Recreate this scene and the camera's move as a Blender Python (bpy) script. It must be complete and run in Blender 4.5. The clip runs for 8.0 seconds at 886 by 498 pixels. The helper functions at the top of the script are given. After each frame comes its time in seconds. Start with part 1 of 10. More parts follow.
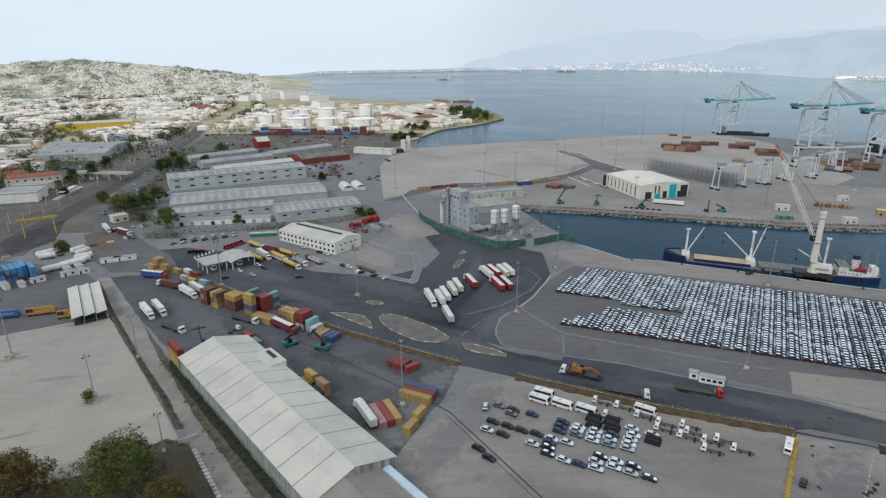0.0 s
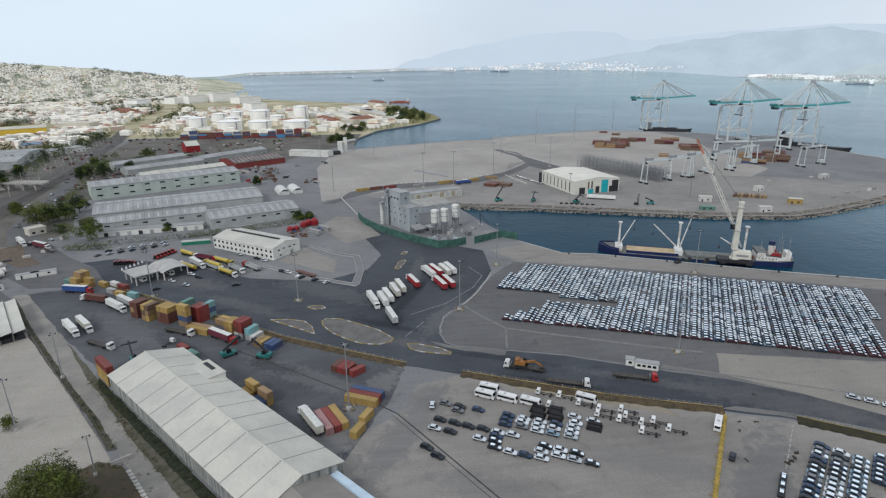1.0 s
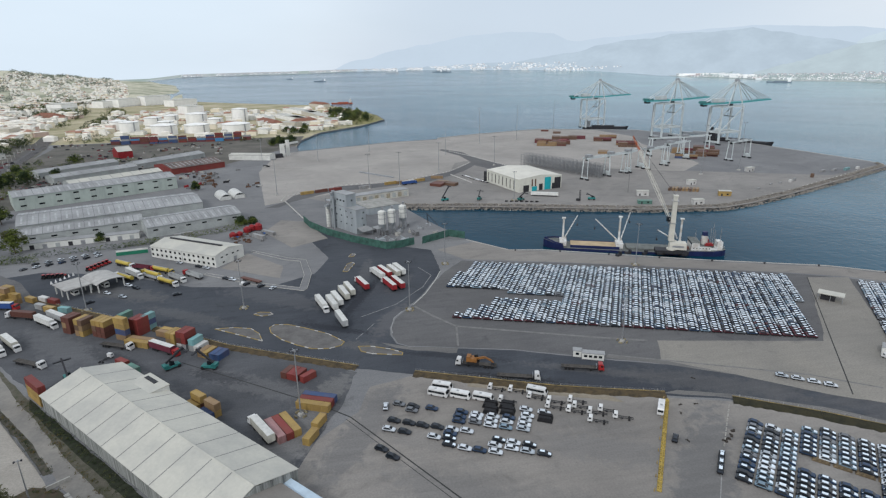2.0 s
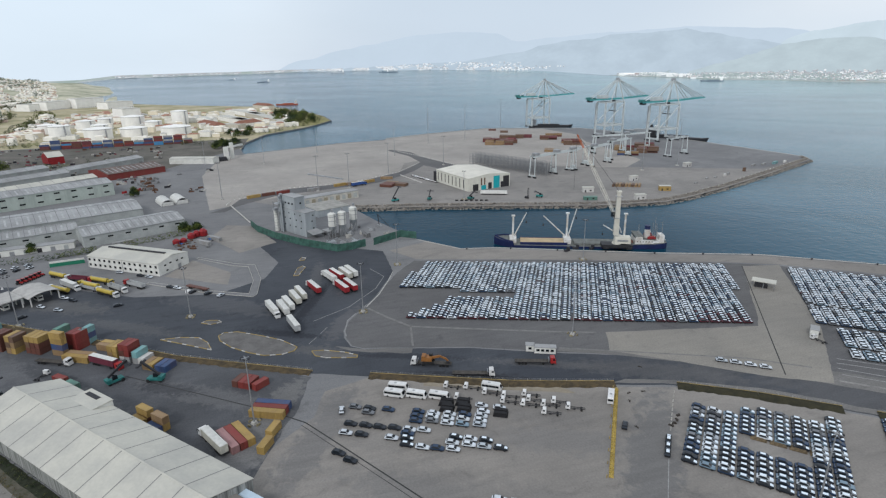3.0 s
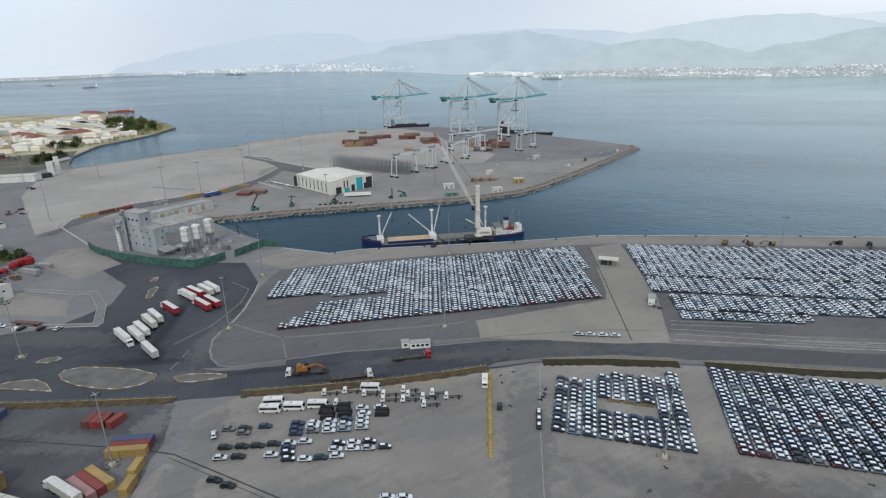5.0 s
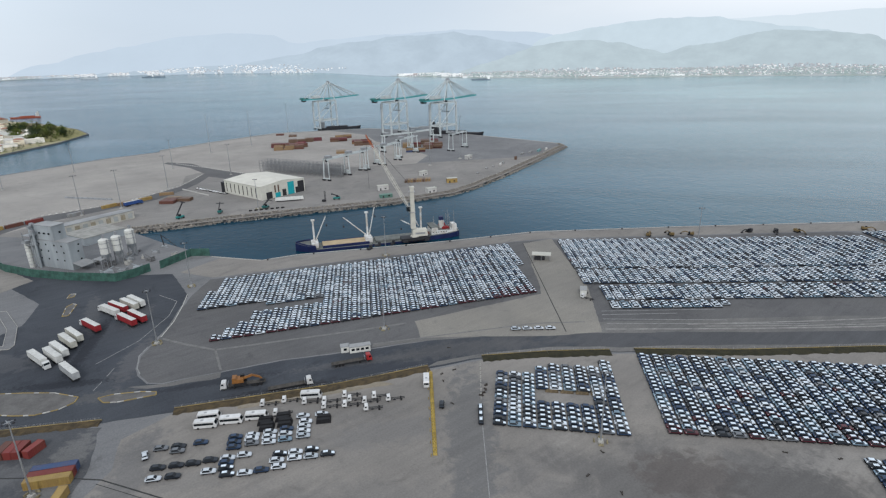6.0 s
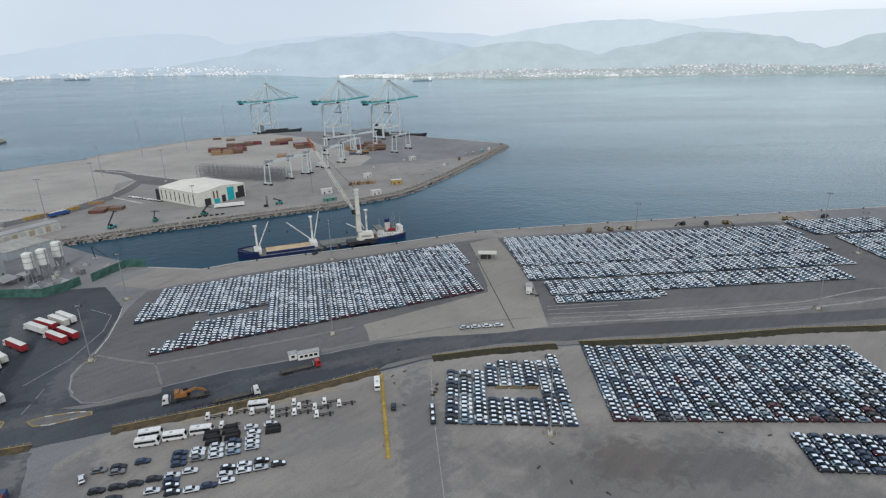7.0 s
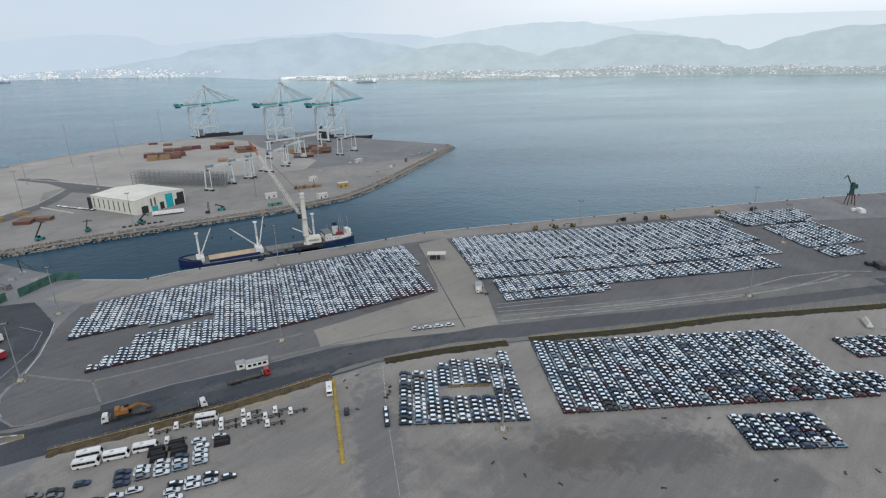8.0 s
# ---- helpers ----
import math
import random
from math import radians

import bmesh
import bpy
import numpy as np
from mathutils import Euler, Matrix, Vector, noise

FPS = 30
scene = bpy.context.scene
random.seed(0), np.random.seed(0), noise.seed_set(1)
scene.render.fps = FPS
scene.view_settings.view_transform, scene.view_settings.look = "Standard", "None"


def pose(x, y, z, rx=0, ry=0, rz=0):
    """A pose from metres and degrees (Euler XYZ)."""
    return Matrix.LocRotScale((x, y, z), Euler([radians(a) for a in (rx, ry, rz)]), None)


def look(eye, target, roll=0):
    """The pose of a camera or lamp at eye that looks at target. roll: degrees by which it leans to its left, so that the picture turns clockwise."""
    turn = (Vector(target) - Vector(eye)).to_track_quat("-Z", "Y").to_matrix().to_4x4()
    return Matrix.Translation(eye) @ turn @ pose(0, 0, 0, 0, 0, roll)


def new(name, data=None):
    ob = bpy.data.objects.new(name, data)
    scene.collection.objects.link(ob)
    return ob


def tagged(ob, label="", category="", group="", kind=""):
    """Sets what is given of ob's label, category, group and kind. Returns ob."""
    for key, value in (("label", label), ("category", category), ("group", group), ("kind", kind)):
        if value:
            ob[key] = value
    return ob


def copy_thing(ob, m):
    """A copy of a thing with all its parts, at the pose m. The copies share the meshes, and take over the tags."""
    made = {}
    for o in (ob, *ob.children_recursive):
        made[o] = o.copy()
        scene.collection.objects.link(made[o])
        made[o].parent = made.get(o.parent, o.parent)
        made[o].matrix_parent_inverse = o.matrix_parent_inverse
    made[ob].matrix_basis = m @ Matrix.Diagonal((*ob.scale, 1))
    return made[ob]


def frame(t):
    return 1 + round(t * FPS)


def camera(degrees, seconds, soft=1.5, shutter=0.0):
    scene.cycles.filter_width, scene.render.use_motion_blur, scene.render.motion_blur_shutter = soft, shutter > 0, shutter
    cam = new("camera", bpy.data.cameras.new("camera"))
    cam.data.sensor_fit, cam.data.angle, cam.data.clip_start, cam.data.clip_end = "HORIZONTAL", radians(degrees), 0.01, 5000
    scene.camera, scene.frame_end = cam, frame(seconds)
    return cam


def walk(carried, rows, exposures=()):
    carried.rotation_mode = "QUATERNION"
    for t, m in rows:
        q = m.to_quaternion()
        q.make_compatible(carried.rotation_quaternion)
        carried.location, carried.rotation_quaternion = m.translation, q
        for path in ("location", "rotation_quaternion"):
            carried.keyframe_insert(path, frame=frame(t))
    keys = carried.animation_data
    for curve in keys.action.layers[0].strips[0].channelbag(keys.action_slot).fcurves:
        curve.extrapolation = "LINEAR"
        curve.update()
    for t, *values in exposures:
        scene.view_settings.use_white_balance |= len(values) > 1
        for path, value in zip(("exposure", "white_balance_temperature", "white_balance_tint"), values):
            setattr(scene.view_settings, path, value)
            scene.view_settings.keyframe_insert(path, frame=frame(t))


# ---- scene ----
cam = camera(76.74, 8.0, soft=1.25)
ROWS = [
    (0.0, 0.00, 0.00, 113.00, -0.00, -18.45, -0.35),
    (0.5, 0.21, -0.16, 113.00, -3.14, -18.45, -0.45),
    (1.0, 0.38, -0.43, 113.00, -6.25, -18.46, -0.57),
    (1.5, 0.40, -0.79, 112.97, -9.14, -18.46, -0.70),
    (3.0, 0.27, -2.01, 113.33, -16.98, -18.54, -0.86),
    (3.5, 0.30, -2.39, 113.43, -19.84, -18.59, -0.93),
    (4.0, 0.37, -2.91, 113.42, -23.36, -18.61, -1.05),
    (4.5, 0.40, -3.36, 113.51, -27.23, -18.66, -1.16),
    (6.0, 0.12, -4.48, 113.85, -37.82, -18.76, -1.38),
    (6.5, -0.04, -4.92, 113.94, -40.79, -18.77, -1.41),
    (7.0, -0.13, -5.20, 114.14, -43.52, -18.78, -1.48),
    (7.5, -0.23, -5.61, 114.29, -46.16, -18.82, -1.49),
    (8.0, -0.41, -5.98, 114.32, -48.95, -18.78, -1.51),
]
walk(cam, [(t, pose(x, y, z, 90 + p, 0, yaw) @ pose(0, 0, 0, 0, 0, roll)) for t, x, y, z, yaw, p, roll in ROWS], exposures=((0.0, 0.0, 6080, 10), (8.0, 0.0, 6080, 10)))

# ---- world, sun ----
SUN_AZ, SUN_EL = radians(218), radians(38)
world = bpy.data.worlds.new("sky")
scene.world = world
world.use_nodes = True
wn, wl = world.node_tree.nodes, world.node_tree.links
wn.clear()
w_out, w_bg = wn.new("ShaderNodeOutputWorld"), wn.new("ShaderNodeBackground")
w_sky, w_co = wn.new("ShaderNodeTexSky"), wn.new("ShaderNodeTexCoord")
w_sky.sky_type, w_sky.sun_disc = "NISHITA", False
w_sky.sun_elevation, w_sky.sun_rotation = SUN_EL, SUN_AZ
w_sky.air_density, w_sky.dust_density = 1.0, 3.0
w_map, w_noise, w_ramp = wn.new("ShaderNodeMapping"), wn.new("ShaderNodeTexNoise"), wn.new("ShaderNodeValToRGB")
w_map.inputs["Scale"].default_value = (1.0, 1.0, 4.0)
w_noise.inputs["Scale"].default_value, w_noise.inputs["Detail"].default_value = 2.2, 8
w_ramp.color_ramp.elements[0].position, w_ramp.color_ramp.elements[1].position = 0.34, 0.70
w_ramp.color_ramp.elements[0].color, w_ramp.color_ramp.elements[1].color = (0.78, 0.78, 0.78, 1), (0.98, 0.98, 0.98, 1)
w_scale = wn.new("ShaderNodeVectorMath")
w_scale.operation = "SCALE"
w_scale.inputs["Scale"].default_value = 0.11
wl.new(w_co.outputs["Generated"], w_map.inputs["Vector"])
wl.new(w_map.outputs["Vector"], w_noise.inputs["Vector"])
wl.new(w_noise.outputs["Fac"], w_ramp.inputs["Fac"])
wl.new(w_sky.outputs["Color"], w_scale.inputs[0])


def sky_mix(fac, a, b):
    """Lays one colour of the sky over another."""
    x = wn.new("ShaderNodeMix")
    x.data_type = "RGBA"
    for key, v in (("Factor", fac), ("A", a), ("B", b)):
        if isinstance(v, tuple):
            x.inputs[key].default_value = v
        else:
            wl.new(v, x.inputs[key])
    return x.outputs["Result"]


def sky_bank(bearing, elev, inner, outer, amount):
    """A soft bank of the sky round one direction, 0 outside and amount within."""
    dot, r = wn.new("ShaderNodeVectorMath"), wn.new("ShaderNodeMapRange")
    dot.operation, r.interpolation_type = "DOT_PRODUCT", "SMOOTHSTEP"
    a, e = radians(bearing), radians(elev)
    dot.inputs[1].default_value = (math.sin(a) * math.cos(e), math.cos(a) * math.cos(e), math.sin(e))
    for key, v in (("From Min", math.cos(radians(outer))), ("From Max", math.cos(radians(inner))), ("To Min", 0.0), ("To Max", amount)):
        r.inputs[key].default_value = v
    wl.new(w_co.outputs["Generated"], dot.inputs[0])
    wl.new(dot.outputs["Value"], r.inputs["Value"])
    return r.outputs["Result"]


# high thin cloud over blue haze, mist over the eastern hills; a rain-grey bank hangs over the gulf, the sky clears to blue in the west and whitens in the east
w_col = sky_mix(w_ramp.outputs["Color"], w_scale.outputs["Vector"], (0.88, 0.905, 0.93, 1))
w_col = sky_mix(sky_bank(-25, 14, 8, 42, 0.75), w_col, (0.75, 0.85, 0.91, 1))
w_col = sky_mix(sky_bank(24, 3, 6, 26, 0.8), w_col, (0.60, 0.68, 0.745, 1))
w_col = sky_mix(sky_bank(85, 10, 6, 36, 0.8), w_col, (1.05, 1.05, 1.04, 1))
w_sep, w_low, w_mist = wn.new("ShaderNodeSeparateXYZ"), wn.new("ShaderNodeMapRange"), wn.new("ShaderNodeMath")
w_low.interpolation_type, w_mist.operation = "SMOOTHSTEP", "MULTIPLY"
for key, v in (("From Min", 0.036), ("From Max", 0.092), ("To Min", 0.6), ("To Max", 0.0)):
    w_low.inputs[key].default_value = v
wl.new(w_co.outputs["Generated"], w_sep.inputs[0])
wl.new(w_sep.outputs["Z"], w_low.inputs["Value"])
wl.new(w_low.outputs["Result"], w_mist.inputs[0])
wl.new(sky_bank(72, 4, 12, 48, 1.0), w_mist.inputs[1])
w_col = sky_mix(w_mist.outputs["Value"], w_col, (0.71, 0.78, 0.82, 1))
wl.new(w_col, w_bg.inputs["Color"])
wl.new(w_bg.outputs["Background"], w_out.inputs["Surface"])
w_bg.inputs["Strength"].default_value = 1.0

sun = new("sun", bpy.data.lights.new("sun", "SUN"))
sun.data.energy, sun.data.angle, sun.data.color = 1.35, radians(11), (1.0, 0.96, 0.90)
sun.matrix_world = look((0, 0, 0), (-math.sin(SUN_AZ) * math.cos(SUN_EL), -math.cos(SUN_AZ) * math.cos(SUN_EL), -math.sin(SUN_EL)))
sun.location = (0, 0, 300)
from mathutils import geometry

# ---- materials ----
def shade(name, color, rough=0.8, metal=0.0, var=0.12, scale=0.5, fine=8.0, bump=0.0, tint=None, rand=0.0, spec=0.3, glow=None, island=None, stretch=None):
    """A surface with stains at one scale and grain at another; tint: the colour that the stains turn to; rand: change from object to object."""
    m = bpy.data.materials.new(name)
    m.use_nodes = True
    n, l = m.node_tree.nodes, m.node_tree.links
    b = n["Principled BSDF"]
    b.inputs["Roughness"].default_value, b.inputs["Metallic"].default_value = rough, metal
    b.inputs["Specular IOR Level"].default_value = spec
    co = n.new("ShaderNodeTexCoord")
    src = co.outputs["Object"]
    if stretch:
        mp = n.new("ShaderNodeMapping")
        mp.inputs["Scale"].default_value = stretch
        l.new(src, mp.inputs["Vector"])
        src = mp.outputs["Vector"]
    big, small = n.new("ShaderNodeTexNoise"), n.new("ShaderNodeTexNoise")
    for tex, s, d in ((big, scale, 5), (small, fine, 3)):
        tex.inputs["Scale"].default_value, tex.inputs["Detail"].default_value = s, d
        tex.inputs["Roughness"].default_value = 0.62
        l.new(src, tex.inputs["Vector"])
    mr = n.new("ShaderNodeMapRange")
    mr.inputs["From Min"].default_value, mr.inputs["From Max"].default_value = 0.38, 0.64
    l.new(big.outputs["Fac"], mr.inputs["Value"])
    mix = n.new("ShaderNodeMix")
    mix.data_type = "RGBA"
    c = Vector(color[:3])
    t = Vector(tint) if tint else c * (1 - 2 * var)
    mix.inputs["A"].default_value, mix.inputs["B"].default_value = (*c, 1), (*t, 1)
    l.new(mr.outputs["Result"], mix.inputs["Factor"])
    out = mix.outputs["Result"]
    if island:
        geo, ramp = n.new("ShaderNodeNewGeometry"), n.new("ShaderNodeValToRGB")
        ramp.color_ramp.interpolation = "CONSTANT"
        while len(ramp.color_ramp.elements) < len(island):
            ramp.color_ramp.elements.new(1.0)
        for e, (p, col) in zip(ramp.color_ramp.elements, island):
            e.position, e.color = p, (*col, 1)
        l.new(geo.outputs["Random Per Island"], ramp.inputs["Fac"])
        out = ramp.outputs["Color"]
    hsv = n.new("ShaderNodeHueSaturation")
    l.new(out, hsv.inputs["Color"])
    gr = n.new("ShaderNodeMapRange")
    gr.inputs["From Min"].default_value, gr.inputs["From Max"].default_value = 0.3, 0.7
    gr.inputs["To Min"].default_value, gr.inputs["To Max"].default_value = 1 - var * 0.6, 1 + var * 0.6
    l.new(small.outputs["Fac"], gr.inputs["Value"])
    val = gr.outputs["Result"]
    if rand:
        oi, rr, mul = n.new("ShaderNodeObjectInfo"), n.new("ShaderNodeMapRange"), n.new("ShaderNodeMath")
        rr.inputs["To Min"].default_value, rr.inputs["To Max"].default_value = 1 - rand, 1 + rand
        mul.operation = "MULTIPLY"
        l.new(oi.outputs["Random"], rr.inputs["Value"])
        l.new(rr.outputs["Result"], mul.inputs[0])
        l.new(val, mul.inputs[1])
        val = mul.outputs["Value"]
    l.new(val, hsv.inputs["Value"])
    l.new(hsv.outputs["Color"], b.inputs["Base Color"])
    if bump:
        bp = n.new("ShaderNodeBump")
        bp.inputs["Strength"].default_value, bp.inputs["Distance"].default_value = bump, 0.1
        l.new(small.outputs["Fac"], bp.inputs["Height"])
        l.new(bp.outputs["Normal"], b.inputs["Normal"])
    # emission used to put the haze of distance into a surface
    if glow:
        b.inputs["Emission Color"].default_value, b.inputs["Emission Strength"].default_value = (*glow[:3], 1), glow[3]
    return m


def ground_mat(name, base, patch, dark, turn=-35.0, rough=0.92, streak=0.22, spots=0.6, grain=0.16, patches=()):
    """Driven ground: wide patches, streaks of traffic, dark drips and a fine grain."""
    m = bpy.data.materials.new(name)
    m.use_nodes = True
    n, l = m.node_tree.nodes, m.node_tree.links
    b = n["Principled BSDF"]
    b.inputs["Roughness"].default_value, b.inputs["Specular IOR Level"].default_value = rough, 0.25
    co = n.new("ShaderNodeTexCoord").outputs["Object"]

    def tex(scale, detail, low, high, to0, to1, stretch=None, warp=0.0):
        t, r = n.new("ShaderNodeTexNoise"), n.new("ShaderNodeMapRange")
        t.inputs["Scale"].default_value, t.inputs["Detail"].default_value, t.inputs["Roughness"].default_value, t.inputs["Distortion"].default_value = scale, detail, 0.62, warp
        src = co
        if stretch:
            mp = n.new("ShaderNodeMapping")
            mp.vector_type = "POINT"
            mp.inputs["Rotation"].default_value = (0, 0, radians(-turn))
            mp.inputs["Scale"].default_value = stretch
            l.new(co, mp.inputs["Vector"])
            src = mp.outputs["Vector"]
        l.new(src, t.inputs["Vector"])
        for k, v in (("From Min", low), ("From Max", high), ("To Min", to0), ("To Max", to1)):
            r.inputs[k].default_value = v
        l.new(t.outputs["Fac"], r.inputs["Value"])
        return r.outputs["Result"]

    def mix(fac, a, c):
        x = n.new("ShaderNodeMix")
        x.data_type = "RGBA"
        l.new(fac, x.inputs["Factor"])
        for key, v in (("A", a), ("B", c)):
            if isinstance(v, tuple):
                x.inputs[key].default_value = (*v, 1)
            else:
                l.new(v, x.inputs[key])
        return x.outputs["Result"]

    def times(a, c):
        x = n.new("ShaderNodeMath")
        x.operation = "MULTIPLY"
        l.new(a, x.inputs[0])
        l.new(c, x.inputs[1])
        return x.outputs["Value"]

    col = mix(tex(0.022, 8, 0.36, 0.62, 0, 1, warp=0.8), base, patch)
    col = mix(tex(0.09, 6, 0.56, 0.70, 0, 0.55, warp=1.2), col, dark)
    col = mix(tex(0.55, 4, 0.66, 0.72, 0, spots), col, dark)
    for x, y, deg, rx, ry, tone, amount in patches:
        mp, ln, wob, sm = n.new("ShaderNodeMapping"), n.new("ShaderNodeVectorMath"), n.new("ShaderNodeMath"), n.new("ShaderNodeMapRange")
        mp.vector_type = "TEXTURE"
        mp.inputs["Location"].default_value, mp.inputs["Rotation"].default_value, mp.inputs["Scale"].default_value = (x, y, 0), (0, 0, radians(deg)), (rx, ry, 1000)
        l.new(co, mp.inputs["Vector"])
        ln.operation = "LENGTH"
        l.new(mp.outputs["Vector"], ln.inputs[0])
        wob.operation = "ADD"
        l.new(ln.outputs["Value"], wob.inputs[0])
        l.new(tex(2.2 / ry, 6, 0.3, 0.7, -0.45, 0.45, warp=0.6), wob.inputs[1])
        sm.interpolation_type = "SMOOTHSTEP"
        for k, v in (("From Min", 0.55), ("From Max", 1.15), ("To Min", amount), ("To Max", 0.0)):
            sm.inputs[k].default_value = v
        l.new(wob.outputs["Value"], sm.inputs["Value"])
        col = mix(sm.outputs["Result"], col, tone)
    val = times(tex(0.35, 5, 0.3, 0.7, 1 - streak, 1 + streak, (0.12, 1.0, 1.0)), tex(1.6, 4, 0.3, 0.7, 1 - grain, 1 + grain))
    val = times(val, tex(0.012, 3, 0.3, 0.7, 0.86, 1.1))
    hsv = n.new("ShaderNodeHueSaturation")
    l.new(col, hsv.inputs["Color"])
    l.new(val, hsv.inputs["Value"])
    l.new(hsv.outputs["Color"], b.inputs["Base Color"])
    return m


# ---- mesh building ----
class Build:
    """Collects boxes, tubes and plates into one mesh."""

    def __init__(self):
        self.v, self.f, self.m = [], [], []

    def add(self, verts, faces, m=0):
        o = len(self.v)
        self.v += [tuple(p) for p in verts]
        self.f += [tuple(o + i for i in f) for f in faces]
        self.m += [m] * len(faces)
        return self

    def box(self, x, y, z, sx, sy, sz, rz=0.0, m=0, top=(1.0, 1.0)):
        """A box that stands on z, centred on x, y; top: how its top is narrowed."""
        c, s = math.cos(rz), math.sin(rz)
        pts = []
        for k, (kx, ky) in ((0, (1, 1)), (1, top)):
            for ax, ay in ((-1, -1), (1, -1), (1, 1), (-1, 1)):
                px, py = ax * sx / 2 * kx, ay * sy / 2 * ky
                pts.append((x + c * px - s * py, y + s * px + c * py, z + k * sz))
        return self.add(pts, [(3, 2, 1, 0), (4, 5, 6, 7), (0, 1, 5, 4), (1, 2, 6, 5), (2, 3, 7, 6), (3, 0, 4, 7)], m)

    def beam(self, a, b, w, h=None, m=0):
        """A square bar from a to b."""
        a, b = Vector(a), Vector(b)
        d = (b - a).normalized()
        side = d.cross(Vector((0, 0, 1)))
        side = side.normalized() if side.length > 1e-4 else Vector((1, 0, 0))
        up = side.cross(d)
        h = h or w
        pts = [p + side * (i * w / 2) + up * (j * h / 2) for p in (a, b) for i, j in ((-1, -1), (1, -1), (1, 1), (-1, 1))]
        return self.add(pts, [(0, 1, 2, 3), (7, 6, 5, 4), (4, 5, 1, 0), (5, 6, 2, 1), (6, 7, 3, 2), (7, 4, 0, 3)], m)

    def tube(self, a, b, r0, r1=None, n=10, m=0, caps=True):
        a, b = Vector(a), Vector(b)
        r1 = r0 if r1 is None else r1
        d = (b - a).normalized()
        side = d.cross(Vector((0, 0, 1)))
        side = side.normalized() if side.length > 1e-4 else Vector((1, 0, 0))
        up = side.cross(d)
        pts = []
        for p, r in ((a, r0), (b, r1)):
            for i in range(n):
                t = math.tau * i / n
                pts.append(p + side * (r * math.cos(t)) + up * (r * math.sin(t)))
        faces = [(i, n + i, n + (i + 1) % n, (i + 1) % n) for i in range(n)]
        if caps:
            faces += [tuple(range(n)), tuple(range(2 * n - 1, n - 1, -1))]
        return self.add(pts, faces, m)

    def prism(self, poly, z0, z1, m=0):
        """An upright slab over a convex or simple outline, counter-clockwise."""
        n = len(poly)
        pts = [(x, y, z0) for x, y in poly] + [(x, y, z1) for x, y in poly]
        from_tess = [tuple(t) for t in geometry.tessellate_polygon([[Vector((x, y, 0)) for x, y in poly]])]
        up = []
        for a, b, c in from_tess:
            cr = (poly[b][0] - poly[a][0]) * (poly[c][1] - poly[a][1]) - (poly[b][1] - poly[a][1]) * (poly[c][0] - poly[a][0])
            up.append((a, b, c) if cr > 0 else (a, c, b))
        faces = [(n + a, n + b, n + c) for a, b, c in up] + [(i, (i + 1) % n, n + (i + 1) % n, n + i) for i in range(n)]
        return self.add(pts, faces, m)

    def mesh(self, name, mats, smooth=False):
        me = bpy.data.meshes.new(name)
        me.from_pydata(self.v, [], self.f)
        for mat in (mats if isinstance(mats, (list, tuple)) else [mats]):
            me.materials.append(mat)
        me.polygons.foreach_set("material_index", self.m)
        if smooth:
            me.polygons.foreach_set("use_smooth", [True] * len(self.f))
        me.update()
        return me


def part(name, build, mats, parent=None, label="", at=None, smooth=False):
    """One mesh object, under a thing or a part, or on its own."""
    me = build if isinstance(build, bpy.types.Mesh) else build.mesh(name, mats, smooth)
    ob = new(name, me)
    if parent:
        ob.parent = parent
    if at is not None:
        ob.matrix_basis = at
    if label:
        ob["label"] = label
    return ob


def empty(name, m=None):
    ob = new(name)
    ob.empty_display_size = 0.5
    if m is not None:
        ob.matrix_basis = m
    return ob


def spot(x, y, deg=0.0, z=0.0):
    return pose(x, y, z, 0, 0, deg)


def span(a, b):
    """Length and heading in degrees from a to b."""
    return math.hypot(b[0] - a[0], b[1] - a[1]), math.degrees(math.atan2(b[1] - a[1], b[0] - a[0]))


def lerp(a, b, t):
    return a + (b - a) * t


def curve_at(table, x):
    """A value read from rows of (x, value)."""
    for (x0, v0), (x1, v1) in zip(table, table[1:]):
        if x <= x1:
            t = max(0.0, min(1.0, (x - x0) / (x1 - x0)))
            return lerp(v0, v1, t * t * (3 - 2 * t))
    return table[-1][1]


def polar(bearing, r):
    return r * math.sin(radians(bearing)), r * math.cos(radians(bearing))
# ---- materials in use ----
# worn and stained areas of the lot: place, turn, half sizes, tone, strength
WEAR = [(128, 40, -45, 62, 34, (0.125, 0.121, 0.118), 0.75), (133, 56, -45, 17, 11, (0.10, 0.088, 0.082), 0.7), (97, 108, 52, 48, 9, (0.13, 0.13, 0.131), 0.75), (150, 36, -40, 22, 9, (0.085, 0.082, 0.08), 0.55),
        (30, 120, -35, 26, 8, (0.15, 0.147, 0.143), 0.6), (78, 128, -25, 24, 7, (0.165, 0.16, 0.155), 0.6), (12, 172, 40, 12, 6, (0.14, 0.137, 0.135), 0.6), (182, 20, -46, 30, 7, (0.27, 0.255, 0.235), 0.6), (130, 100, 45, 22, 6, (0.27, 0.255, 0.235), 0.5),
        (4, 152, 58, 34, 7, (0.135, 0.133, 0.132), 0.7), (45, 112, -35, 40, 12, (0.165, 0.158, 0.15), 0.5), (80, 140, -25, 16, 5, (0.17, 0.163, 0.155), 0.5), (22, 146, -30, 14, 5, (0.17, 0.163, 0.155), 0.45)]
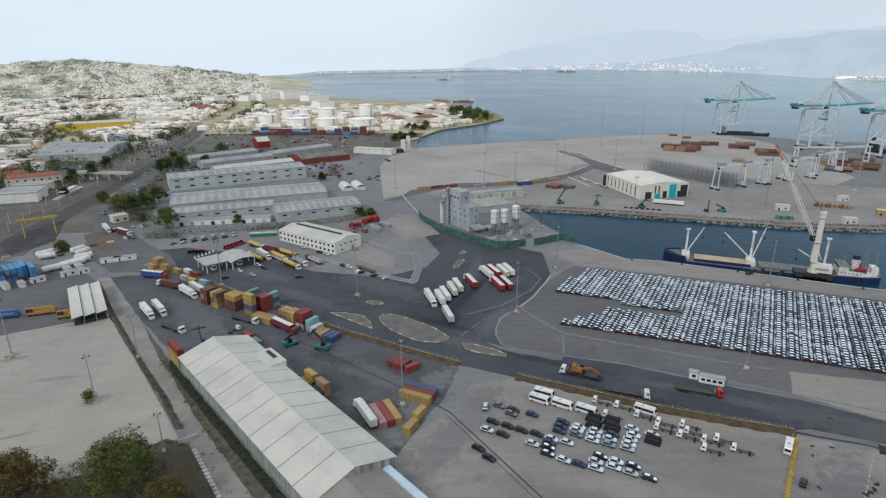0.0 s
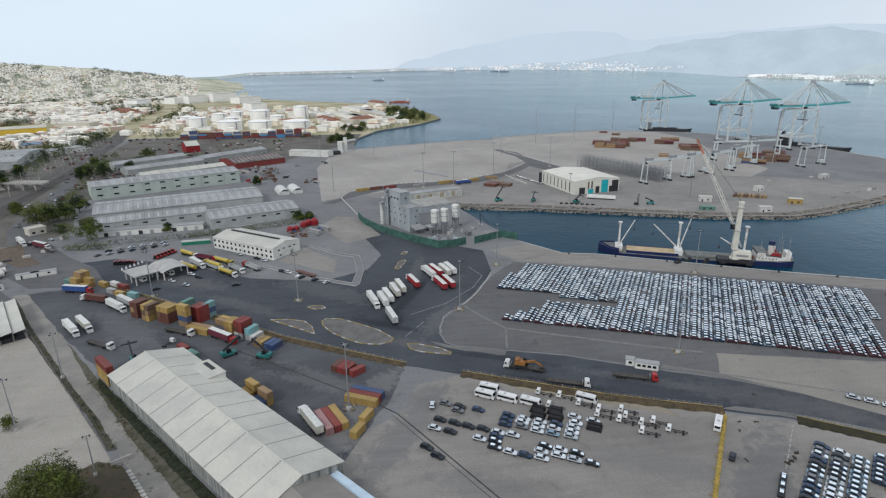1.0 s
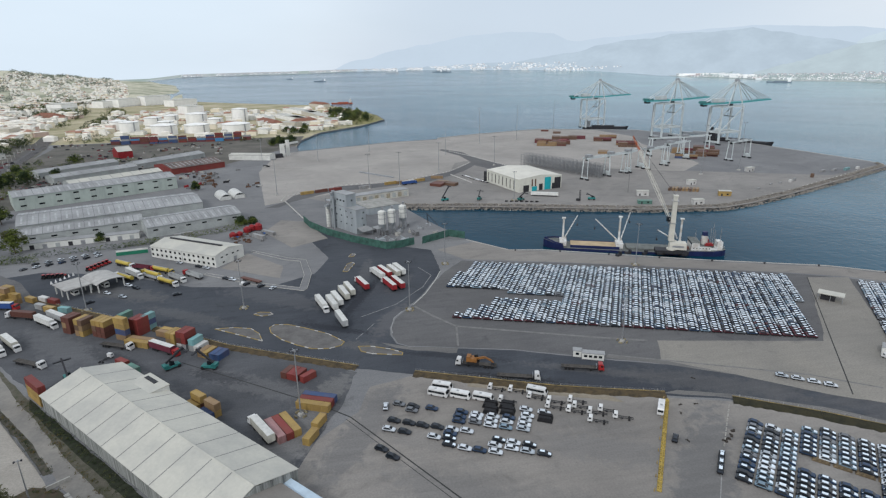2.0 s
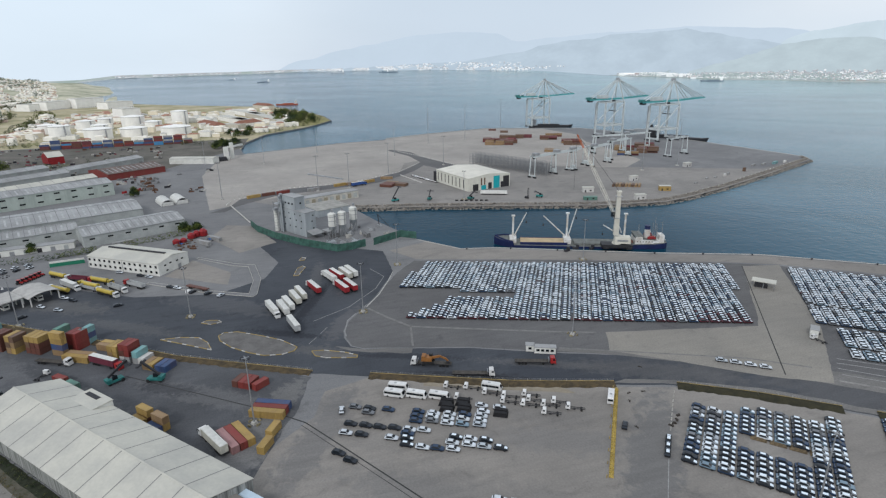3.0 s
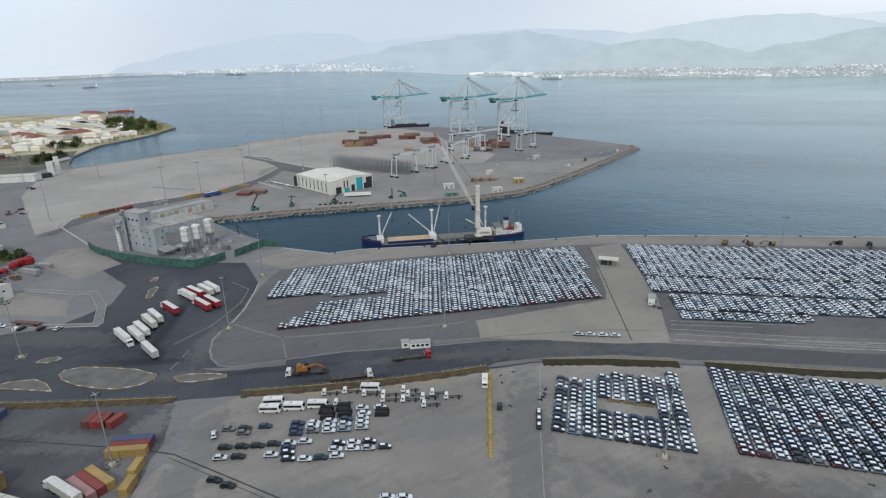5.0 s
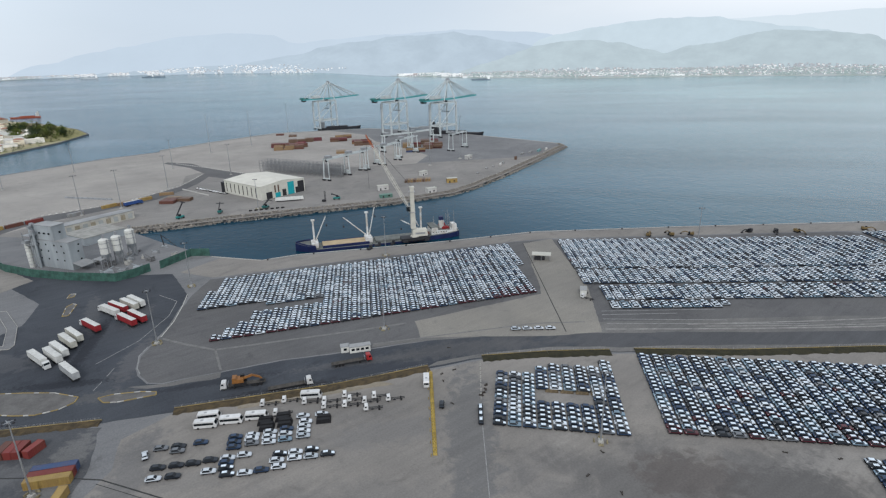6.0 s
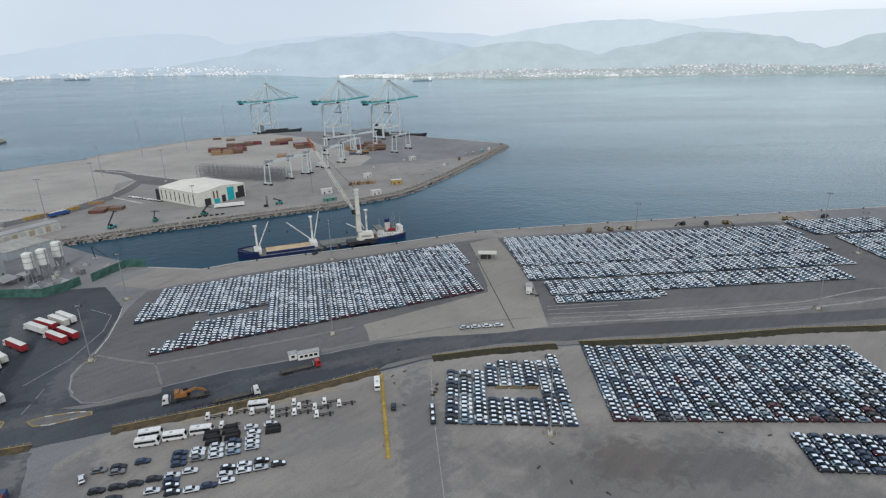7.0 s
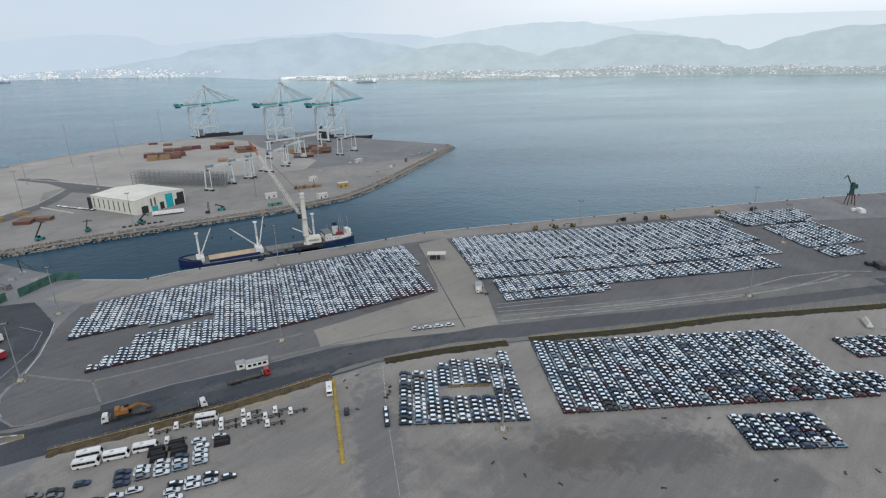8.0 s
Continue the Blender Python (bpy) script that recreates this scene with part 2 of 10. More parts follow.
ROAD_WEAR = [(-30, 275, -35, 40, 9, (0.085, 0.088, 0.095), 0.7), (25, 235, 60, 22, 6, (0.10, 0.10, 0.105), 0.7), (-70, 262, -35, 30, 5, (0.095, 0.097, 0.10), 0.6), (12, 262, 65, 30, 3, (0.022, 0.025, 0.032), 0.8), (-2, 232, -30, 18, 3, (0.022, 0.025, 0.032), 0.8), (18, 300, 80, 26, 4, (0.09, 0.092, 0.097), 0.7),
             (45, 195, -22, 24, 2.5, (0.024, 0.027, 0.034), 0.7), (95, 172, -25, 30, 3, (0.095, 0.096, 0.10), 0.6), (-110, 300, -30, 34, 8, (0.10, 0.10, 0.10), 0.7), (10, 212, -25, 14, 4, (0.10, 0.10, 0.10), 0.6), (35, 280, 60, 16, 5, (0.10, 0.10, 0.104), 0.6),
             (255, 55, -41, 165, 34, (0.092, 0.091, 0.092), 0.6), (130, 155, -27, 34, 7, (0.088, 0.088, 0.09), 0.6), (62, 172, -23, 26, 5, (0.020, 0.021, 0.024), 0.75), (150, 40, -40, 20, 3, (0.05, 0.05, 0.05), 0.5)]
YARD_WEAR = [(-20, 150, 60, 30, 8, (0.17, 0.167, 0.163), 0.75), (-30, 190, -35, 34, 6, (0.13, 0.13, 0.132), 0.6), (-5, 180, 50, 16, 6, (0.16, 0.157, 0.153), 0.7), (-75, 205, -45, 30, 5, (0.12, 0.121, 0.125), 0.6), (-115, 240, -45, 36, 9, (0.115, 0.117, 0.122), 0.6), (-45, 200, -30, 14, 4, (0.04, 0.042, 0.048), 0.7), (-90, 225, -40, 20, 4, (0.045, 0.047, 0.052), 0.6)]
STREAKS = random.Random(21)
FIELD_WEAR = [(STREAKS.uniform(-185, -92), STREAKS.uniform(135, 275), STREAKS.uniform(-2, 26), STREAKS.uniform(4, 13), STREAKS.uniform(0.6, 1.8), (0.17, 0.158, 0.143), STREAKS.uniform(0.35, 0.75)) for _ in range(12)]
CONCRETE = ground_mat("old_concrete", (0.236, 0.2195, 0.199), (0.196, 0.184, 0.170), (0.128, 0.121, 0.113), -32.0, streak=0.09, grain=0.12, patches=WEAR)
PALE = ground_mat("pale_stabilised_gravel", (0.315, 0.295, 0.27), (0.272, 0.257, 0.238), (0.205, 0.192, 0.176), -40.0, streak=0.05, spots=0.35)
FIELD = ground_mat("pale_field_concrete", (0.315, 0.293, 0.258), (0.275, 0.257, 0.228), (0.205, 0.19, 0.165), 12.0, streak=0.06, spots=0.3, patches=FIELD_WEAR)
ASPHALT = ground_mat("worn_asphalt", (0.042, 0.047, 0.057), (0.060, 0.066, 0.076), (0.028, 0.032, 0.039), -30.0, streak=0.10, patches=ROAD_WEAR)
YARD = ground_mat("stained_yard_asphalt", (0.088, 0.091, 0.098), (0.066, 0.069, 0.075), (0.046, 0.048, 0.054), -33.0, streak=0.10, patches=YARD_WEAR)
APRON = ground_mat("quay_apron_concrete", (0.185, 0.186, 0.187), (0.15, 0.151, 0.155), (0.11, 0.11, 0.112), -30.0, streak=0.08)
GREY_LOT = ground_mat("grey_lot_asphalt", (0.118, 0.116, 0.116), (0.098, 0.097, 0.099), (0.066, 0.066, 0.07), -22.0, streak=0.10)
EARTH = shade("dry_earth", (0.27, 0.235, 0.185), 0.95, var=0.2, scale=0.05, fine=1.0, tint=(0.17, 0.15, 0.11))
# paler than the port's: sunlight on the town is put into this colour
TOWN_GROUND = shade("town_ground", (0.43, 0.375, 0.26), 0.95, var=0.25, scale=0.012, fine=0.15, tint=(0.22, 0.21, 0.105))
ROCK = shade("riprap_rock", (0.30, 0.275, 0.24), 0.9, var=0.2, scale=0.3, fine=2.0, rand=0.25)
ROOF_WHITE = shade("white_roof_sheet", (0.47, 0.458, 0.40), 0.55, var=0.08, scale=0.08, fine=1.0, tint=(0.39, 0.383, 0.345))
WALL_WHITE = shade("white_render", (0.62, 0.62, 0.58), 0.8, var=0.08, scale=0.2, fine=1.5)
ROOF_GREY = shade("grey_roof_sheet", (0.30, 0.305, 0.305), 0.6, var=0.14, scale=0.06, fine=0.8, tint=(0.215, 0.218, 0.218))
WALL_GREY = shade("grey_cladding", (0.36, 0.38, 0.37), 0.75, var=0.1, scale=0.15, fine=1.0)
# haze before the hills is put in as a pale glow
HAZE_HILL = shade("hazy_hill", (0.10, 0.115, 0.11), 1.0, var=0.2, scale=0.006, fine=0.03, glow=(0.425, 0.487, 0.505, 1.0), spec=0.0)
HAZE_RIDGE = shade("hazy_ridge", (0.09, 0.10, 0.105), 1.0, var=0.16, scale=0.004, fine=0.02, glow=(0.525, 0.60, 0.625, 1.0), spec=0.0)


def sea_water():
    """Rippled gulf water, calm in the sheltered basin, with wide wind lanes outside; sky sheen is put into the base
    colour, dark in the basin and pale eastward.
    """
    m = bpy.data.materials.new("sea_water")
    m.use_nodes = True
    n, l = m.node_tree.nodes, m.node_tree.links
    b = n["Principled BSDF"]
    b.inputs["IOR"].default_value, b.inputs["Specular IOR Level"].default_value = 1.333, 0.3
    co = n.new("ShaderNodeTexCoord").outputs["Object"]

    def noisy(scale, detail, stretch=None):
        t = n.new("ShaderNodeTexNoise")
        t.inputs["Scale"].default_value, t.inputs["Detail"].default_value = scale, detail
        src = co
        if stretch:
            mp = n.new("ShaderNodeMapping")
            mp.inputs["Rotation"].default_value, mp.inputs["Scale"].default_value = (0, 0, radians(35)), stretch
            l.new(co, mp.inputs["Vector"])
            src = mp.outputs["Vector"]
        l.new(src, t.inputs["Vector"])
        return t.outputs["Fac"]

    def spread(value, low, high, to0, to1):
        r = n.new("ShaderNodeMapRange")
        for k, v in (("From Min", low), ("From Max", high), ("To Min", to0), ("To Max", to1)):
            r.inputs[k].default_value = v
        l.new(value, r.inputs["Value"])
        return r.outputs["Result"]

    def op(kind, a, c):
        x = n.new("ShaderNodeMath")
        x.operation = kind
        l.new(a, x.inputs[0])
        l.new(c, x.inputs[1])
        return x.outputs["Value"]

    lanes = spread(noisy(0.0016, 5, (0.35, 1.0, 1.0)), 0.36, 0.64, 0.0, 1.0)
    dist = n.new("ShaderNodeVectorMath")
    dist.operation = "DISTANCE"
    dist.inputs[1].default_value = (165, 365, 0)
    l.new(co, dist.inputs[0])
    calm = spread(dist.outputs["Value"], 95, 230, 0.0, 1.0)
    along = n.new("ShaderNodeMapping")
    along.vector_type = "TEXTURE"
    along.inputs["Rotation"].default_value, along.inputs["Scale"].default_value = (0, 0, radians(-52)), (5, 1, 1)
    l.new(co, along.inputs["Vector"])
    slick = n.new("ShaderNodeTexNoise")
    slick.inputs["Scale"].default_value, slick.inputs["Detail"].default_value, slick.inputs["Distortion"].default_value = 0.008, 7, 0.9
    l.new(along.outputs["Vector"], slick.inputs["Vector"])
    gusts = spread(slick.outputs["Fac"], 0.36, 0.66, 0.80, 1.06)
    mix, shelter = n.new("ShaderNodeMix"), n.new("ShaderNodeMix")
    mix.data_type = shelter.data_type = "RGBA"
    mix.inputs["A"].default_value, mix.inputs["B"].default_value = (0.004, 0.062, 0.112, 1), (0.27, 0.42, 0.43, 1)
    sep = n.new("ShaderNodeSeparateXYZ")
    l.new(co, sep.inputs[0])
    # x ramp: sky sheen on the eastern water put into the base colour
    eastward = spread(sep.outputs["X"], 150, 2100, 0.0, 0.85)
    l.new(op("MULTIPLY", op("ADD", eastward, spread(eastward, 0, 0.85, 0.12, 0.15)), spread(lanes, 0, 1, 0.35, 1.1)), mix.inputs["Factor"])
    # weak sheen inside the basin, painted as a darker base colour
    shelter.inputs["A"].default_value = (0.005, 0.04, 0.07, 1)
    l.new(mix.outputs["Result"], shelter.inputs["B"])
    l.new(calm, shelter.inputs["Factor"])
    hsv = n.new("ShaderNodeHueSaturation")
    l.new(shelter.outputs["Result"], hsv.inputs["Color"])
    l.new(gusts, hsv.inputs["Value"])
    l.new(hsv.outputs["Color"], b.inputs["Base Color"])
    l.new(op("MULTIPLY", spread(calm, 0, 1, 0.6, 1.0), spread(eastward, 0, 0.85, 0.10, 0.5)), b.inputs["Specular IOR Level"])
    l.new(spread(lanes, 0, 1, 0.10, 0.2), b.inputs["Roughness"])
    bp = n.new("ShaderNodeBump")
    bp.inputs["Distance"].default_value = 1.0
    l.new(op("MULTIPLY", spread(calm, 0, 1, 0.35, 1.0), op("MULTIPLY", spread(lanes, 0, 1, 0.25, 0.6), op("MULTIPLY", spread(gusts, 0.80, 1.06, 1.35, 0.7), spread(eastward, 0, 0.85, 1.7, 0.6)))), bp.inputs["Strength"])
    l.new(op("ADD", noisy(0.25, 4), noisy(0.05, 3)), bp.inputs["Height"])
    l.new(bp.outputs["Normal"], b.inputs["Normal"])
    return m


WATER = sea_water()
SEA = -2.2
# bearing of the far shore in degrees from the y axis, its distance, and the height of the sea's edge there (the bulge of the sea keeps the far west in reach)
SHORE = [(-60, 4650), (10, 4650), (27, 4650), (31, 4500), (36, 4100), (43, 3560), (53, 3240), (66, 3350), (85, 3340), (120, 3000), (160, 2500)]
RISE = [(-60, 4), (-18, 4), (-15, 8), (-11.4, 36), (-4, 42), (6, 57), (12, 62), (18, 62), (24, 58), (28.5, 50), (30.5, 18), (35, 2), (45, 0), (160, 0)]


def sea_z(x, y):
    r = math.hypot(x, y)
    t = max(0.0, min(1.0, (r - 2300) / 2350))
    return SEA + curve_at(RISE, math.degrees(math.atan2(x, y))) * t * t


sea = Build()
rings = [0, 150, 300, 600, 1000, 1500, 2000, 2400, 2800, 3200, 3600, 4000, 4350, 4650, 4800]
nb = 72
for r in rings:
    for i in range(nb + 1):
        x, y = polar(-60 + 230 * i / nb, r)
        sea.v.append((x, y, sea_z(x, y)))
for k in range(len(rings) - 1):
    for i in range(nb):
        a = k * (nb + 1) + i
        sea.f.append((a, a + nb + 1, a + nb + 2, a + 1))
        sea.m.append(0)
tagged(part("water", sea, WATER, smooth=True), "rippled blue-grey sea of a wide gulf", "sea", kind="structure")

# land: the mainland and the pier share one sheet; its edge drops into the sea
COAST = [(1500, -760), (584, 13), (473, 100), (359, 187), (276, 247), (216, 272), (131, 313), (110, 318), (89, 346), (72, 400), (60, 448),
         (121, 432), (181, 412), (252, 388), (310, 379), (340, 386), (400, 407), (500, 449), (592, 486), (604, 500), (605, 522), (596, 596), (574, 742),
         (520, 872), (372, 937), (250, 904), (176, 873), (172, 858), (101, 848), (47, 824), (-34, 792), (-38, 840), (-34, 905), (-3, 1005), (73, 1094), (130, 1202),
         (126, 1309), (97, 1455), (29, 1662), (-264, 1895), (-450, 2072), (-747, 2380), (-983, 2959), (-1090, 3600), (-1230, 4400), (-1260, 4640),
         (-4700, 3600), (-4700, -1500), (1500, -1500)]
land = Build().prism(COAST, -6.0, 0.0)
tagged(part("ground", land, [APRON]), "grey worn concrete and asphalt harbour ground", "ground", kind="structure")


def sheet(name, poly, mat, z, label, category="pavement", soft_edge=1.0):
    edge = []
    for a, b in zip(poly, poly[1:] + poly[:1]):
        n = max(1, min(60, int(math.hypot(b[0] - a[0], b[1] - a[1]) / 3.5)))
        for i in range(n):
            x, y = lerp(a[0], b[0], i / n), lerp(a[1], b[1], i / n)
            edge.append((x + 0.5 * soft_edge * noise.noise((x * 0.21, y * 0.21, 3.7)), y + 0.5 * soft_edge * noise.noise((x * 0.21, y * 0.21, 8.2))))
    poly = edge
    area = sum(a[0] * b[1] - b[0] * a[1] for a, b in zip(poly, poly[1:] + poly[:1]))
    return tagged(part(name, Build().prism(poly if area > 0 else poly[::-1], -0.3, z), mat), label, category, kind="structure")


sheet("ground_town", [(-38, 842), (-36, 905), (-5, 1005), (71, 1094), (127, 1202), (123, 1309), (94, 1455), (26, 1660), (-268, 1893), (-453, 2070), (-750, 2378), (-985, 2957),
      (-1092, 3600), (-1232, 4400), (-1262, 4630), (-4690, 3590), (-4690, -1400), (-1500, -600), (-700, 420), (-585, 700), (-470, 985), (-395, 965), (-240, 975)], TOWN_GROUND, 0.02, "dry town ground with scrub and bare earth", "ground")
sheet("pavement_pale", [(-52, 480), (-20, 500), (30, 522), (100, 548), (128, 575), (150, 640), (178, 655), (200, 615), (240, 590), (300, 560), (372, 522), (418, 560), (432, 640),
      (440, 720), (470, 800), (455, 892), (372, 930), (250, 897), (176, 866), (170, 850), (101, 841), (47, 817), (-60, 775), (-72, 640)], PALE, 0.03, "pale dusty gravel storage surface on the pier")
sheet("pavement_field", [(-330, 330), (-205, 290), (-190, 286), (-86, 152), (-60, 110), (-60, 40), (-420, 60)], FIELD, 0.03, "pale bare concrete field with stains")
sheet("pavement_lot", [(10, 180), (26, 184), (44, 176), (75, 162), (112, 149), (132, 142), (176, 111), (214, 78), (258, 44), (313, -7), (420, -105), (300, -160), (100, -80), (0, 40), (-45, 115), (-30, 135), (5, 165)], CONCRETE, 0.03, "weathered concrete vehicle storage lot")
sheet("pavement_yard", [(-188, 292), (-140, 236), (-100, 192), (-16, 133), (-10, 152), (0, 172), (6, 192), (-20, 209), (-46, 224), (-85, 253), (-150, 300)], YARD, 0.036, "dark stained container yard asphalt", soft_edge=2.5)
sheet("road", [(-215, 330), (-150, 300), (-85, 253), (-46, 224), (-20, 209), (7, 194), (26, 185.5), (44, 177.5), (75, 163.5), (112, 150.5), (132, 143.5), (176, 112.5), (214, 79.5), (258, 45.5), (313, -5), (420, -103), (520, -190),
      (530, -170), (440, -82), (348, 5), (280, 63), (213, 116), (172, 148), (140, 163), (104, 178), (70, 194), (48, 201), (29, 207), (24, 211), (22.4, 219), (22.7, 226), (26.4, 236.6), (35, 247.5), (43, 259), (60, 290), (62, 330), (20, 360), (-10, 395), (-18, 385), (-2, 330), (-10, 305), (-34, 290), (-75, 300), (-120, 330), (-165, 345)], ASPHALT, 0.04, "dark asphalt port road with tyre marks", "road")
sheet("pavement_grey", [(23.5, 226), (23.2, 219), (24.8, 211.5), (29, 208), (48, 202), (70, 195), (104, 179), (140, 164), (172, 149), (213, 117), (280, 64), (348, 6), (440, -81), (560, -60), (440, 60), (425, 110), (270, 228), (245, 242), (140, 285), (76, 306), (62, 290), (36, 247), (27, 236)], GREY_LOT, 0.035, "grey asphalt of the car terminal")

SHOULDER = ground_mat("worn_road_shoulder", (0.150, 0.145, 0.138), (0.118, 0.116, 0.114), (0.08, 0.08, 0.084), -40.0, streak=0.12)
sheet("road_shoulder", [(112, 152), (132, 144.5), (176, 113.5), (214, 80.5), (258, 46.5), (313, -4), (420, -102), (432, -92), (322, 3), (285, 31), (240, 66), (199.2, 100.1), (181.8, 112.5), (176.4, 118.5), (160, 132), (134.5, 146.3), (118, 152.5)], SHOULDER, 0.048, "worn grey road shoulder with dust", "road")
sheet("road_shoulder", [(104, 180), (122, 171), (142.1, 158.5), (168, 143), (191, 121.5), (212, 105), (243, 78), (292, 38), (345, -4), (352, 4), (282, 65.5), (214, 118), (172, 150), (140, 165.5), (106, 181.5)], SHOULDER, 0.047, "worn grey road edge with pale dust", "road")
PIER_MID = ground_mat("dusty_pier_ground", (0.235, 0.222, 0.207), (0.19, 0.182, 0.172), (0.125, 0.12, 0.113), -30.0, streak=0.08)
sheet("pavement_pier", [(64, 446), (121, 430), (181, 410), (252, 386), (310, 377), (340, 384), (400, 405), (500, 447), (590, 487), (584, 495), (500, 463), (420, 501), (300, 561), (240, 591), (200, 616), (178, 656), (150, 641), (128, 576), (100, 549), (30, 523), (-20, 501), (10, 470)], PIER_MID, 0.026, "dusty grey working ground of the pier")
# ---- far shore and hills ----
HILL_ROWS_FAR = []


def ridge(name, rows, dist, mat, label, depth=500.0, rough=14.0, seed=0):
    """A hill range: rows of (bearing, elevation in degrees above eye level) for its crest."""
    HILL_ROWS_FAR.append((rows, dist, depth))
    b = Build()
    n = 90
    b0, b1 = rows[0][0], rows[-1][0]
    for k in range(6):
        f = k / 5
        for i in range(n + 1):
            br = lerp(b0, b1, i / n)
            crest = 113 + dist * math.tan(radians(curve_at(rows, br)))
            x, y = polar(br, dist - depth * (1 - f))
            nz = noise.noise((br * 0.9, f * 3, seed)) * rough + noise.noise((br * 3.1, f * 5, seed)) * rough * 0.5
            b.v.append((x, y, lerp(-10, crest, f ** 0.8) + nz * (0.3 + f)))
    for k in range(5):
        for i in range(n):
            a = k * (n + 1) + i
            b.f.append((a, a + 1, a + n + 2, a + n + 1))
            b.m.append(0)
    return tagged(part(name, b, mat, smooth=True), label, "hills", kind="structure")


# farther ranges glow more, which paints the thicker haze before them
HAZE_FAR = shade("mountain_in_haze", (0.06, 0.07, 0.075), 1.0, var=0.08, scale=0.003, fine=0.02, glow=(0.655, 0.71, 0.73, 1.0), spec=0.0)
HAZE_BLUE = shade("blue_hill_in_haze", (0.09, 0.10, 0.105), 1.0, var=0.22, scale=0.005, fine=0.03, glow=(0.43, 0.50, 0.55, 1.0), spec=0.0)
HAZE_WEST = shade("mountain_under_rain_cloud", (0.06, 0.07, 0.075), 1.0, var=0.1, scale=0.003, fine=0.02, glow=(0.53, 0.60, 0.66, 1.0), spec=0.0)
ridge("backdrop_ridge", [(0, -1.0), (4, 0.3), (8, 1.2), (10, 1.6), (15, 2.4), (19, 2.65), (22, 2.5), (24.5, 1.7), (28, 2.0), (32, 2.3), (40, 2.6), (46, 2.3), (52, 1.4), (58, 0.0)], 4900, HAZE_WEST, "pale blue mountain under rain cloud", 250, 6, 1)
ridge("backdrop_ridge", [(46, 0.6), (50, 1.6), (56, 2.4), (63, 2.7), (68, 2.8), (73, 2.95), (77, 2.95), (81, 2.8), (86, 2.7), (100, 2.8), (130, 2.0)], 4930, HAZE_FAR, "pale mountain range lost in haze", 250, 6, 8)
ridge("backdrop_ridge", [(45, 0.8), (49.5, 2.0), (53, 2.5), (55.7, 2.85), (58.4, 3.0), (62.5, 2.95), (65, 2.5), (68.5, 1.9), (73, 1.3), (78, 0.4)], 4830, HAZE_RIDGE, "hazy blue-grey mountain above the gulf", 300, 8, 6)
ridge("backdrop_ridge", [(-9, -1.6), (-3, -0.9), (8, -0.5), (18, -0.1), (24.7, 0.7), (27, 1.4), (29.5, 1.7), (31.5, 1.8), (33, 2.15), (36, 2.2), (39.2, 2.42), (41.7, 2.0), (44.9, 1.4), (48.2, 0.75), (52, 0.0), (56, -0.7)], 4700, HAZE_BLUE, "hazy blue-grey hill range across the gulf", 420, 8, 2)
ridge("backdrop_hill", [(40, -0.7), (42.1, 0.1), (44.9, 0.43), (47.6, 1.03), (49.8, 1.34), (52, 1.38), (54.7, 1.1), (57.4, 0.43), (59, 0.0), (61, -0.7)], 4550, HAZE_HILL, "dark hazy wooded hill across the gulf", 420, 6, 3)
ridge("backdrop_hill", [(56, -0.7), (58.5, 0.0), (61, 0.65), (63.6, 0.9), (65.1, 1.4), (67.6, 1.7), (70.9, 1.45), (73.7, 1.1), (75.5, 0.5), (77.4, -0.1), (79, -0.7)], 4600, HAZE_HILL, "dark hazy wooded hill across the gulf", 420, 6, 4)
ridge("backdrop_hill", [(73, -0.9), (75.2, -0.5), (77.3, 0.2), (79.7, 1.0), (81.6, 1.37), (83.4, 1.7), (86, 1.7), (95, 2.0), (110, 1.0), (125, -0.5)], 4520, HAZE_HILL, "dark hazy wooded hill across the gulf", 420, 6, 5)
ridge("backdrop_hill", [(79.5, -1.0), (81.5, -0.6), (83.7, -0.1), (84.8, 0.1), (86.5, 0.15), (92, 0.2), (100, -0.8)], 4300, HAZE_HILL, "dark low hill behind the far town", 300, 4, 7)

# the flat far shore with its town
shore = Build()
ns = 120
for k, (f, z) in enumerate(((0, -3.0), (0.0, 1.5), (0.35, 6.0), (1, 34.0))):
    for i in range(ns + 1):
        br = -20 + 160 * i / ns
        r0 = curve_at(SHORE, br) - 40
        x, y = polar(br, lerp(r0, 4790, f))
        x0, y0 = polar(br, r0)
        shore.v.append((x, y, sea_z(x0, y0) + (z if br > 40 else z * 0.5) + 2.0))
for k in range(3):
    for i in range(ns):
        a = k * (ns + 1) + i
        shore.f.append((a, a + 1, a + ns + 2, a + ns + 1))
        shore.m.append(0)
# far haze is added to the shore as a bluish glow
FAR_GREEN = shade("hazy_shore_ground", (0.27, 0.27, 0.255), 1.0, var=0.25, scale=0.006, fine=0.03, tint=(0.15, 0.19, 0.14), glow=(0.47, 0.52, 0.55, 0.42), spec=0)
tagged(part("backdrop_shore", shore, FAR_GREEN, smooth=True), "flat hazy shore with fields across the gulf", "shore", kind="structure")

# the town hill on the near shore
hill = Build()
HILL = [(-75, 0.2), (-45, 0.0), (-36.8, 0.05), (-34.6, 0.25), (-31.9, 0.4), (-28.7, 0.12), (-24.8, -0.2), (-21.1, -0.6), (-18.2, -0.95), (-16.6, -1.2), (-15.0, -1.25), (-13.2, -1.6), (-12, -1.9)]
HILL_ROWS, HILL_COLS = 14, 80


def hill_z(br, f):
    dist = lerp(2150, 3500, f)
    crest = 113 + 3500 * math.tan(radians(curve_at(HILL, br)))
    nz = noise.noise((br * 0.4, f * 2.2, 9)) * 16 + noise.noise((br * 1.3, f * 5, 9)) * 7
    return lerp(-4, crest, f ** 1.15) + nz * min(1, f * 3) * (1.15 - f)


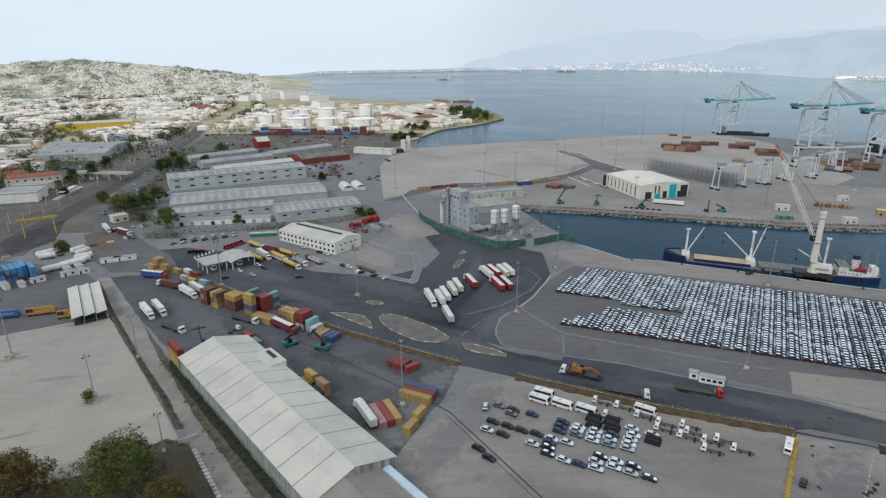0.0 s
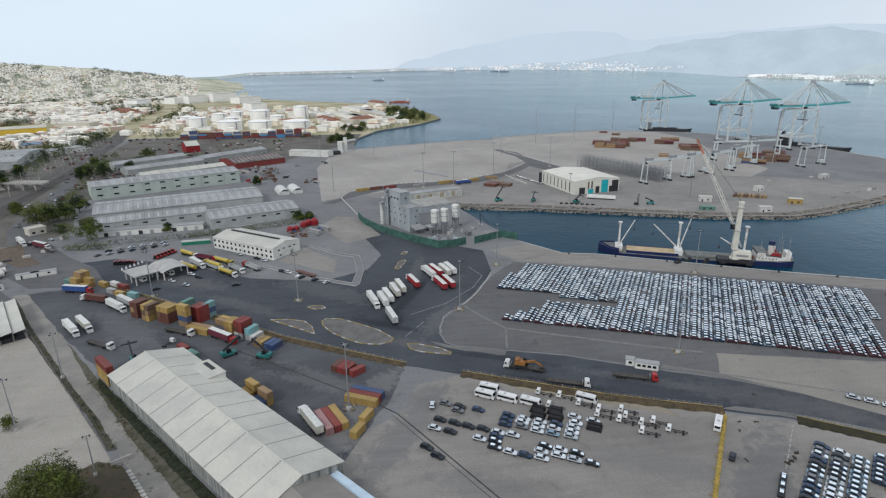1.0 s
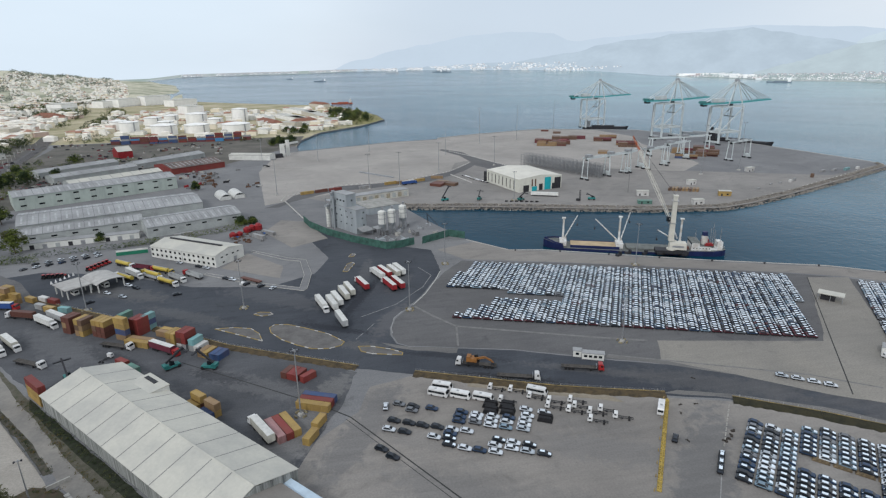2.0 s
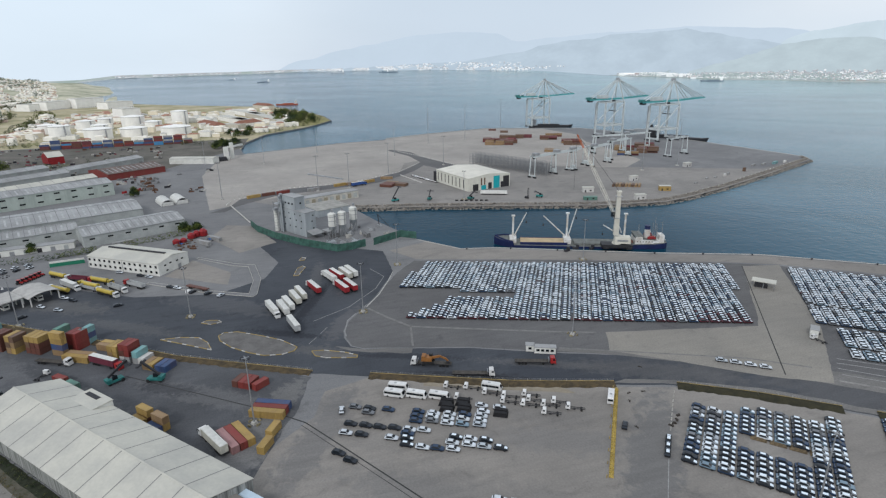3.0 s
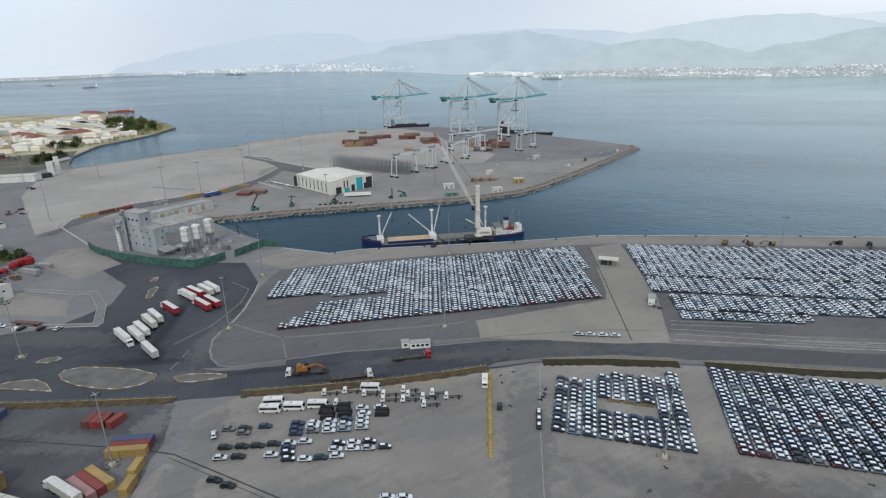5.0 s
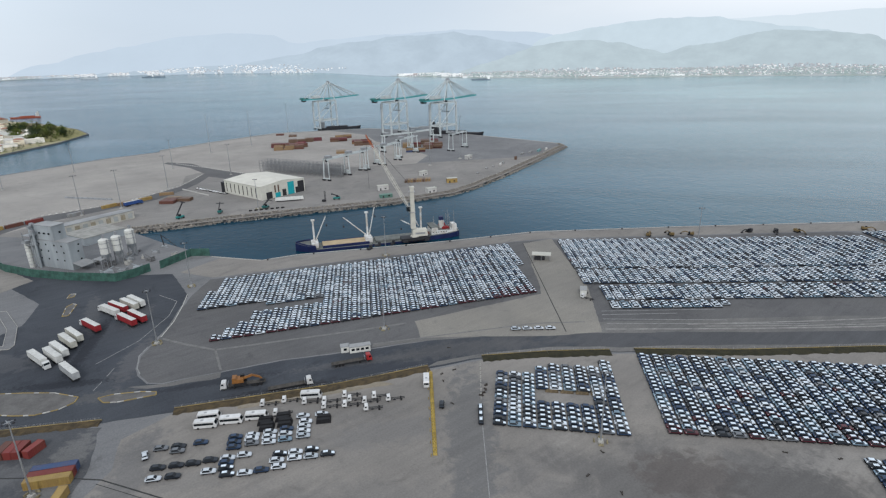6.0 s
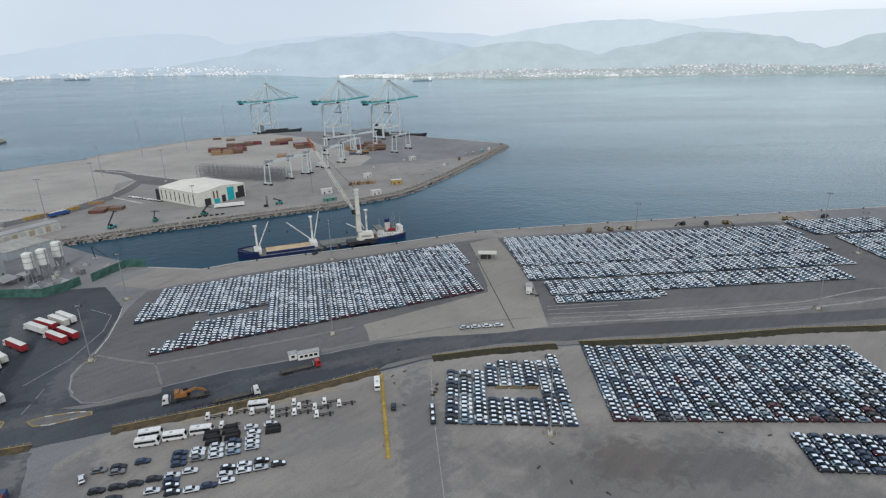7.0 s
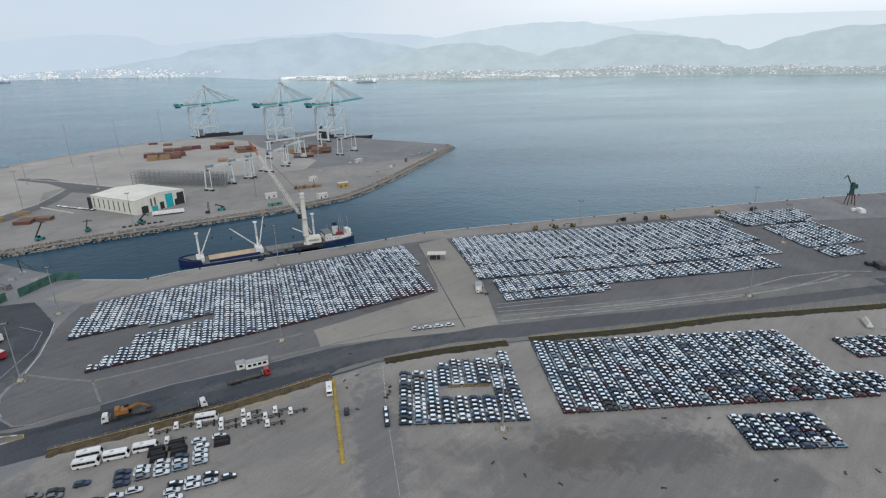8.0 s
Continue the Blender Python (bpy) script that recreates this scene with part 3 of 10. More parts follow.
for k in range(HILL_ROWS + 1):
    for i in range(HILL_COLS + 1):
        br, f = lerp(-75, -12.2, i / HILL_COLS), k / HILL_ROWS
        x, y = polar(br, lerp(2150, 3500, f))
        hill.v.append((x, y, hill_z(br, f)))
for k in range(HILL_ROWS):
    for i in range(HILL_COLS):
        a = k * (HILL_COLS + 1) + i
        hill.f.append((a, a + 1, a + HILL_COLS + 2, a + HILL_COLS + 1))
        hill.m.append(0)
# sun on the hillside sits in the base colour, haze in the glow
HILL_MAT = shade("hazy_sunlit_scrub", (0.45, 0.42, 0.31), 1.0, var=0.25, scale=0.008, fine=0.05, tint=(0.19, 0.20, 0.125), glow=(0.5, 0.55, 0.58, 0.16), spec=0)
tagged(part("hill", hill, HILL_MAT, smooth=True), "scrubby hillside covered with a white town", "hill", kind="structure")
# ---- kinds of things: vehicles, boxes, masts ----
RUBBER = shade("tyre_rubber", (0.02, 0.02, 0.021), 0.9, var=0.1, scale=2)
STEEL_DARK = shade("dark_steel", (0.045, 0.045, 0.05), 0.6, metal=0.4, var=0.2, scale=0.8)
STEEL_GREY = shade("galvanised_steel", (0.36, 0.37, 0.38), 0.5, metal=0.6, var=0.12, scale=0.5)
GLASS_DARK = shade("tinted_glass", (0.010, 0.013, 0.016), 0.12, var=0.05, scale=1.0, spec=0.3)
# film, blued to take in the sky that car tops reflect
FILM = shade("film_and_sky_sheen", (0.70, 0.78, 0.85), 0.5, var=0.07, scale=0.7)
PAINT = {}
for key, col in dict(white=(0.54, 0.58, 0.62), navy=(0.018, 0.040, 0.085), black=(0.014, 0.019, 0.027), grey=(0.14, 0.15, 0.165), silver=(0.36, 0.40, 0.44), red=(0.065, 0.009, 0.016),
                     blue=(0.03, 0.085, 0.24), steel=(0.16, 0.23, 0.29)).items():
    PAINT[key] = shade(key + "_car_paint", col, 0.25, var=0.05, scale=0.8, rand=0.12, spec=0.42)
# near-black that puts the shade low between parked cars into the body
LOW_SHADE = shade("lower_body_shade", (0.018, 0.018, 0.02), 0.7, var=0.1, scale=1.0, spec=0.1)
# car body: stations along its length (x, belt half width, roof half width, roof height), low to high
STATIONS = [(-2.10, 0.74, 0.68, 0.80), (-2.04, 0.83, 0.72, 1.00), (-1.80, 0.88, 0.68, 1.14), (-1.35, 0.90, 0.60, 1.50), (0.20, 0.90, 0.61, 1.53), (1.05, 0.90, 0.72, 1.01), (1.80, 0.86, 0.70, 0.86), (2.10, 0.68, 0.58, 0.62)]


def car_body(b, m=0, shaded=1):
    ring = []
    for x, belt, roof, top in STATIONS:
        low = 0.24 if abs(x) < 1.9 else 0.34
        mid = min(0.90, top - 0.04)
        ring.append([(x, -belt * 0.94, low), (x, -belt, 0.56), (x, -belt * 0.97, mid), (x, -roof, top), (x, roof, top), (x, belt * 0.97, mid), (x, belt, 0.56), (x, belt * 0.94, low)])
    pts = [p for r in ring for p in r]
    faces = []
    for k in range(len(ring) - 1):
        for i in range(8):
            j = (i + 1) % 8
            faces.append((8 * k + i, 8 * k + j, 8 * k + 8 + j, 8 * k + 8 + i))
    b.add(pts, [f[::-1] for k, f in enumerate(faces) if k % 8 not in (0, 6, 7)], m)
    # lower sides, floor and ends take the painted shade
    low = [f[::-1] for k, f in enumerate(faces) if k % 8 in (0, 6, 7)] + [tuple(range(8)), tuple(range(8 * len(ring) - 1, 8 * len(ring) - 9, -1))]
    o = len(b.v) - len(pts)
    b.f += [tuple(o + i for i in f) for f in low]
    b.m += [shaded] * len(low)
    return b


def car_glass(b, m=0):
    e = 0.014
    b.add([(0.26, -0.58, 1.495 + e), (0.26, 0.58, 1.495 + e), (1.00, 0.68, 1.042 + e), (1.00, -0.68, 1.042 + e)], [(0, 3, 2, 1)], m)
    b.add([(-1.40, -0.57, 1.46 + e), (-1.40, 0.57, 1.46 + e), (-1.76, 0.64, 1.172 + e), (-1.76, -0.64, 1.172 + e)], [(0, 1, 2, 3)], m)
    for s in (-1, 1):
        q = [(-1.68, s * (0.868 + e), 0.915), (0.96, s * (0.868 + e), 0.915), (0.22, s * (0.635 + e), 1.47), (-1.30, s * (0.635 + e), 1.45)]
        b.add(q, [(0, 1, 2, 3) if s < 0 else (3, 2, 1, 0)], m)
    return b


# film strips run long, so they also stand for reflected sky
def car_film(b, m=0, k=1.0):
    e = 0.016
    b.add([(1.10, -0.58 * k, 1.000 + e), (1.10, 0.58 * k, 1.000 + e), (1.80, 0.58 * k, 0.860 + e), (1.80, -0.58 * k, 0.860 + e)], [(0, 3, 2, 1)], m)
    b.add([(1.80, -0.58 * k, 0.860 + e), (1.80, 0.58 * k, 0.860 + e), (1.98, 0.52 * k, 0.716 + e), (1.98, -0.52 * k, 0.716 + e)], [(0, 3, 2, 1)], m)
    b.add([(-1.25, -0.50 * k, 1.502 + e), (0.12, -0.50 * k, 1.529 + e), (0.12, 0.50 * k, 1.529 + e), (-1.25, 0.50 * k, 1.502 + e)], [(0, 1, 2, 3)], m)
    return b


def longer(b):
    """The body stretched to a compact car's 4.4 m."""
    b.v = [(x * 1.05, y, z) for x, y, z in b.v]
    return b


WHEEL_AT = ((-1.30, -0.80), (-1.30, 0.80), (1.32, -0.80), (1.32, 0.80))
WHEEL = Build().tube((0, -0.10, 0), (0, 0.10, 0), 0.31, n=10).mesh("wheel", RUBBER)
CAR_GLASS = longer(car_glass(Build())).mesh("window", GLASS_DARK)
CAR_FILM = longer(car_film(Build(), 0, 0.92)).mesh("transport_film", FILM)
protos = {}


def put(key, build, m, label="", category="", group=""):
    """A thing of that kind at the pose m: built the first time, copied after that."""
    if key in protos:
        ob = copy_thing(protos[key], m)
    else:
        ob = protos[key] = build()
        ob.matrix_basis = m
    return tagged(ob, label, category, group)


def car_thing(color, film):
    body = part("car", longer(car_body(Build())), [PAINT[color], LOW_SHADE])
    part("window", CAR_GLASS, None, body, "dark tinted glass")
    if film:
        part("transport_film", CAR_FILM, None, body, "white protective film with painted sky sheen")
    for x, y in WHEEL_AT:
        part("wheel", WHEEL, None, body, at=pose(x, y, 0.31))
    return body


def car(x, y, deg, color="white", film=False, label="", group="", scale=1.0):
    ob = put(("car", color, film), lambda: car_thing(color, film), spot(x, y, deg, 0.03),
             label or (color + " new car with white film on roof and bonnet" if film else color + " passenger car parked on bare concrete"), "car", group)
    return ob


LOT_MIX = {"mixed": (15, 26, 20, 12, 7, 1.6, 0, 17), "pale": (22, 18, 10, 10, 13, 0.6, 0, 27), "dark": (6, 38, 22, 10, 3, 1.6, 0, 19)}
LOT_KEYS = ("white", "navy", "black", "grey", "silver", "red", "blue", "steel")


def paint_runs(mix, seed):
    """Colours of cars in the order in which they were driven up: runs of one colour."""
    r = random.Random(seed)
    while True:
        c = r.choices(LOT_KEYS, LOT_MIX[mix])[0]
        for _ in range(r.choice((1, 1, 1, 1, 1, 1, 2)) if c != "red" else 1):
            yield c


def lot_mesh(name, places, label, seed=0, white=0.97, mix="mixed"):
    """Many parked cars in one mesh, each with its own paint, too many to pick apart."""
    base = []
    for film in (False, True):
        # slot 10: tyre black, also painted as shade on lower bodies
        b = car_glass(car_body(Build(), 0, 10), 8)
        if film:
            car_film(b, 9, 0.95 if mix == "dark" else 1.0)
        for x, y in WHEEL_AT:
            b.box(x, y * 0.98, 0.0, 0.56, 0.2, 0.5, 0, 10)
        base.append((np.array(longer(b).v), b.f, np.array(b.m)))
    rng, runs = random.Random(seed), paint_runs(mix, seed)
    vs, fs, ms, off = [], [], [], 0
    for x, y, deg, *own in places:
        v, f, m = base[1 if rng.random() < white else 0]
        a = radians(deg + rng.uniform(-0.8, 0.8))
        c, s = math.cos(a), math.sin(a)
        k = rng.uniform(0.97, 1.02)
        kz = rng.choice((1.0, 1.0, 1.05, 1.08))
        x, y = x + rng.uniform(-0.07, 0.07), y + rng.uniform(-0.07, 0.07)
        vs.append(np.column_stack([x + (v[:, 0] * c - v[:, 1] * s) * k, y + (v[:, 0] * s + v[:, 1] * c) * k, v[:, 2] * kz + 0.04]))
        fs += [tuple(i + off for i in q) for q in f]
        ms.append(np.where(m == 0, LOT_KEYS.index(own[0] if own else next(runs)), m))
        off += len(v)
    me = bpy.data.meshes.new(name)
    me.from_pydata(np.concatenate(vs).tolist(), [], fs)
    for mat in [PAINT[k] for k in LOT_KEYS] + [GLASS_DARK, FILM, RUBBER]:
        me.materials.append(mat)
    me.polygons.foreach_set("material_index", np.concatenate(ms).astype(np.int32))
    return tagged(new(name, me), label, "cars", kind="stuff")


# containers
BOX_PAINT = {}
for key, col in dict(red=(0.17, 0.03, 0.027), rust=(0.105, 0.042, 0.032), yellow=(0.34, 0.235, 0.075), blue=(0.035, 0.07, 0.16), sky=(0.05, 0.22, 0.42), white=(0.52, 0.52, 0.50), grey=(0.27, 0.28, 0.28),
                     green=(0.10, 0.22, 0.18), teal=(0.16, 0.32, 0.33), pink=(0.30, 0.17, 0.17), maroon=(0.115, 0.03, 0.04), brown=(0.115, 0.073, 0.05), ochre=(0.235, 0.16, 0.085)).items():
    BOX_PAINT[key] = shade(key + "_container_paint", col, 0.55, var=0.16, scale=0.5, fine=3, rand=0.14, tint=tuple(0.72 * c + 0.28 * r for c, r in zip(col, (0.13, 0.07, 0.045))), stretch=(1, 1, 0.25))


def corrugated(b, x0, x1, y, z0, z1, n, depth, out, m=0):
    pts = []
    for i in range(n * 2 + 1):
        px = lerp(x0, x1, i / (n * 2))
        py = y + out * (depth if i % 2 else 0)
        pts += [(px, py, z0), (px, py, z1)]
    return b.add(pts, [((2 * i, 2 * i + 2, 2 * i + 3, 2 * i + 1) if out < 0 else (2 * i + 1, 2 * i + 3, 2 * i + 2, 2 * i)) for i in range(n * 2)], m)


def container_thing(color, length, simple=False):
    mat, w, h = BOX_PAINT[color], 2.44, 2.6
    root = empty("container")
    shell = Build()
    n = 22 if length > 8 else 11
    corrugated(shell, -length / 2 + 0.08, length / 2 - 0.08, -w / 2 + 0.08, 0.1, h - 0.1, n, 0.05, -1)
    corrugated(shell, -length / 2 + 0.08, length / 2 - 0.08, w / 2 - 0.08, 0.1, h - 0.1, n, 0.05, 1)
    shell.box(0, 0, h - 0.10, length - 0.16, w - 0.16, 0.06)
    shell.box(0, 0, 0.06, length - 0.16, w - 0.16, 0.06)
    shell.box(-length / 2 + 0.06, 0, 0.1, 0.05, w - 0.2, h - 0.2)
    fr = shell if simple else Build()
    for s in (-1, 1):
        for t in (-1, 1):
            fr.box(s * (length / 2 - 0.08), t * (w / 2 - 0.08), 0, 0.16, 0.16, h)
        fr.box(0, s * (w / 2 - 0.05), 0.0, length - 0.32, 0.1, 0.16).box(0, s * (w / 2 - 0.05), h - 0.12, length - 0.32, 0.1, 0.12)
        fr.box(s * (length / 2 - 0.05), 0, h - 0.12, 0.1, w - 0.32, 0.12).box(s * (length / 2 - 0.05), 0, 0, 0.1, w - 0.32, 0.14)
    part("shell", shell, mat, root)
    if not simple:
        part("frame", fr, mat, root)
    for s in (-1, 1):
        if simple and s > 0:
            break
        d = Build().box(length / 2 - 0.06, 0.53, 0.15, 0.06, 1.02, h - 0.3) if simple else Build()
        d.box(length / 2 - 0.06, s * 0.53, 0.15, 0.06, 1.02, h - 0.3)
        for k in (-0.25, 0.25):
            d.box(length / 2 - 0.015, s * 0.53 + k, 0.15, 0.03, 0.05, h - 0.3)
        part("door", d, mat, root)
    return root


def container(x, y, deg, color, feet=40, level=0, group="", where="on dark yard asphalt", simple=False):
    length = 12.19 if feet == 40 else 6.06
    return put(("box", color, feet, simple), lambda: container_thing(color, length, simple), spot(x, y, deg, 0.04 + 2.61 * level),
               ("stacked " if level else "") + color + (" forty-foot" if feet == 40 else " twenty-foot") + " shipping container " + ("upon another" if level else where), "container", group)


def container_heap(name, places, label):
    """Far container stacks joined into one mesh, each box with ribs and its own paint."""
    keys = sorted({p[3] for p in places})
    b = Build()
    for x, y, deg, color, level, feet in places:
        q = Build()
        n, mi = (12.19 if feet == 40 else 6.06), keys.index(color)
        q.box(0, 0, 0.0, n - 0.12, 2.36, 2.56)
        for i in range(9 if feet == 40 else 5):
            xx = -n / 2 + n * (i + 0.5) / (9 if feet == 40 else 5)
            for s in (-1, 1):
                q.box(xx, s * 1.19, 0.12, n * 0.05, 0.06, 2.3)
        for s in (-1, 1):
            for t in (-1, 1):
                q.box(s * (n / 2 - 0.08), t * 1.14, 0, 0.16, 0.16, 2.59)
        c, sn = math.cos(radians(deg)), math.sin(radians(deg))
        b.add([(x + px * c - py * sn, y + px * sn + py * c, pz + 0.04 + 2.61 * level) for px, py, pz in q.v], q.f, mi)
    return tagged(part(name, b, [BOX_PAINT[k] for k in keys]), label, "containers", kind="stuff")


# lorries
CAB = {}
for key, col in dict(white=(0.62, 0.62, 0.61), red=(0.30, 0.02, 0.02), yellow=(0.42, 0.32, 0.05), blue=(0.03, 0.09, 0.28)).items():
    CAB[key] = shade(key + "_lorry_paint", col, 0.35, var=0.08, scale=0.5, rand=0.08, spec=0.5)
TARP = {}
for key, col in dict(white=(0.58, 0.58, 0.55), cream=(0.45, 0.44, 0.38), red=(0.26, 0.02, 0.025), blue=(0.03, 0.07, 0.22), maroon=(0.12, 0.025, 0.04), grey=(0.36, 0.37, 0.37)).items():
    TARP[key] = shade(key + "_tarpaulin", col, 0.65, var=0.1, scale=0.5, rand=0.08)
BIG_WHEEL = Build().tube((0, -0.16, 0), (0, 0.16, 0), 0.50, n=12).mesh("wheel", RUBBER)


def tractor_parts(root, color, x=0.0, axles=2):
    """A cab over its axle, facing +x, its nose at x."""
    cab = Build()
    side = [(x - 2.15, 0.75), (x - 0.12, 0.75), (x, 1.1), (x - 0.08, 2.0), (x - 0.42, 2.95), (x - 0.9, 3.25), (x - 2.15, 3.1)]
    n = len(side)
    pts = [(px, -1.22, pz) for px, pz in side] + [(px, 1.22, pz) for px, pz in side]
    cab.add(pts, [tuple(range(n)), tuple(range(2 * n - 1, n - 1, -1))] + [(i, n + i, n + (i + 1) % n, (i + 1) % n) for i in range(n)])
    ob = part("cab", cab, CAB[color], root)
    part("windscreen", Build().add([(x - 0.06, -1.1, 2.02), (x - 0.06, 1.1, 2.02), (x - 0.38, 1.05, 2.86), (x - 0.38, -1.05, 2.86)], [(0, 1, 2, 3)]), GLASS_DARK, ob)
    for s in (-1, 1):
        part("side_window", Build().box(x - 0.85, s * 1.225, 1.95, 0.8, 0.02, 0.7), GLASS_DARK, ob)
        part("mirror", Build().box(x - 0.12, s * 1.42, 2.0, 0.1, 0.22, 0.6), STEEL_DARK, ob)
    part("bumper", Build().box(x - 0.05, 0, 0.4, 0.25, 2.4, 0.4), CAB[color], ob)
    part("chassis", Build().box(x - 3.3, 0, 0.65, 5.2, 0.9, 0.28).box(x - 3.0, 0.95, 0.5, 1.2, 0.55, 0.5), STEEL_DARK, root)
    for ax in (-1.35, -4.9) + ((-6.1,) if axles == 3 else ()):
        for s in (-1, 1):
            part("wheel", BIG_WHEEL, None, root, at=pose(x + ax, s * 1.02, 0.5))


def semi_thing(cab, load, kind):
    """A tractor with its trailer, 16 m long, facing +x, its middle at 0."""
    root = empty("lorry")
    if cab:
        tractor_parts(root, cab, 8.1)
    bed = Build().box(-1.3, 0, 1.1, 13.4, 2.5, 0.18).box(-1.3, 0.4, 0.75, 13.0, 0.15, 0.36).box(-1.3, -0.4, 0.75, 13.0, 0.15, 0.36)
    part("trailer_bed", bed, STEEL_DARK, root)
    for ax in (-3.6, -4.9, -6.2):
        for s in (-1, 1):
            part("wheel", BIG_WHEEL, None, root, at=pose(ax, s * 1.02, 0.5))
    if kind == "box":
        b = Build().box(-1.3, 0, 1.29, 13.5, 2.52, 2.70)
        bx = part("cargo_box", b, TARP[load], root)
        part("roof_sheet", Build().box(-1.3, 0, 3.99, 13.4, 2.40, 0.05), TARP["white"], bx)
        for s in (-1, 1):
            part("rear_door", Build().box(-8.07, s * 0.62, 1.4, 0.05, 1.18, 2.5), TARP[load], bx)
    elif kind == "tank":
        part("tank", Build().tube((-7.6, 0, 2.35), (4.6, 0, 2.35), 1.18, n=18), CAB[load], root, smooth=False)
        for k in (-6.5, -3.5, -0.5, 2.5):
            part("manhole", Build().tube((k, 0, 3.5), (k, 0, 3.7), 0.32), STEEL_GREY, root)
        part("catwalk", Build().box(-1.5, 0, 3.52, 10.5, 0.4, 0.04), STEEL_GREY, root)
    elif kind == "tipper":
        b = Build().box(-1.3, 0, 1.3, 12.5, 2.5, 0.1)
        for s in (-1, 1):
            b.box(-1.3, s * 1.2, 1.4, 12.5, 0.1, 1.5)
        b.box(-7.5, 0, 1.4, 0.1, 2.3, 1.5).box(4.9, 0, 1.4, 0.1, 2.3, 1.7)
        part("tipper_body", b, TARP[load], root)
    elif kind == "flat":
        part("headboard", Build().box(5.3, 0, 1.28, 0.12, 2.4, 1.2), STEEL_GREY, root)
        part("deck", Build().box(-1.3, 0, 1.285, 13.2, 2.42, 0.05), shade("weathered_deck_boards", (0.075, 0.068, 0.06), 0.9, var=0.25, scale=1.0), root)
    elif kind.startswith("box_"):
        container_on = container_thing(load, 12.19)
        for o in list(container_on.children):
            o.parent = root
            o.matrix_basis = pose(-1.5, 0, 1.30)
        bpy.data.objects.remove(container_on)
    return root


def semi(x, y, deg, cab="white", load="white", kind="box", label="", group=""):
    return put(("semi", cab, load, kind), lambda: semi_thing(cab, load, kind), spot(x, y, deg, 0.045), label or "articulated lorry with " + (cab or "no") + " cab and " + load + " trailer", "lorry", group)


def minibus_thing():
    body = Build()
    prof = [(-3.7, 0.35), (3.45, 0.35), (3.75, 0.9), (3.6, 1.3), (3.0, 2.55), (2.6, 2.72), (-3.5, 2.72), (-3.75, 2.4)]
    n = len(prof)
    body.add([(x, -1.05, z) for x, z in prof] + [(x, 1.05, z) for x, z in prof], [tuple(range(n)), tuple(range(2 * n - 1, n - 1, -1))] + [(i, n + i, n + (i + 1) % n, (i + 1) % n) for i in range(n)])
    ob = part("minibus", body, CAB["white"])
    for s in (-1, 1):
        for i in range(5):
            part("window", Build().box(-2.9 + i * 1.24, s * 1.06, 1.35, 1.21, 0.03, 0.85), GLASS_DARK, ob)
    part("windscreen", Build().add([(3.57, -0.95, 1.38), (3.57, 0.95, 1.38), (3.06, 0.9, 2.45), (3.06, -0.9, 2.45)], [(0, 1, 2, 3)]), GLASS_DARK, ob)
    part("rear_window", Build().box(-3.77, 0, 1.4, 0.04, 1.7, 0.8), GLASS_DARK, ob)
    part("roof_hatch", Build().box(-1.0, 0, 2.72, 0.9, 0.8, 0.1), TARP["grey"], ob)
    for x in (-2.3, 2.4):
        for s in (-1, 1):
            part("wheel", WHEEL, None, ob, at=pose(x, s * 0.98, 0.36) @ Matrix.Scale(1.2, 4))
    return ob


def minibus(x, y, deg):
    return put("minibus", minibus_thing, spot(x, y, deg, 0.04), "white new minibus with dark windows parked on concrete", "minibus", "minibuses")


def chassis_thing():
    """A small lorry without its body: cab and bare ladder frame."""
    root = empty("chassis_cab_lorry")
    side = [(1.7, 0.55), (3.25, 0.55), (3.4, 0.9), (3.3, 1.4), (2.95, 2.15), (1.75, 2.2)]
    n = len(side)
    cab = Build().add([(x, -0.95, z) for x, z in side] + [(x, 0.95, z) for x, z in side], [tuple(range(n)), tuple(range(2 * n - 1, n - 1, -1))] + [(i, n + i, n + (i + 1) % n, (i + 1) % n) for i in range(n)])
    ob = part("cab", cab, CAB["white"], root)
    part("windscreen", Build().add([(3.32, -0.85, 1.42), (3.32, 0.85, 1.42), (2.99, 0.8, 2.08), (2.99, -0.8, 2.08)], [(0, 1, 2, 3)]), GLASS_DARK, ob)
    for s in (-1, 1):
        part("side_window", Build().box(2.55, s * 0.96, 1.4, 0.7, 0.02, 0.55), GLASS_DARK, ob)
        part("rail", Build().box(-0.6, s * 0.42, 0.55, 5.4, 0.12, 0.2), STEEL_DARK, root)
        for x in (-2.0, 2.55):
            part("wheel", WHEEL, None, root, at=pose(x, s * 0.8, 0.38) @ Matrix.Scale(1.25, 4))
    for k in range(5):
        part("crossbar", Build().box(-3.2 + k * 1.2, 0, 0.58, 0.12, 0.8, 0.14), STEEL_DARK, root)
    part("fuel_tank", Build().box(0.4, 0.62, 0.4, 0.9, 0.35, 0.4), STEEL_DARK, root)
    return root


def chassis(x, y, deg):
    return put("chassis", chassis_thing, spot(x, y, deg, 0.04), "white lorry cab on a bare black chassis frame", "lorry", "chassis cabs in a row")


# light masts
CONCRETE_BASE = shade("mast_base_concrete", (0.40, 0.39, 0.36), 0.9, var=0.15, scale=0.8)


GUARD = Build().box(0, 0, 0, 1.5, 0.5, 0.7, top=(0.95, 0.6)).mesh("guard_block", shade("dirty_guard_paint", (0.30, 0.26, 0.16), 0.9, var=0.3, scale=1.0, rand=0.25))


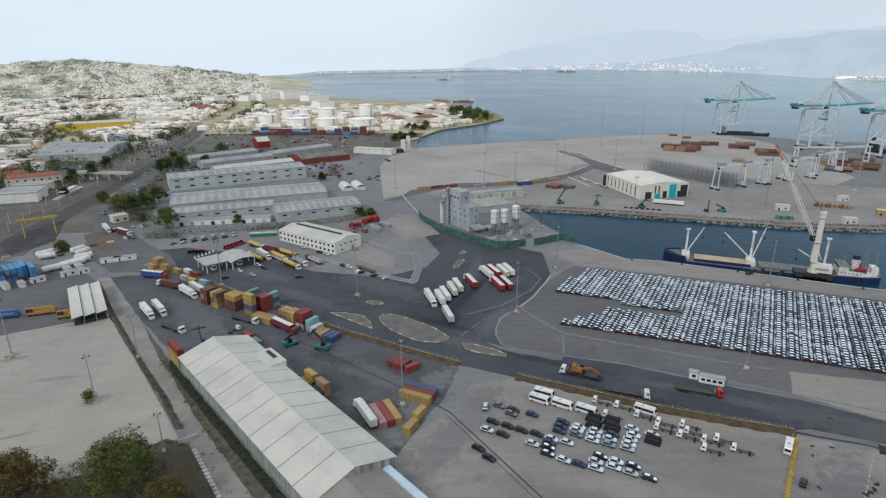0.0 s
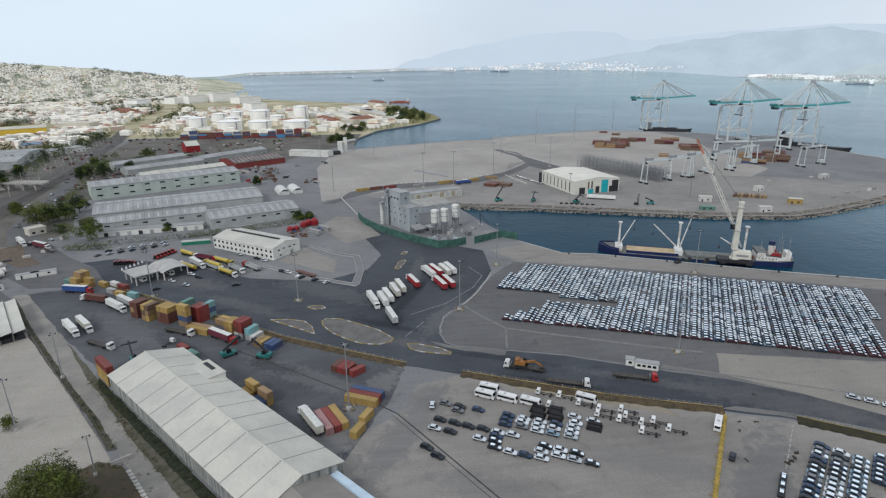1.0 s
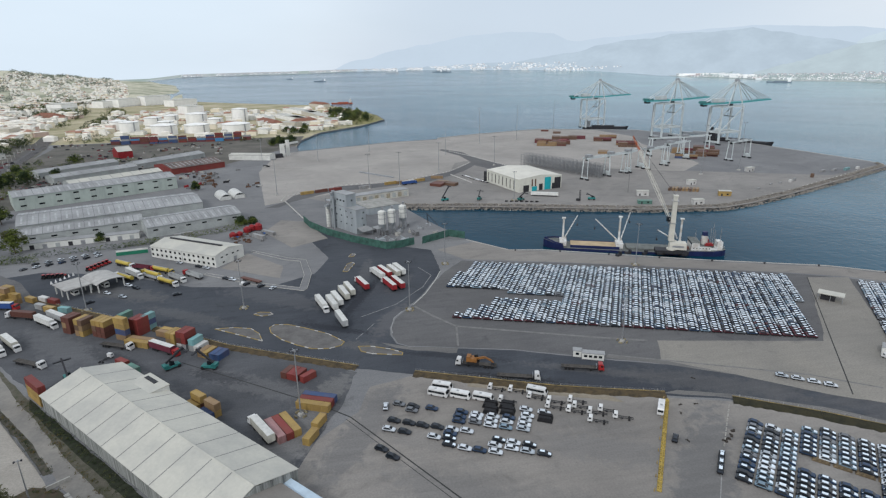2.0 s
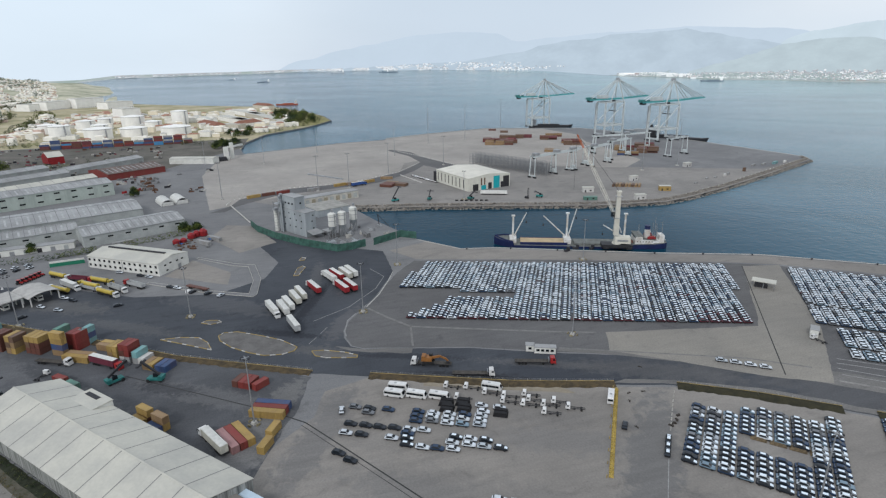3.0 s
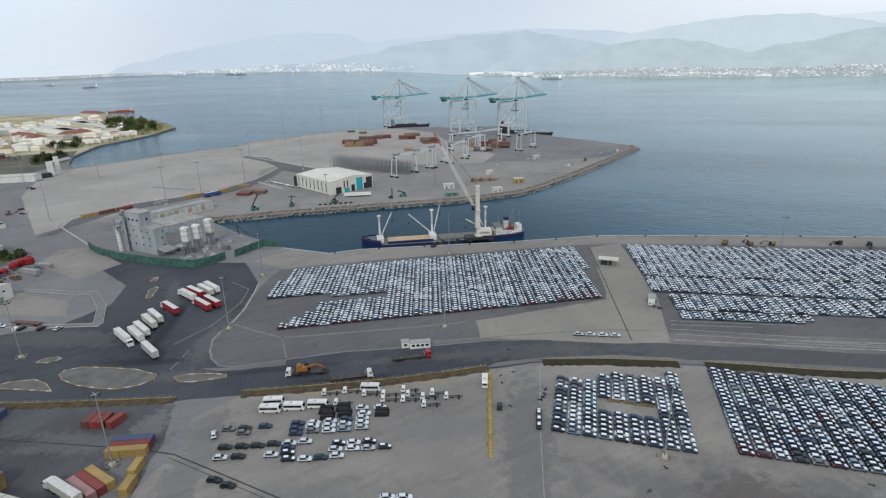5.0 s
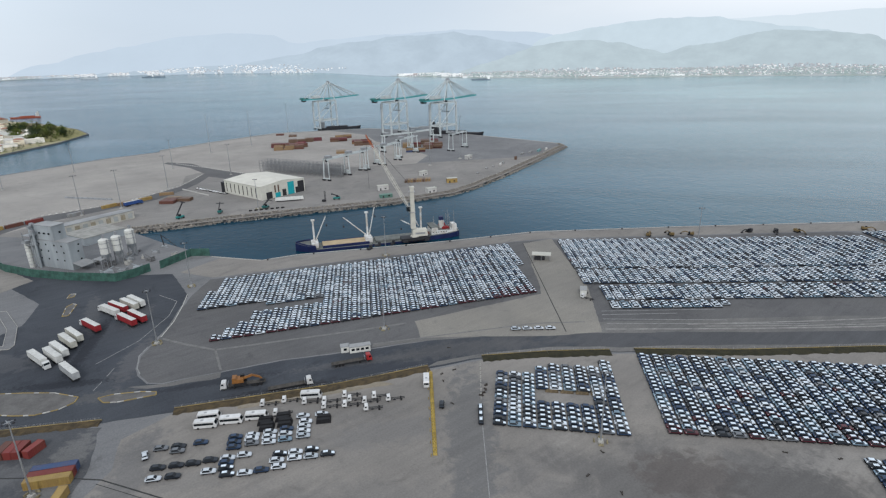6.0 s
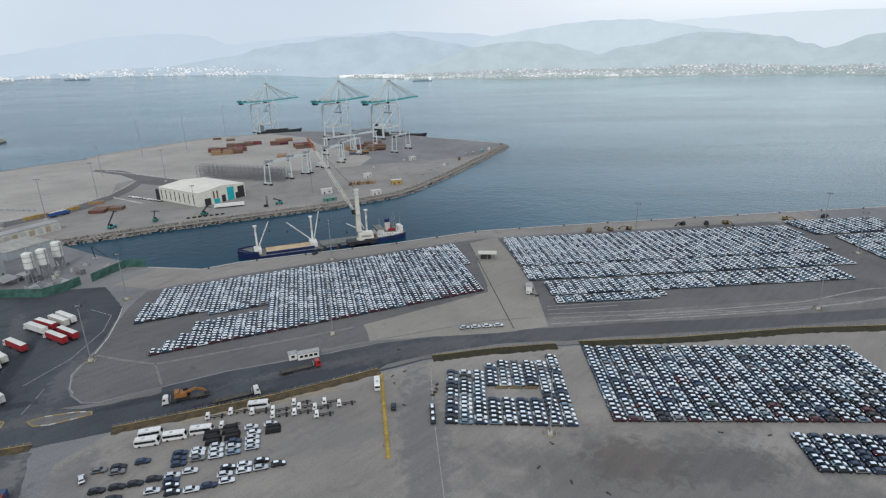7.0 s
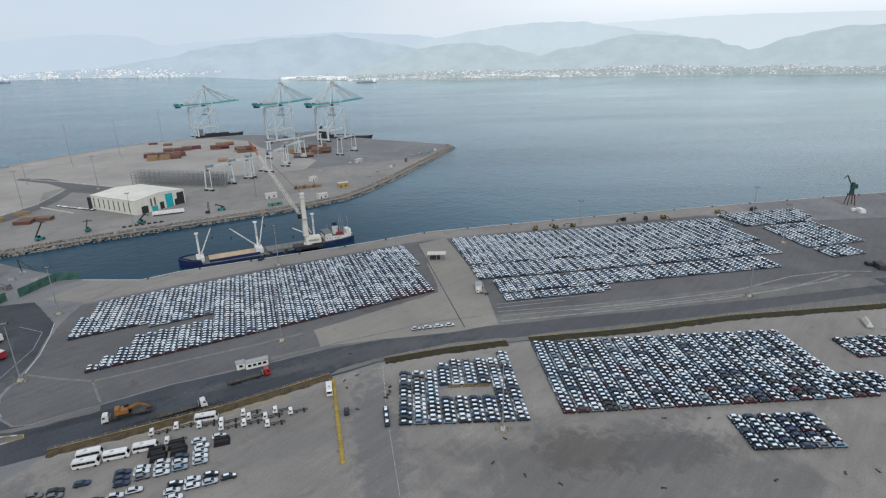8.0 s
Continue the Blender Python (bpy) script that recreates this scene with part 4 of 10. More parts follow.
def mast_thing(h, lamps):
    root = empty("light_mast")
    k = h / 25
    part("base", Build().box(0, 0, 0, 1.8 * k, 1.8 * k, 0.9, 0.3, top=(0.8, 0.8)), CONCRETE_BASE, root)
    part("pole", Build().tube((0, 0, 0.6), (0, 0, h), 0.30 * k ** 0.5, 0.14 * k ** 0.5, 12), STEEL_GREY, root)
    part("head_ring", Build().tube((0, 0, h - 0.5), (0, 0, h - 0.2), 0.45 * k, n=10).beam((-1.5 * k, 0, h - 0.3), (1.5 * k, 0, h - 0.3), 0.14).beam((0, -1.5 * k, h - 0.3), (0, 1.5 * k, h - 0.3), 0.14), STEEL_GREY, root)
    if 24 < h < 26:
        for a in (20, 110, 200, 290):
            part("guard_block", GUARD, None, root, at=pose(2.0 * math.cos(radians(a)), 2.0 * math.sin(radians(a)), 0, 0, 0, a + 90))
    for i in range(lamps):
        a = math.tau * i / lamps
        part("floodlight", Build().box(0, 0, -0.15, 0.5, 0.62, 0.34, top=(0.7, 0.8)), STEEL_DARK, root, at=pose(1.5 * k * math.cos(a), 1.5 * k * math.sin(a), h - 0.35, 0, 30, math.degrees(a)))
    return root


def mast(x, y, h=25.0, lamps=6):
    return put(("mast", h, lamps), lambda: mast_thing(h, lamps), spot(x, y, 20), "tall grey steel light mast with %d floodlights on a concrete base" % lamps, "light mast", "light masts")


# trees
BARK = shade("bark", (0.10, 0.075, 0.055), 0.95, var=0.25, scale=2)


def leaf_mat(name, col, dark):
    m = shade(name, col, 0.75, var=0.3, scale=0.6, fine=5, tint=dark, spec=0.2)
    return m


LEAF = leaf_mat("green_leaves", (0.125, 0.15, 0.032), (0.055, 0.078, 0.018))
LEAF_BROWN = leaf_mat("turning_leaves", (0.135, 0.095, 0.03), (0.075, 0.06, 0.022))
LEAF_DARK = leaf_mat("dark_leaves", (0.035, 0.055, 0.02), (0.02, 0.034, 0.014))
LEAF_DRY = leaf_mat("olive_leaves", (0.095, 0.10, 0.04), (0.055, 0.062, 0.025))


def leaf(b, rng, p, k, m):
    nrm = Vector((rng.gauss(0, 1), rng.gauss(0, 1), rng.gauss(0.6, 0.8))).normalized()
    t = nrm.orthogonal().normalized()
    s = nrm.cross(t)
    b.add([p + t * k, p + s * k * 0.55 + nrm * k * 0.2, p - t * k, p - s * k * 0.55 - nrm * k * 0.1], [(0, 1, 2, 3)], m)


def leaves(b, rng, centre, rad, n, size, m=0):
    """Leaf blades in small twigs over an uneven lobe."""
    per = 9 if n > 60 else 3
    for _ in range(max(1, n // per)):
        while True:
            p = Vector((rng.uniform(-1, 1), rng.uniform(-1, 1), rng.uniform(-1, 1)))
            if 0.2 < p.length < 1:
                break
        p = p.normalized() * p.length ** 0.6
        p = Vector((p.x * rad[0], p.y * rad[1], p.z * rad[2])) + Vector(centre)
        for q in range(per):
            leaf(b, rng, p + Vector((rng.gauss(0, 1), rng.gauss(0, 1), rng.gauss(0, 0.7))) * size * 1.3, size * rng.uniform(0.5, 1.25), m)


def tree_thing(h, spread, mats, n, size, seed, name="tree"):
    """Trunk, forking limbs and a crown of many uneven lobes, wider below than above."""
    rng = random.Random(seed)
    root = empty(name)
    tr = Build()
    tr.tube((0, 0, -0.2), (0.01 * h, 0, h * 0.35), 0.028 * h, 0.02 * h, 9)
    crown = Build()
    big = n > 3000
    count = 26 if big else 11
    lobes = []
    for i in range(count):
        a, e = i * 2.4 + rng.uniform(-0.5, 0.5), 0.26 + 0.66 * (i + rng.random()) / count
        r = spread * rng.uniform(0.35, 0.95) * (1.12 - e) ** 0.9
        tip = (r * math.cos(a), r * math.sin(a), h * e)
        mid = (tip[0] * 0.45, tip[1] * 0.45, h * (0.2 + 0.55 * e))
        tr.tube((0.01 * h, 0, h * min(0.36, 0.2 + 0.3 * e)), mid, 0.012 * h, 0.008 * h, 6)
        tr.tube(mid, tip, 0.008 * h, 0.003 * h, 5)
        lobes.append(tip)
    for i, tip in enumerate(lobes):
        rr = spread * (rng.uniform(0.13, 0.31) if big else rng.uniform(0.26, 0.44))
        leaves(crown, rng, tip, (rr, rr, rr * rng.uniform(0.6, 0.95)), int(n / count * rng.uniform(0.7, 1.2)), size, rng.choices(range(len(mats)), [5, 3, 2][:len(mats)])[0])
    leaves(crown, rng, (0, 0, h * 0.55), (spread * 0.38, spread * 0.38, h * 0.30), n // 5, size, 0)
    part("trunk", tr, BARK, root)
    part("crown", crown, mats, root)
    return root


def tree(x, y, h=8.0, spread=4.0, mats="green", n=900, size=0.35, seed=1, label=""):
    ms = {"green": [LEAF, LEAF_DRY], "brown": [LEAF_BROWN, LEAF_DRY, LEAF_BROWN], "dark": [LEAF_DARK, LEAF]}[mats]
    return put(("tree", h, spread, mats, n, size, seed), lambda: tree_thing(h, spread, ms, n, size, seed), spot(x, y, (seed * 67 + x * 13) % 360), label or {"green": "broad green deciduous tree with loose crown", "brown": "broad tree with browning autumn leaves", "dark": "dense dark green tree beside sheds"}[mats], "tree", "trees")
# ---- car lots ----
def heading(deg):
    return Vector((math.cos(radians(deg)), math.sin(radians(deg))))


def grid(origin, udeg, vdeg, cols, rows, pu=4.8, pv=2.5, keep=lambda a, d: True):
    """Places of cars in skewed columns; keep: whether a car stands at a along and d metres back."""
    u = heading(udeg)
    n = Vector((-u.y, u.x))
    skew = 1 / math.tan(radians(vdeg - udeg))
    out = []
    for i in cols:
        for j in rows:
            a, d = (i + 0.5) * pu, (j + 0.5) * pv
            if keep(a, d):
                p = Vector(origin) + u * (a + d * skew) + n * d
                out.append((p.x, p.y, udeg))
    return out


lot_rng = random.Random(5)
dark_runs = paint_runs("dark", 6)


def mixed(rng=lot_rng):
    return next(dark_runs)


def keep_a(a, d):
    if d > 36:
        return a > -14 + lot_rng.choice((0, 0, 0, 0.5)) and not (a < -10 and d > 60)
    if d > 25.5:
        return a > 46 or (d > 31 and 18 < a < 46)
    return a > (0 if d < 6 else 5 if d < 9 else 10 if d < 14 else 15)


def red_a(place):
    """The quay lot's red cars: many along its front row, and one run in its middle."""
    u = heading(-20.9)
    v = Vector(place[:2]) - Vector((52, 229.3))
    a, d = v.dot(u), v.dot(Vector((-u.y, u.x)))
    front = d < 2 and lot_rng.random() < 0.4 or d < 12 and a > 135 and lot_rng.random() < 0.45
    return place + ("red",) if front or (38 < d < 41 and 108 < a < 124) else place


lot_mesh("car_lot", [red_a(p) for p in grid((52, 229.3), -20.9, 60, range(-3, 34), range(0, 31), 4.75, 2.45, lambda a, d: keep_a(a, d) and a < 158 + (3 if d > 40 else 0))],
         "dense rows of mostly white new cars on the quay", 3, 0.97)
lot_mesh("car_lot", grid((224.4, 165.0), -39.8, 51.5, range(0, 43), range(0, 30), 4.75, 2.45, lambda a, d: a < (183 if d < 25 else 188 if d < 55 else 195) and not 20 < d < 21.5) +
         grid((210.0, 136.9), -39.5, 50.5, range(0, 36), range(0, 11), 4.75, 2.45, lambda a, d: (d < 8 and a < (52 if d < 3 else 58)) or (d > 9.5 and a < 161)),
         "vast block of pale new cars beside the sea", 8, 0.98, "pale")
lot_mesh("car_lot", grid((412.2, 77.7), -39.5, 55, range(0, 15), range(0, 12), 4.75, 2.5, lambda a, d: a < 54 + 0.5 * d) + grid((385.5, 36.9), -36, 47, range(0, 9), range(0, 17), 4.75, 2.5, lambda a, d: a < 42) + grid((374.5, 22.6), -36, 50, range(0, 5), range(0, 6), 4.75, 2.5),
         "rows of new cars at the far end of the quay", 9, 0.85, "pale")
LOT_C = grid((145.5, 69.5), -46.2, 44.8, range(0, 26), range(0, 20), 4.85, 2.5, lambda a, d: a < (113 if d < 3 else 121 if d < 16 else 109) and not (a < 78 and d > 51))
lot_mesh("car_lot", [p for k, p in enumerate(LOT_C) if (Vector(p[:2]) - Vector((145.5, 69.5))).dot(Vector((0.722, 0.692))) > 4.9], "dense rows of dark new cars with white film", 4, 0.85, "dark")
lot_mesh("car_lot", grid((248.7, -1.7), -46, 45, range(0, 5), range(0, 6), 4.85, 2.6), "small block of new cars at the lot's end", 6, 0.9, "dark")
for x, y, deg in LOT_C:
    if (Vector((x, y)) - Vector((145.5, 69.5))).dot(Vector((0.722, 0.692))) <= 4.9:
        car(x, y, deg + lot_rng.uniform(-1, 1), "red" if (Vector((x, y)) - Vector((145.5, 69.5))).dot(Vector((0.722, 0.692))) < 1.5 and lot_rng.random() < 0.36 else mixed(), lot_rng.random() < 0.75, group="front rows of the dark car lot")
for x, y, deg in grid((164.8, 15.9), -48.7, 41.3, range(0, 6), range(0, 7), 4.85, 2.5):
    car(x, y, deg + lot_rng.uniform(-1, 1), mixed(), lot_rng.random() < 0.8, group="small block of parked cars")
for x, y, deg in grid((106.2, 108.4), -47.8, 44.6, range(0, 9), range(0, 18), 4.9, 2.55, lambda a, d: d < (34 if a < 14 else 38 if a < 19 else 42 if a < 38 else 45) and not (14.5 < a < 34 and 16.5 < d < 22)):
    car(x, y, deg + lot_rng.uniform(-1, 1), mixed(), lot_rng.random() < 0.8, group="square block of dark new cars")
for k in range(3):
    car(105.2 + 2.2 * k, 112.6 + 2.6 * k, 49, "black", True, group="square block of dark new cars")
for k in range(4):
    b = Build().box(0, 0, 0, 4.6, 2.4, 0.25).box(0, 0, 0.25, 4.4, 2.2, 0.3, top=(0.9, 0.8))
    tagged(part("timber_crate", b, shade("weathered_timber", (0.16, 0.12, 0.07), 0.9, var=0.3, scale=1.5), at=spot(136.5 + 3.6 * k, 109.5 - 3.9 * k, -47, 0.04)), "low weathered timber crate between parked cars", "timber crate", "timber crates")

# scattered cars
for x, y, deg, c in ((14.3, 165.6, 80, "white"), (19, 166, -30, "grey"), (23.6, 163.5, -33, "black"), (22.7, 161.4, -30, "grey"), (29.6, 160.9, -30, "navy"), (16.1, 157, -30, "black"), (20.7, 154.6, -32, "black"),
                     (13.9, 152.7, -28, "white"), (18.6, 150.3, -30, "black"), (24.9, 152.3, -32, "black"), (29.4, 150.4, -32, "black"), (10.5, 143.6, -38, "black"), (13.4, 139.1, -38, "black"), (100.8, 128, 50, "black")):
    car(x, y, deg, c, group="scattered cars")
for x, y, c in ((39.1, 156.5, "navy"), (37.8, 154.1, "navy"), (36.9, 151.8, "navy"), (43.7, 153.8, "white"), (42.7, 152.2, "white"), (42, 150, "grey"), (48.7, 151.7, "white"), (47.4, 149.6, "white"), (46.4, 147.2, "white"),
                (53.5, 149.9, "navy"), (52.1, 147.7, "white"), (50.9, 145.1, "steel"), (60.7, 152.9, "white"), (60, 149.5, "white"), (58.4, 147.4, "white"), (57.2, 145.1, "white"), (56.1, 143, "silver"), (66, 149.8, "white")):
    car(x, y, -30, c, group="scattered cars")
for x, y, c in ((33.8, 147.9, "white"), (32.7, 146.1, "navy"), (31.9, 143.8, "black"), (31.2, 140.9, "black"), (27.4, 145.6, "white"), (38.2, 146.1, "white"), (35.5, 138.1, "white"), (39.7, 136.2, "navy"), (46.8, 139.5, "black"),
                (44.9, 137.3, "white"), (44.2, 134.3, "white"), (50.9, 137.2, "white"), (49.5, 134.8, "white"), (55.3, 135.1, "black"), (53.7, 132.4, "silver"), (58.2, 130.2, "black"), (49.6, 110.5, "white"), (53.5, 108, "white")):
    car(x, y, -30, c, c == "black" and x > 30, group="scattered cars")
TARP_BLACK = shade("black_tarpaulin", (0.012, 0.012, 0.014), 0.7, var=0.2, scale=2, bump=0.5)
for x, y in ((49.6, 158.4), (48.8, 155.1), (55, 156.6), (54.3, 153.3), (65.2, 146.8)):
    b = Build()
    for k, (dy, h) in enumerate(((-1.6, 1.5), (0.2, 1.6))):
        b.box(0, dy + 0.7, 0, 5.0, 1.7, h, top=(0.82, 0.75))
    tagged(part("covered_car", b, TARP_BLACK, at=spot(x, y, -30, 0.04)), "car pair under a black tarpaulin cover", "covered car", "covered cars")
for x, y, deg in ((35.8, 172.6, -28), (33.5, 168.8, -32), (40.9, 165.6, -32), (48.3, 162.3, -32), (68.1, 161.9, -34), (105.3, 143.0, 54)):
    minibus(x, y, deg)
for x, y in ((53.6, 168), (60.3, 165), (54.9, 159.7), (65.5, 159.6), (71.1, 155.5), (69.5, 152.6), (78.4, 154.1), (75.5, 148.8), (78.4, 150.6), (82, 146.3), (80.2, 142.2), (86.2, 146.8), (89.2, 142.1)):
    chassis(x + 1.2, y - 0.7, 151)

# ---- lorries on the road ----
semi(65.0, 173.0, -20, "white", "grey", "flat", "white lorry with an empty low trailer on the road")
semi(91.0, 173.6, -20, "red", "grey", "flat", "red lorry with an empty flat trailer on the road")
semi(52.0, 185.3, 156, "white", "grey", "flat", "white lorry with low loader that carries an excavator")
DIGGER = shade("orange_digger_paint", (0.25, 0.11, 0.03), 0.5, var=0.15, scale=0.8)


def digger(x, y, deg, z, paint, label, size=1.0):
    root = empty("excavator", spot(x, y, deg, z) @ Matrix.Scale(size, 4))
    for s in (-1, 1):
        part("track", Build().box(0, s * 1.1, 0, 3.6, 0.55, 0.75, top=(0.85, 1)), RUBBER, root)
    part("house", Build().box(-0.5, 0, 0.85, 3.2, 2.4, 1.1, top=(0.95, 0.95)).box(-1.4, 0, 1.9, 1.2, 2.2, 0.5), paint, root)
    part("cab", Build().box(0.7, 0.7, 0.9, 1.3, 1.0, 1.7, top=(0.8, 0.9)), GLASS_DARK, root)
    part("boom", Build().beam((0.9, 0, 1.6), (3.4, 0, 2.3), 0.5, 0.6).beam((3.4, 0, 2.3), (5.4, 0, 1.4), 0.4, 0.5), paint, root)
    part("stick", Build().beam((5.4, 0, 1.4), (6.0, 0, 0.6), 0.35, 0.4), paint, root)
    part("bucket", Build().box(5.9, 0, 0.1, 0.9, 1.1, 0.7, top=(1.2, 1)), STEEL_DARK, root)
    return tagged(root, label, "excavator")


digger(51.0, 185.7, -24, 1.35, DIGGER, "orange tracked excavator on a low loader", 1.3)

# ---- plaza lorries ----
for x, y, deg, cab, load in ((-6.5, 256.4, -74, "white", "white"), (-2, 257.5, 105, None, "white"), (0.6, 261.7, 105, None, "white"), (4.3, 268.3, 104, None, "cream"), (7.3, 273.1, 104, None, "cream"), (14.5, 279.1, 107, "white", "red"),
                             (1.8, 237.9, 104, None, "grey"), (24, 291.9, 109, "white", "white"), (27.9, 294, 110, None, "red"), (32.9, 294, 107, None, "cream"), (36.3, 295.9, 106, None, "white"), (28.4, 274.7, 107, "white", "red"), (33, 276, 106, None, "red")):
    semi(x, y, deg, cab, load, "box", ("parked lorry with " + cab + " cab and " if cab else "parked box trailer, ") + load + " tarpaulin sides on dark asphalt", "lorries on the plaza")

# ---- yard lorries ----
semi(-140.5, 242.6, -49, "white", "white", "box", group="lorries in the yard")
semi(-136.4, 246.0, -49, "white", "cream", "box", group="lorries in the yard")
semi(-121.3, 226.8, -32, "white", "white", "flat", "white lorry with a short pale flat trailer", "lorries in the yard")
semi(-160.4, 290.8, -15, "red", "blue", "box", group="lorries in the yard")
semi(-146.2, 277.2, 157, "white", "rust", "box_40", "white lorry that carries a rust-red container", "lorries in the yard")
semi(-131.0, 265.8, -42, "white", "white", "box", group="lorries in the yard")
semi(-127.5, 270.0, -42, None, "grey", "box", "parked grey box trailer beside containers", "lorries in the yard")
semi(-91.8, 234.9, -28, "white", "grey", "flat", "white lorry with an empty flat trailer in the yard", "lorries in the yard")
semi(-70.8, 225.8, -39, "red", "maroon", "box", group="lorries in the yard")
semi(-26.5, 160.5, 119, "white", "cream", "box", group="lorries in the yard")

# ---- container yard ----
YG = "containers in the yard"


def stack(x, y, deg, rows, feet=20):
    """rows: for each column of boxes side by side, the colours from the ground up."""
    side = heading(deg + 90)
    for i, col in enumerate(rows):
        for k, c in enumerate(col):
            o = side * ((i - (len(rows) - 1) / 2) * 2.6)
            container(x + o.x + 0.05 * ((k * 7) % 3), y + o.y, deg + ((i * 3 + k * 5) % 5 - 2) * 0.4, c, feet, k, YG)


stack(-116.5, 257.0, 57, [["rust", "rust", "rust"], ["rust", "ochre", "rust"]], 20)
stack(-110.0, 252.8, 57, [["yellow", "ochre", "brown"], ["ochre", "brown", "yellow"]], 20)
stack(-101.0, 249.5, 57, [["rust", "rust", "yellow"], ["rust", "rust", "yellow"], ["rust", "brown", "yellow"]], 20)
stack(-93.5, 254.5, 57, [["green", "grey", "green"]], 20)
stack(-91.5, 242.8, -33, [["ochre", "blue", "yellow", "yellow"]], 20)
stack(-86.0, 247.5, 57, [["red", "red", "red"], ["rust", "red", "red"]], 20)
stack(-83.0, 250.3, 57, [["teal", "blue", "teal"]], 20)
stack(-82.8, 235.6, -28, [["yellow"], ["ochre"]], 40)
stack(-74.5, 243.0, -33, [["ochre"], ["yellow"]], 20)
stack(-68.5, 235.0, 57, [["yellow", "yellow"], ["ochre", "yellow"]], 20)
stack(-62.8, 229.3, 57, [["grey", "red", "red"], ["white", "rust", "red"]], 20)
stack(-57.5, 226.0, 57, [["white"], ["grey", "teal"]], 20)
stack(-53.0, 219.8, 57, [["yellow"], ["ochre"]], 20)
stack(-48.0, 216.6, 57, [["blue"], ["blue"]], 20)
stack(-164.0, 301.5, -33, [["yellow", "yellow"], ["yellow", "yellow", "ochre"], ["ochre", "yellow", "yellow"]], 20)
stack(-159.0, 298.0, -33, [["yellow"], ["ochre", "yellow"]], 20)
stack(-170.5, 305.5, -33, [["green"], ["teal"]], 20)
for x, y, deg, c in ((-151.1, 298.6, -35, "yellow"), (-144.6, 297.4, -37, "white"), (-138.7, 293.2, -34, "red"), (-142.3, 287.7, -37, "grey"), (-136.4, 283.2, -30, "yellow"), (-128.9, 280.6, -28, "teal"), (-84.6, 218.1, -42, "red"), (-79.0, 212.0, -45, "green")):
    container(x, y, deg, c, 20, 0, YG)
stack(-106.5, 198.5, -48, [["yellow", "yellow", "red"]], 40)
stack(-17.5, 194.2, 56, [["red"], ["red"], ["rust"]], 20)
container(-12.2, 190.6, 40, "red", 20, 0, YG)
stack(-9.0, 173.0, -25, [["yellow"], ["red"], ["blue"]], 40)
stack(-19.8, 160.5, -63, [["pink"], ["red"], ["yellow"]], 40)
container(-8.2, 161.0, 60, "yellow", 20, 0, YG)
container(-10.8, 153.6, 60, "yellow", 20, 0, YG)
stack(-50.0, 180.5, -48, [["yellow"], ["rust", "yellow"]], 20)
stack(-44.5, 174.5, -48, [["blue"], ["yellow", "ochre"]], 20)


STACKER = shade("teal_stacker_paint", (0.03, 0.16, 0.15), 0.5, var=0.15, scale=0.6)


def reach_stacker(x, y, deg, boom):
    root = empty("reach_stacker", spot(x, y, deg, 0.04))
    pm = STACKER
    part("body", Build().box(-0.5, 0, 0.9, 6.0, 2.6, 0.9, top=(0.95, 0.95)).box(-2.9, 0, 1.6, 1.8, 2.8, 1.0), pm, root)
    part("cab", Build().box(-0.5, -0.4, 1.8, 1.7, 1.4, 1.6, top=(0.8, 0.85)), GLASS_DARK, root)
    part("boom", Build().beam((-2.6, 0.3, 3.0), (-2.6 + 8.5 * math.cos(boom), 0.3, 3.0 + 8.5 * math.sin(boom)), 0.6, 0.8), STEEL_DARK, root)
    tip = (-2.6 + 8.5 * math.cos(boom), 0.3, 3.0 + 8.5 * math.sin(boom))
    part("spreader", Build().box(tip[0], 0.3, tip[2] - 1.2, 0.9, 6.0, 0.4).beam(tip, (tip[0], 0.3, tip[2] - 1.0), 0.3), STEEL_DARK, root)
    for ax, s in ((-2.6, 0.9), (1.9, 1.15)):
        for q in (-1, 1):
            part("wheel", BIG_WHEEL, None, root, at=pose(ax, q * s, 0.7) @ Matrix.Scale(1.4, 4))
    return tagged(root, "teal container reach stacker with a dark boom in the yard", "reach stacker", "reach stackers")


reach_stacker(-64.3, 211.4, 35, 0.5)
reach_stacker(-50.6, 207.7, 160, 0.7)
reach_stacker(-101.5, 211.0, 120, 0.55)
chassis(-92.8, 224.0, 60)

# ---- verges, kerbs, fences ----
YELLOW_KERB = shade("worn_yellow_paint", (0.30, 0.22, 0.08), 0.8, var=0.25, scale=0.6, fine=2, tint=(0.15, 0.125, 0.075), rand=0.2)
WHITE_KERB = shade("worn_white_paint", (0.45, 0.44, 0.41), 0.8, var=0.2, scale=0.8, rand=0.15)
BANK = shade("ochre_grass_bank", (0.085, 0.062, 0.032), 0.95, var=0.25, scale=0.4, fine=2.5, tint=(0.040, 0.032, 0.02), bump=0.5)
GRAVEL = shade("grey_gravel", (0.135, 0.13, 0.125), 0.95, var=0.15, scale=0.2, fine=2, bump=0.3)


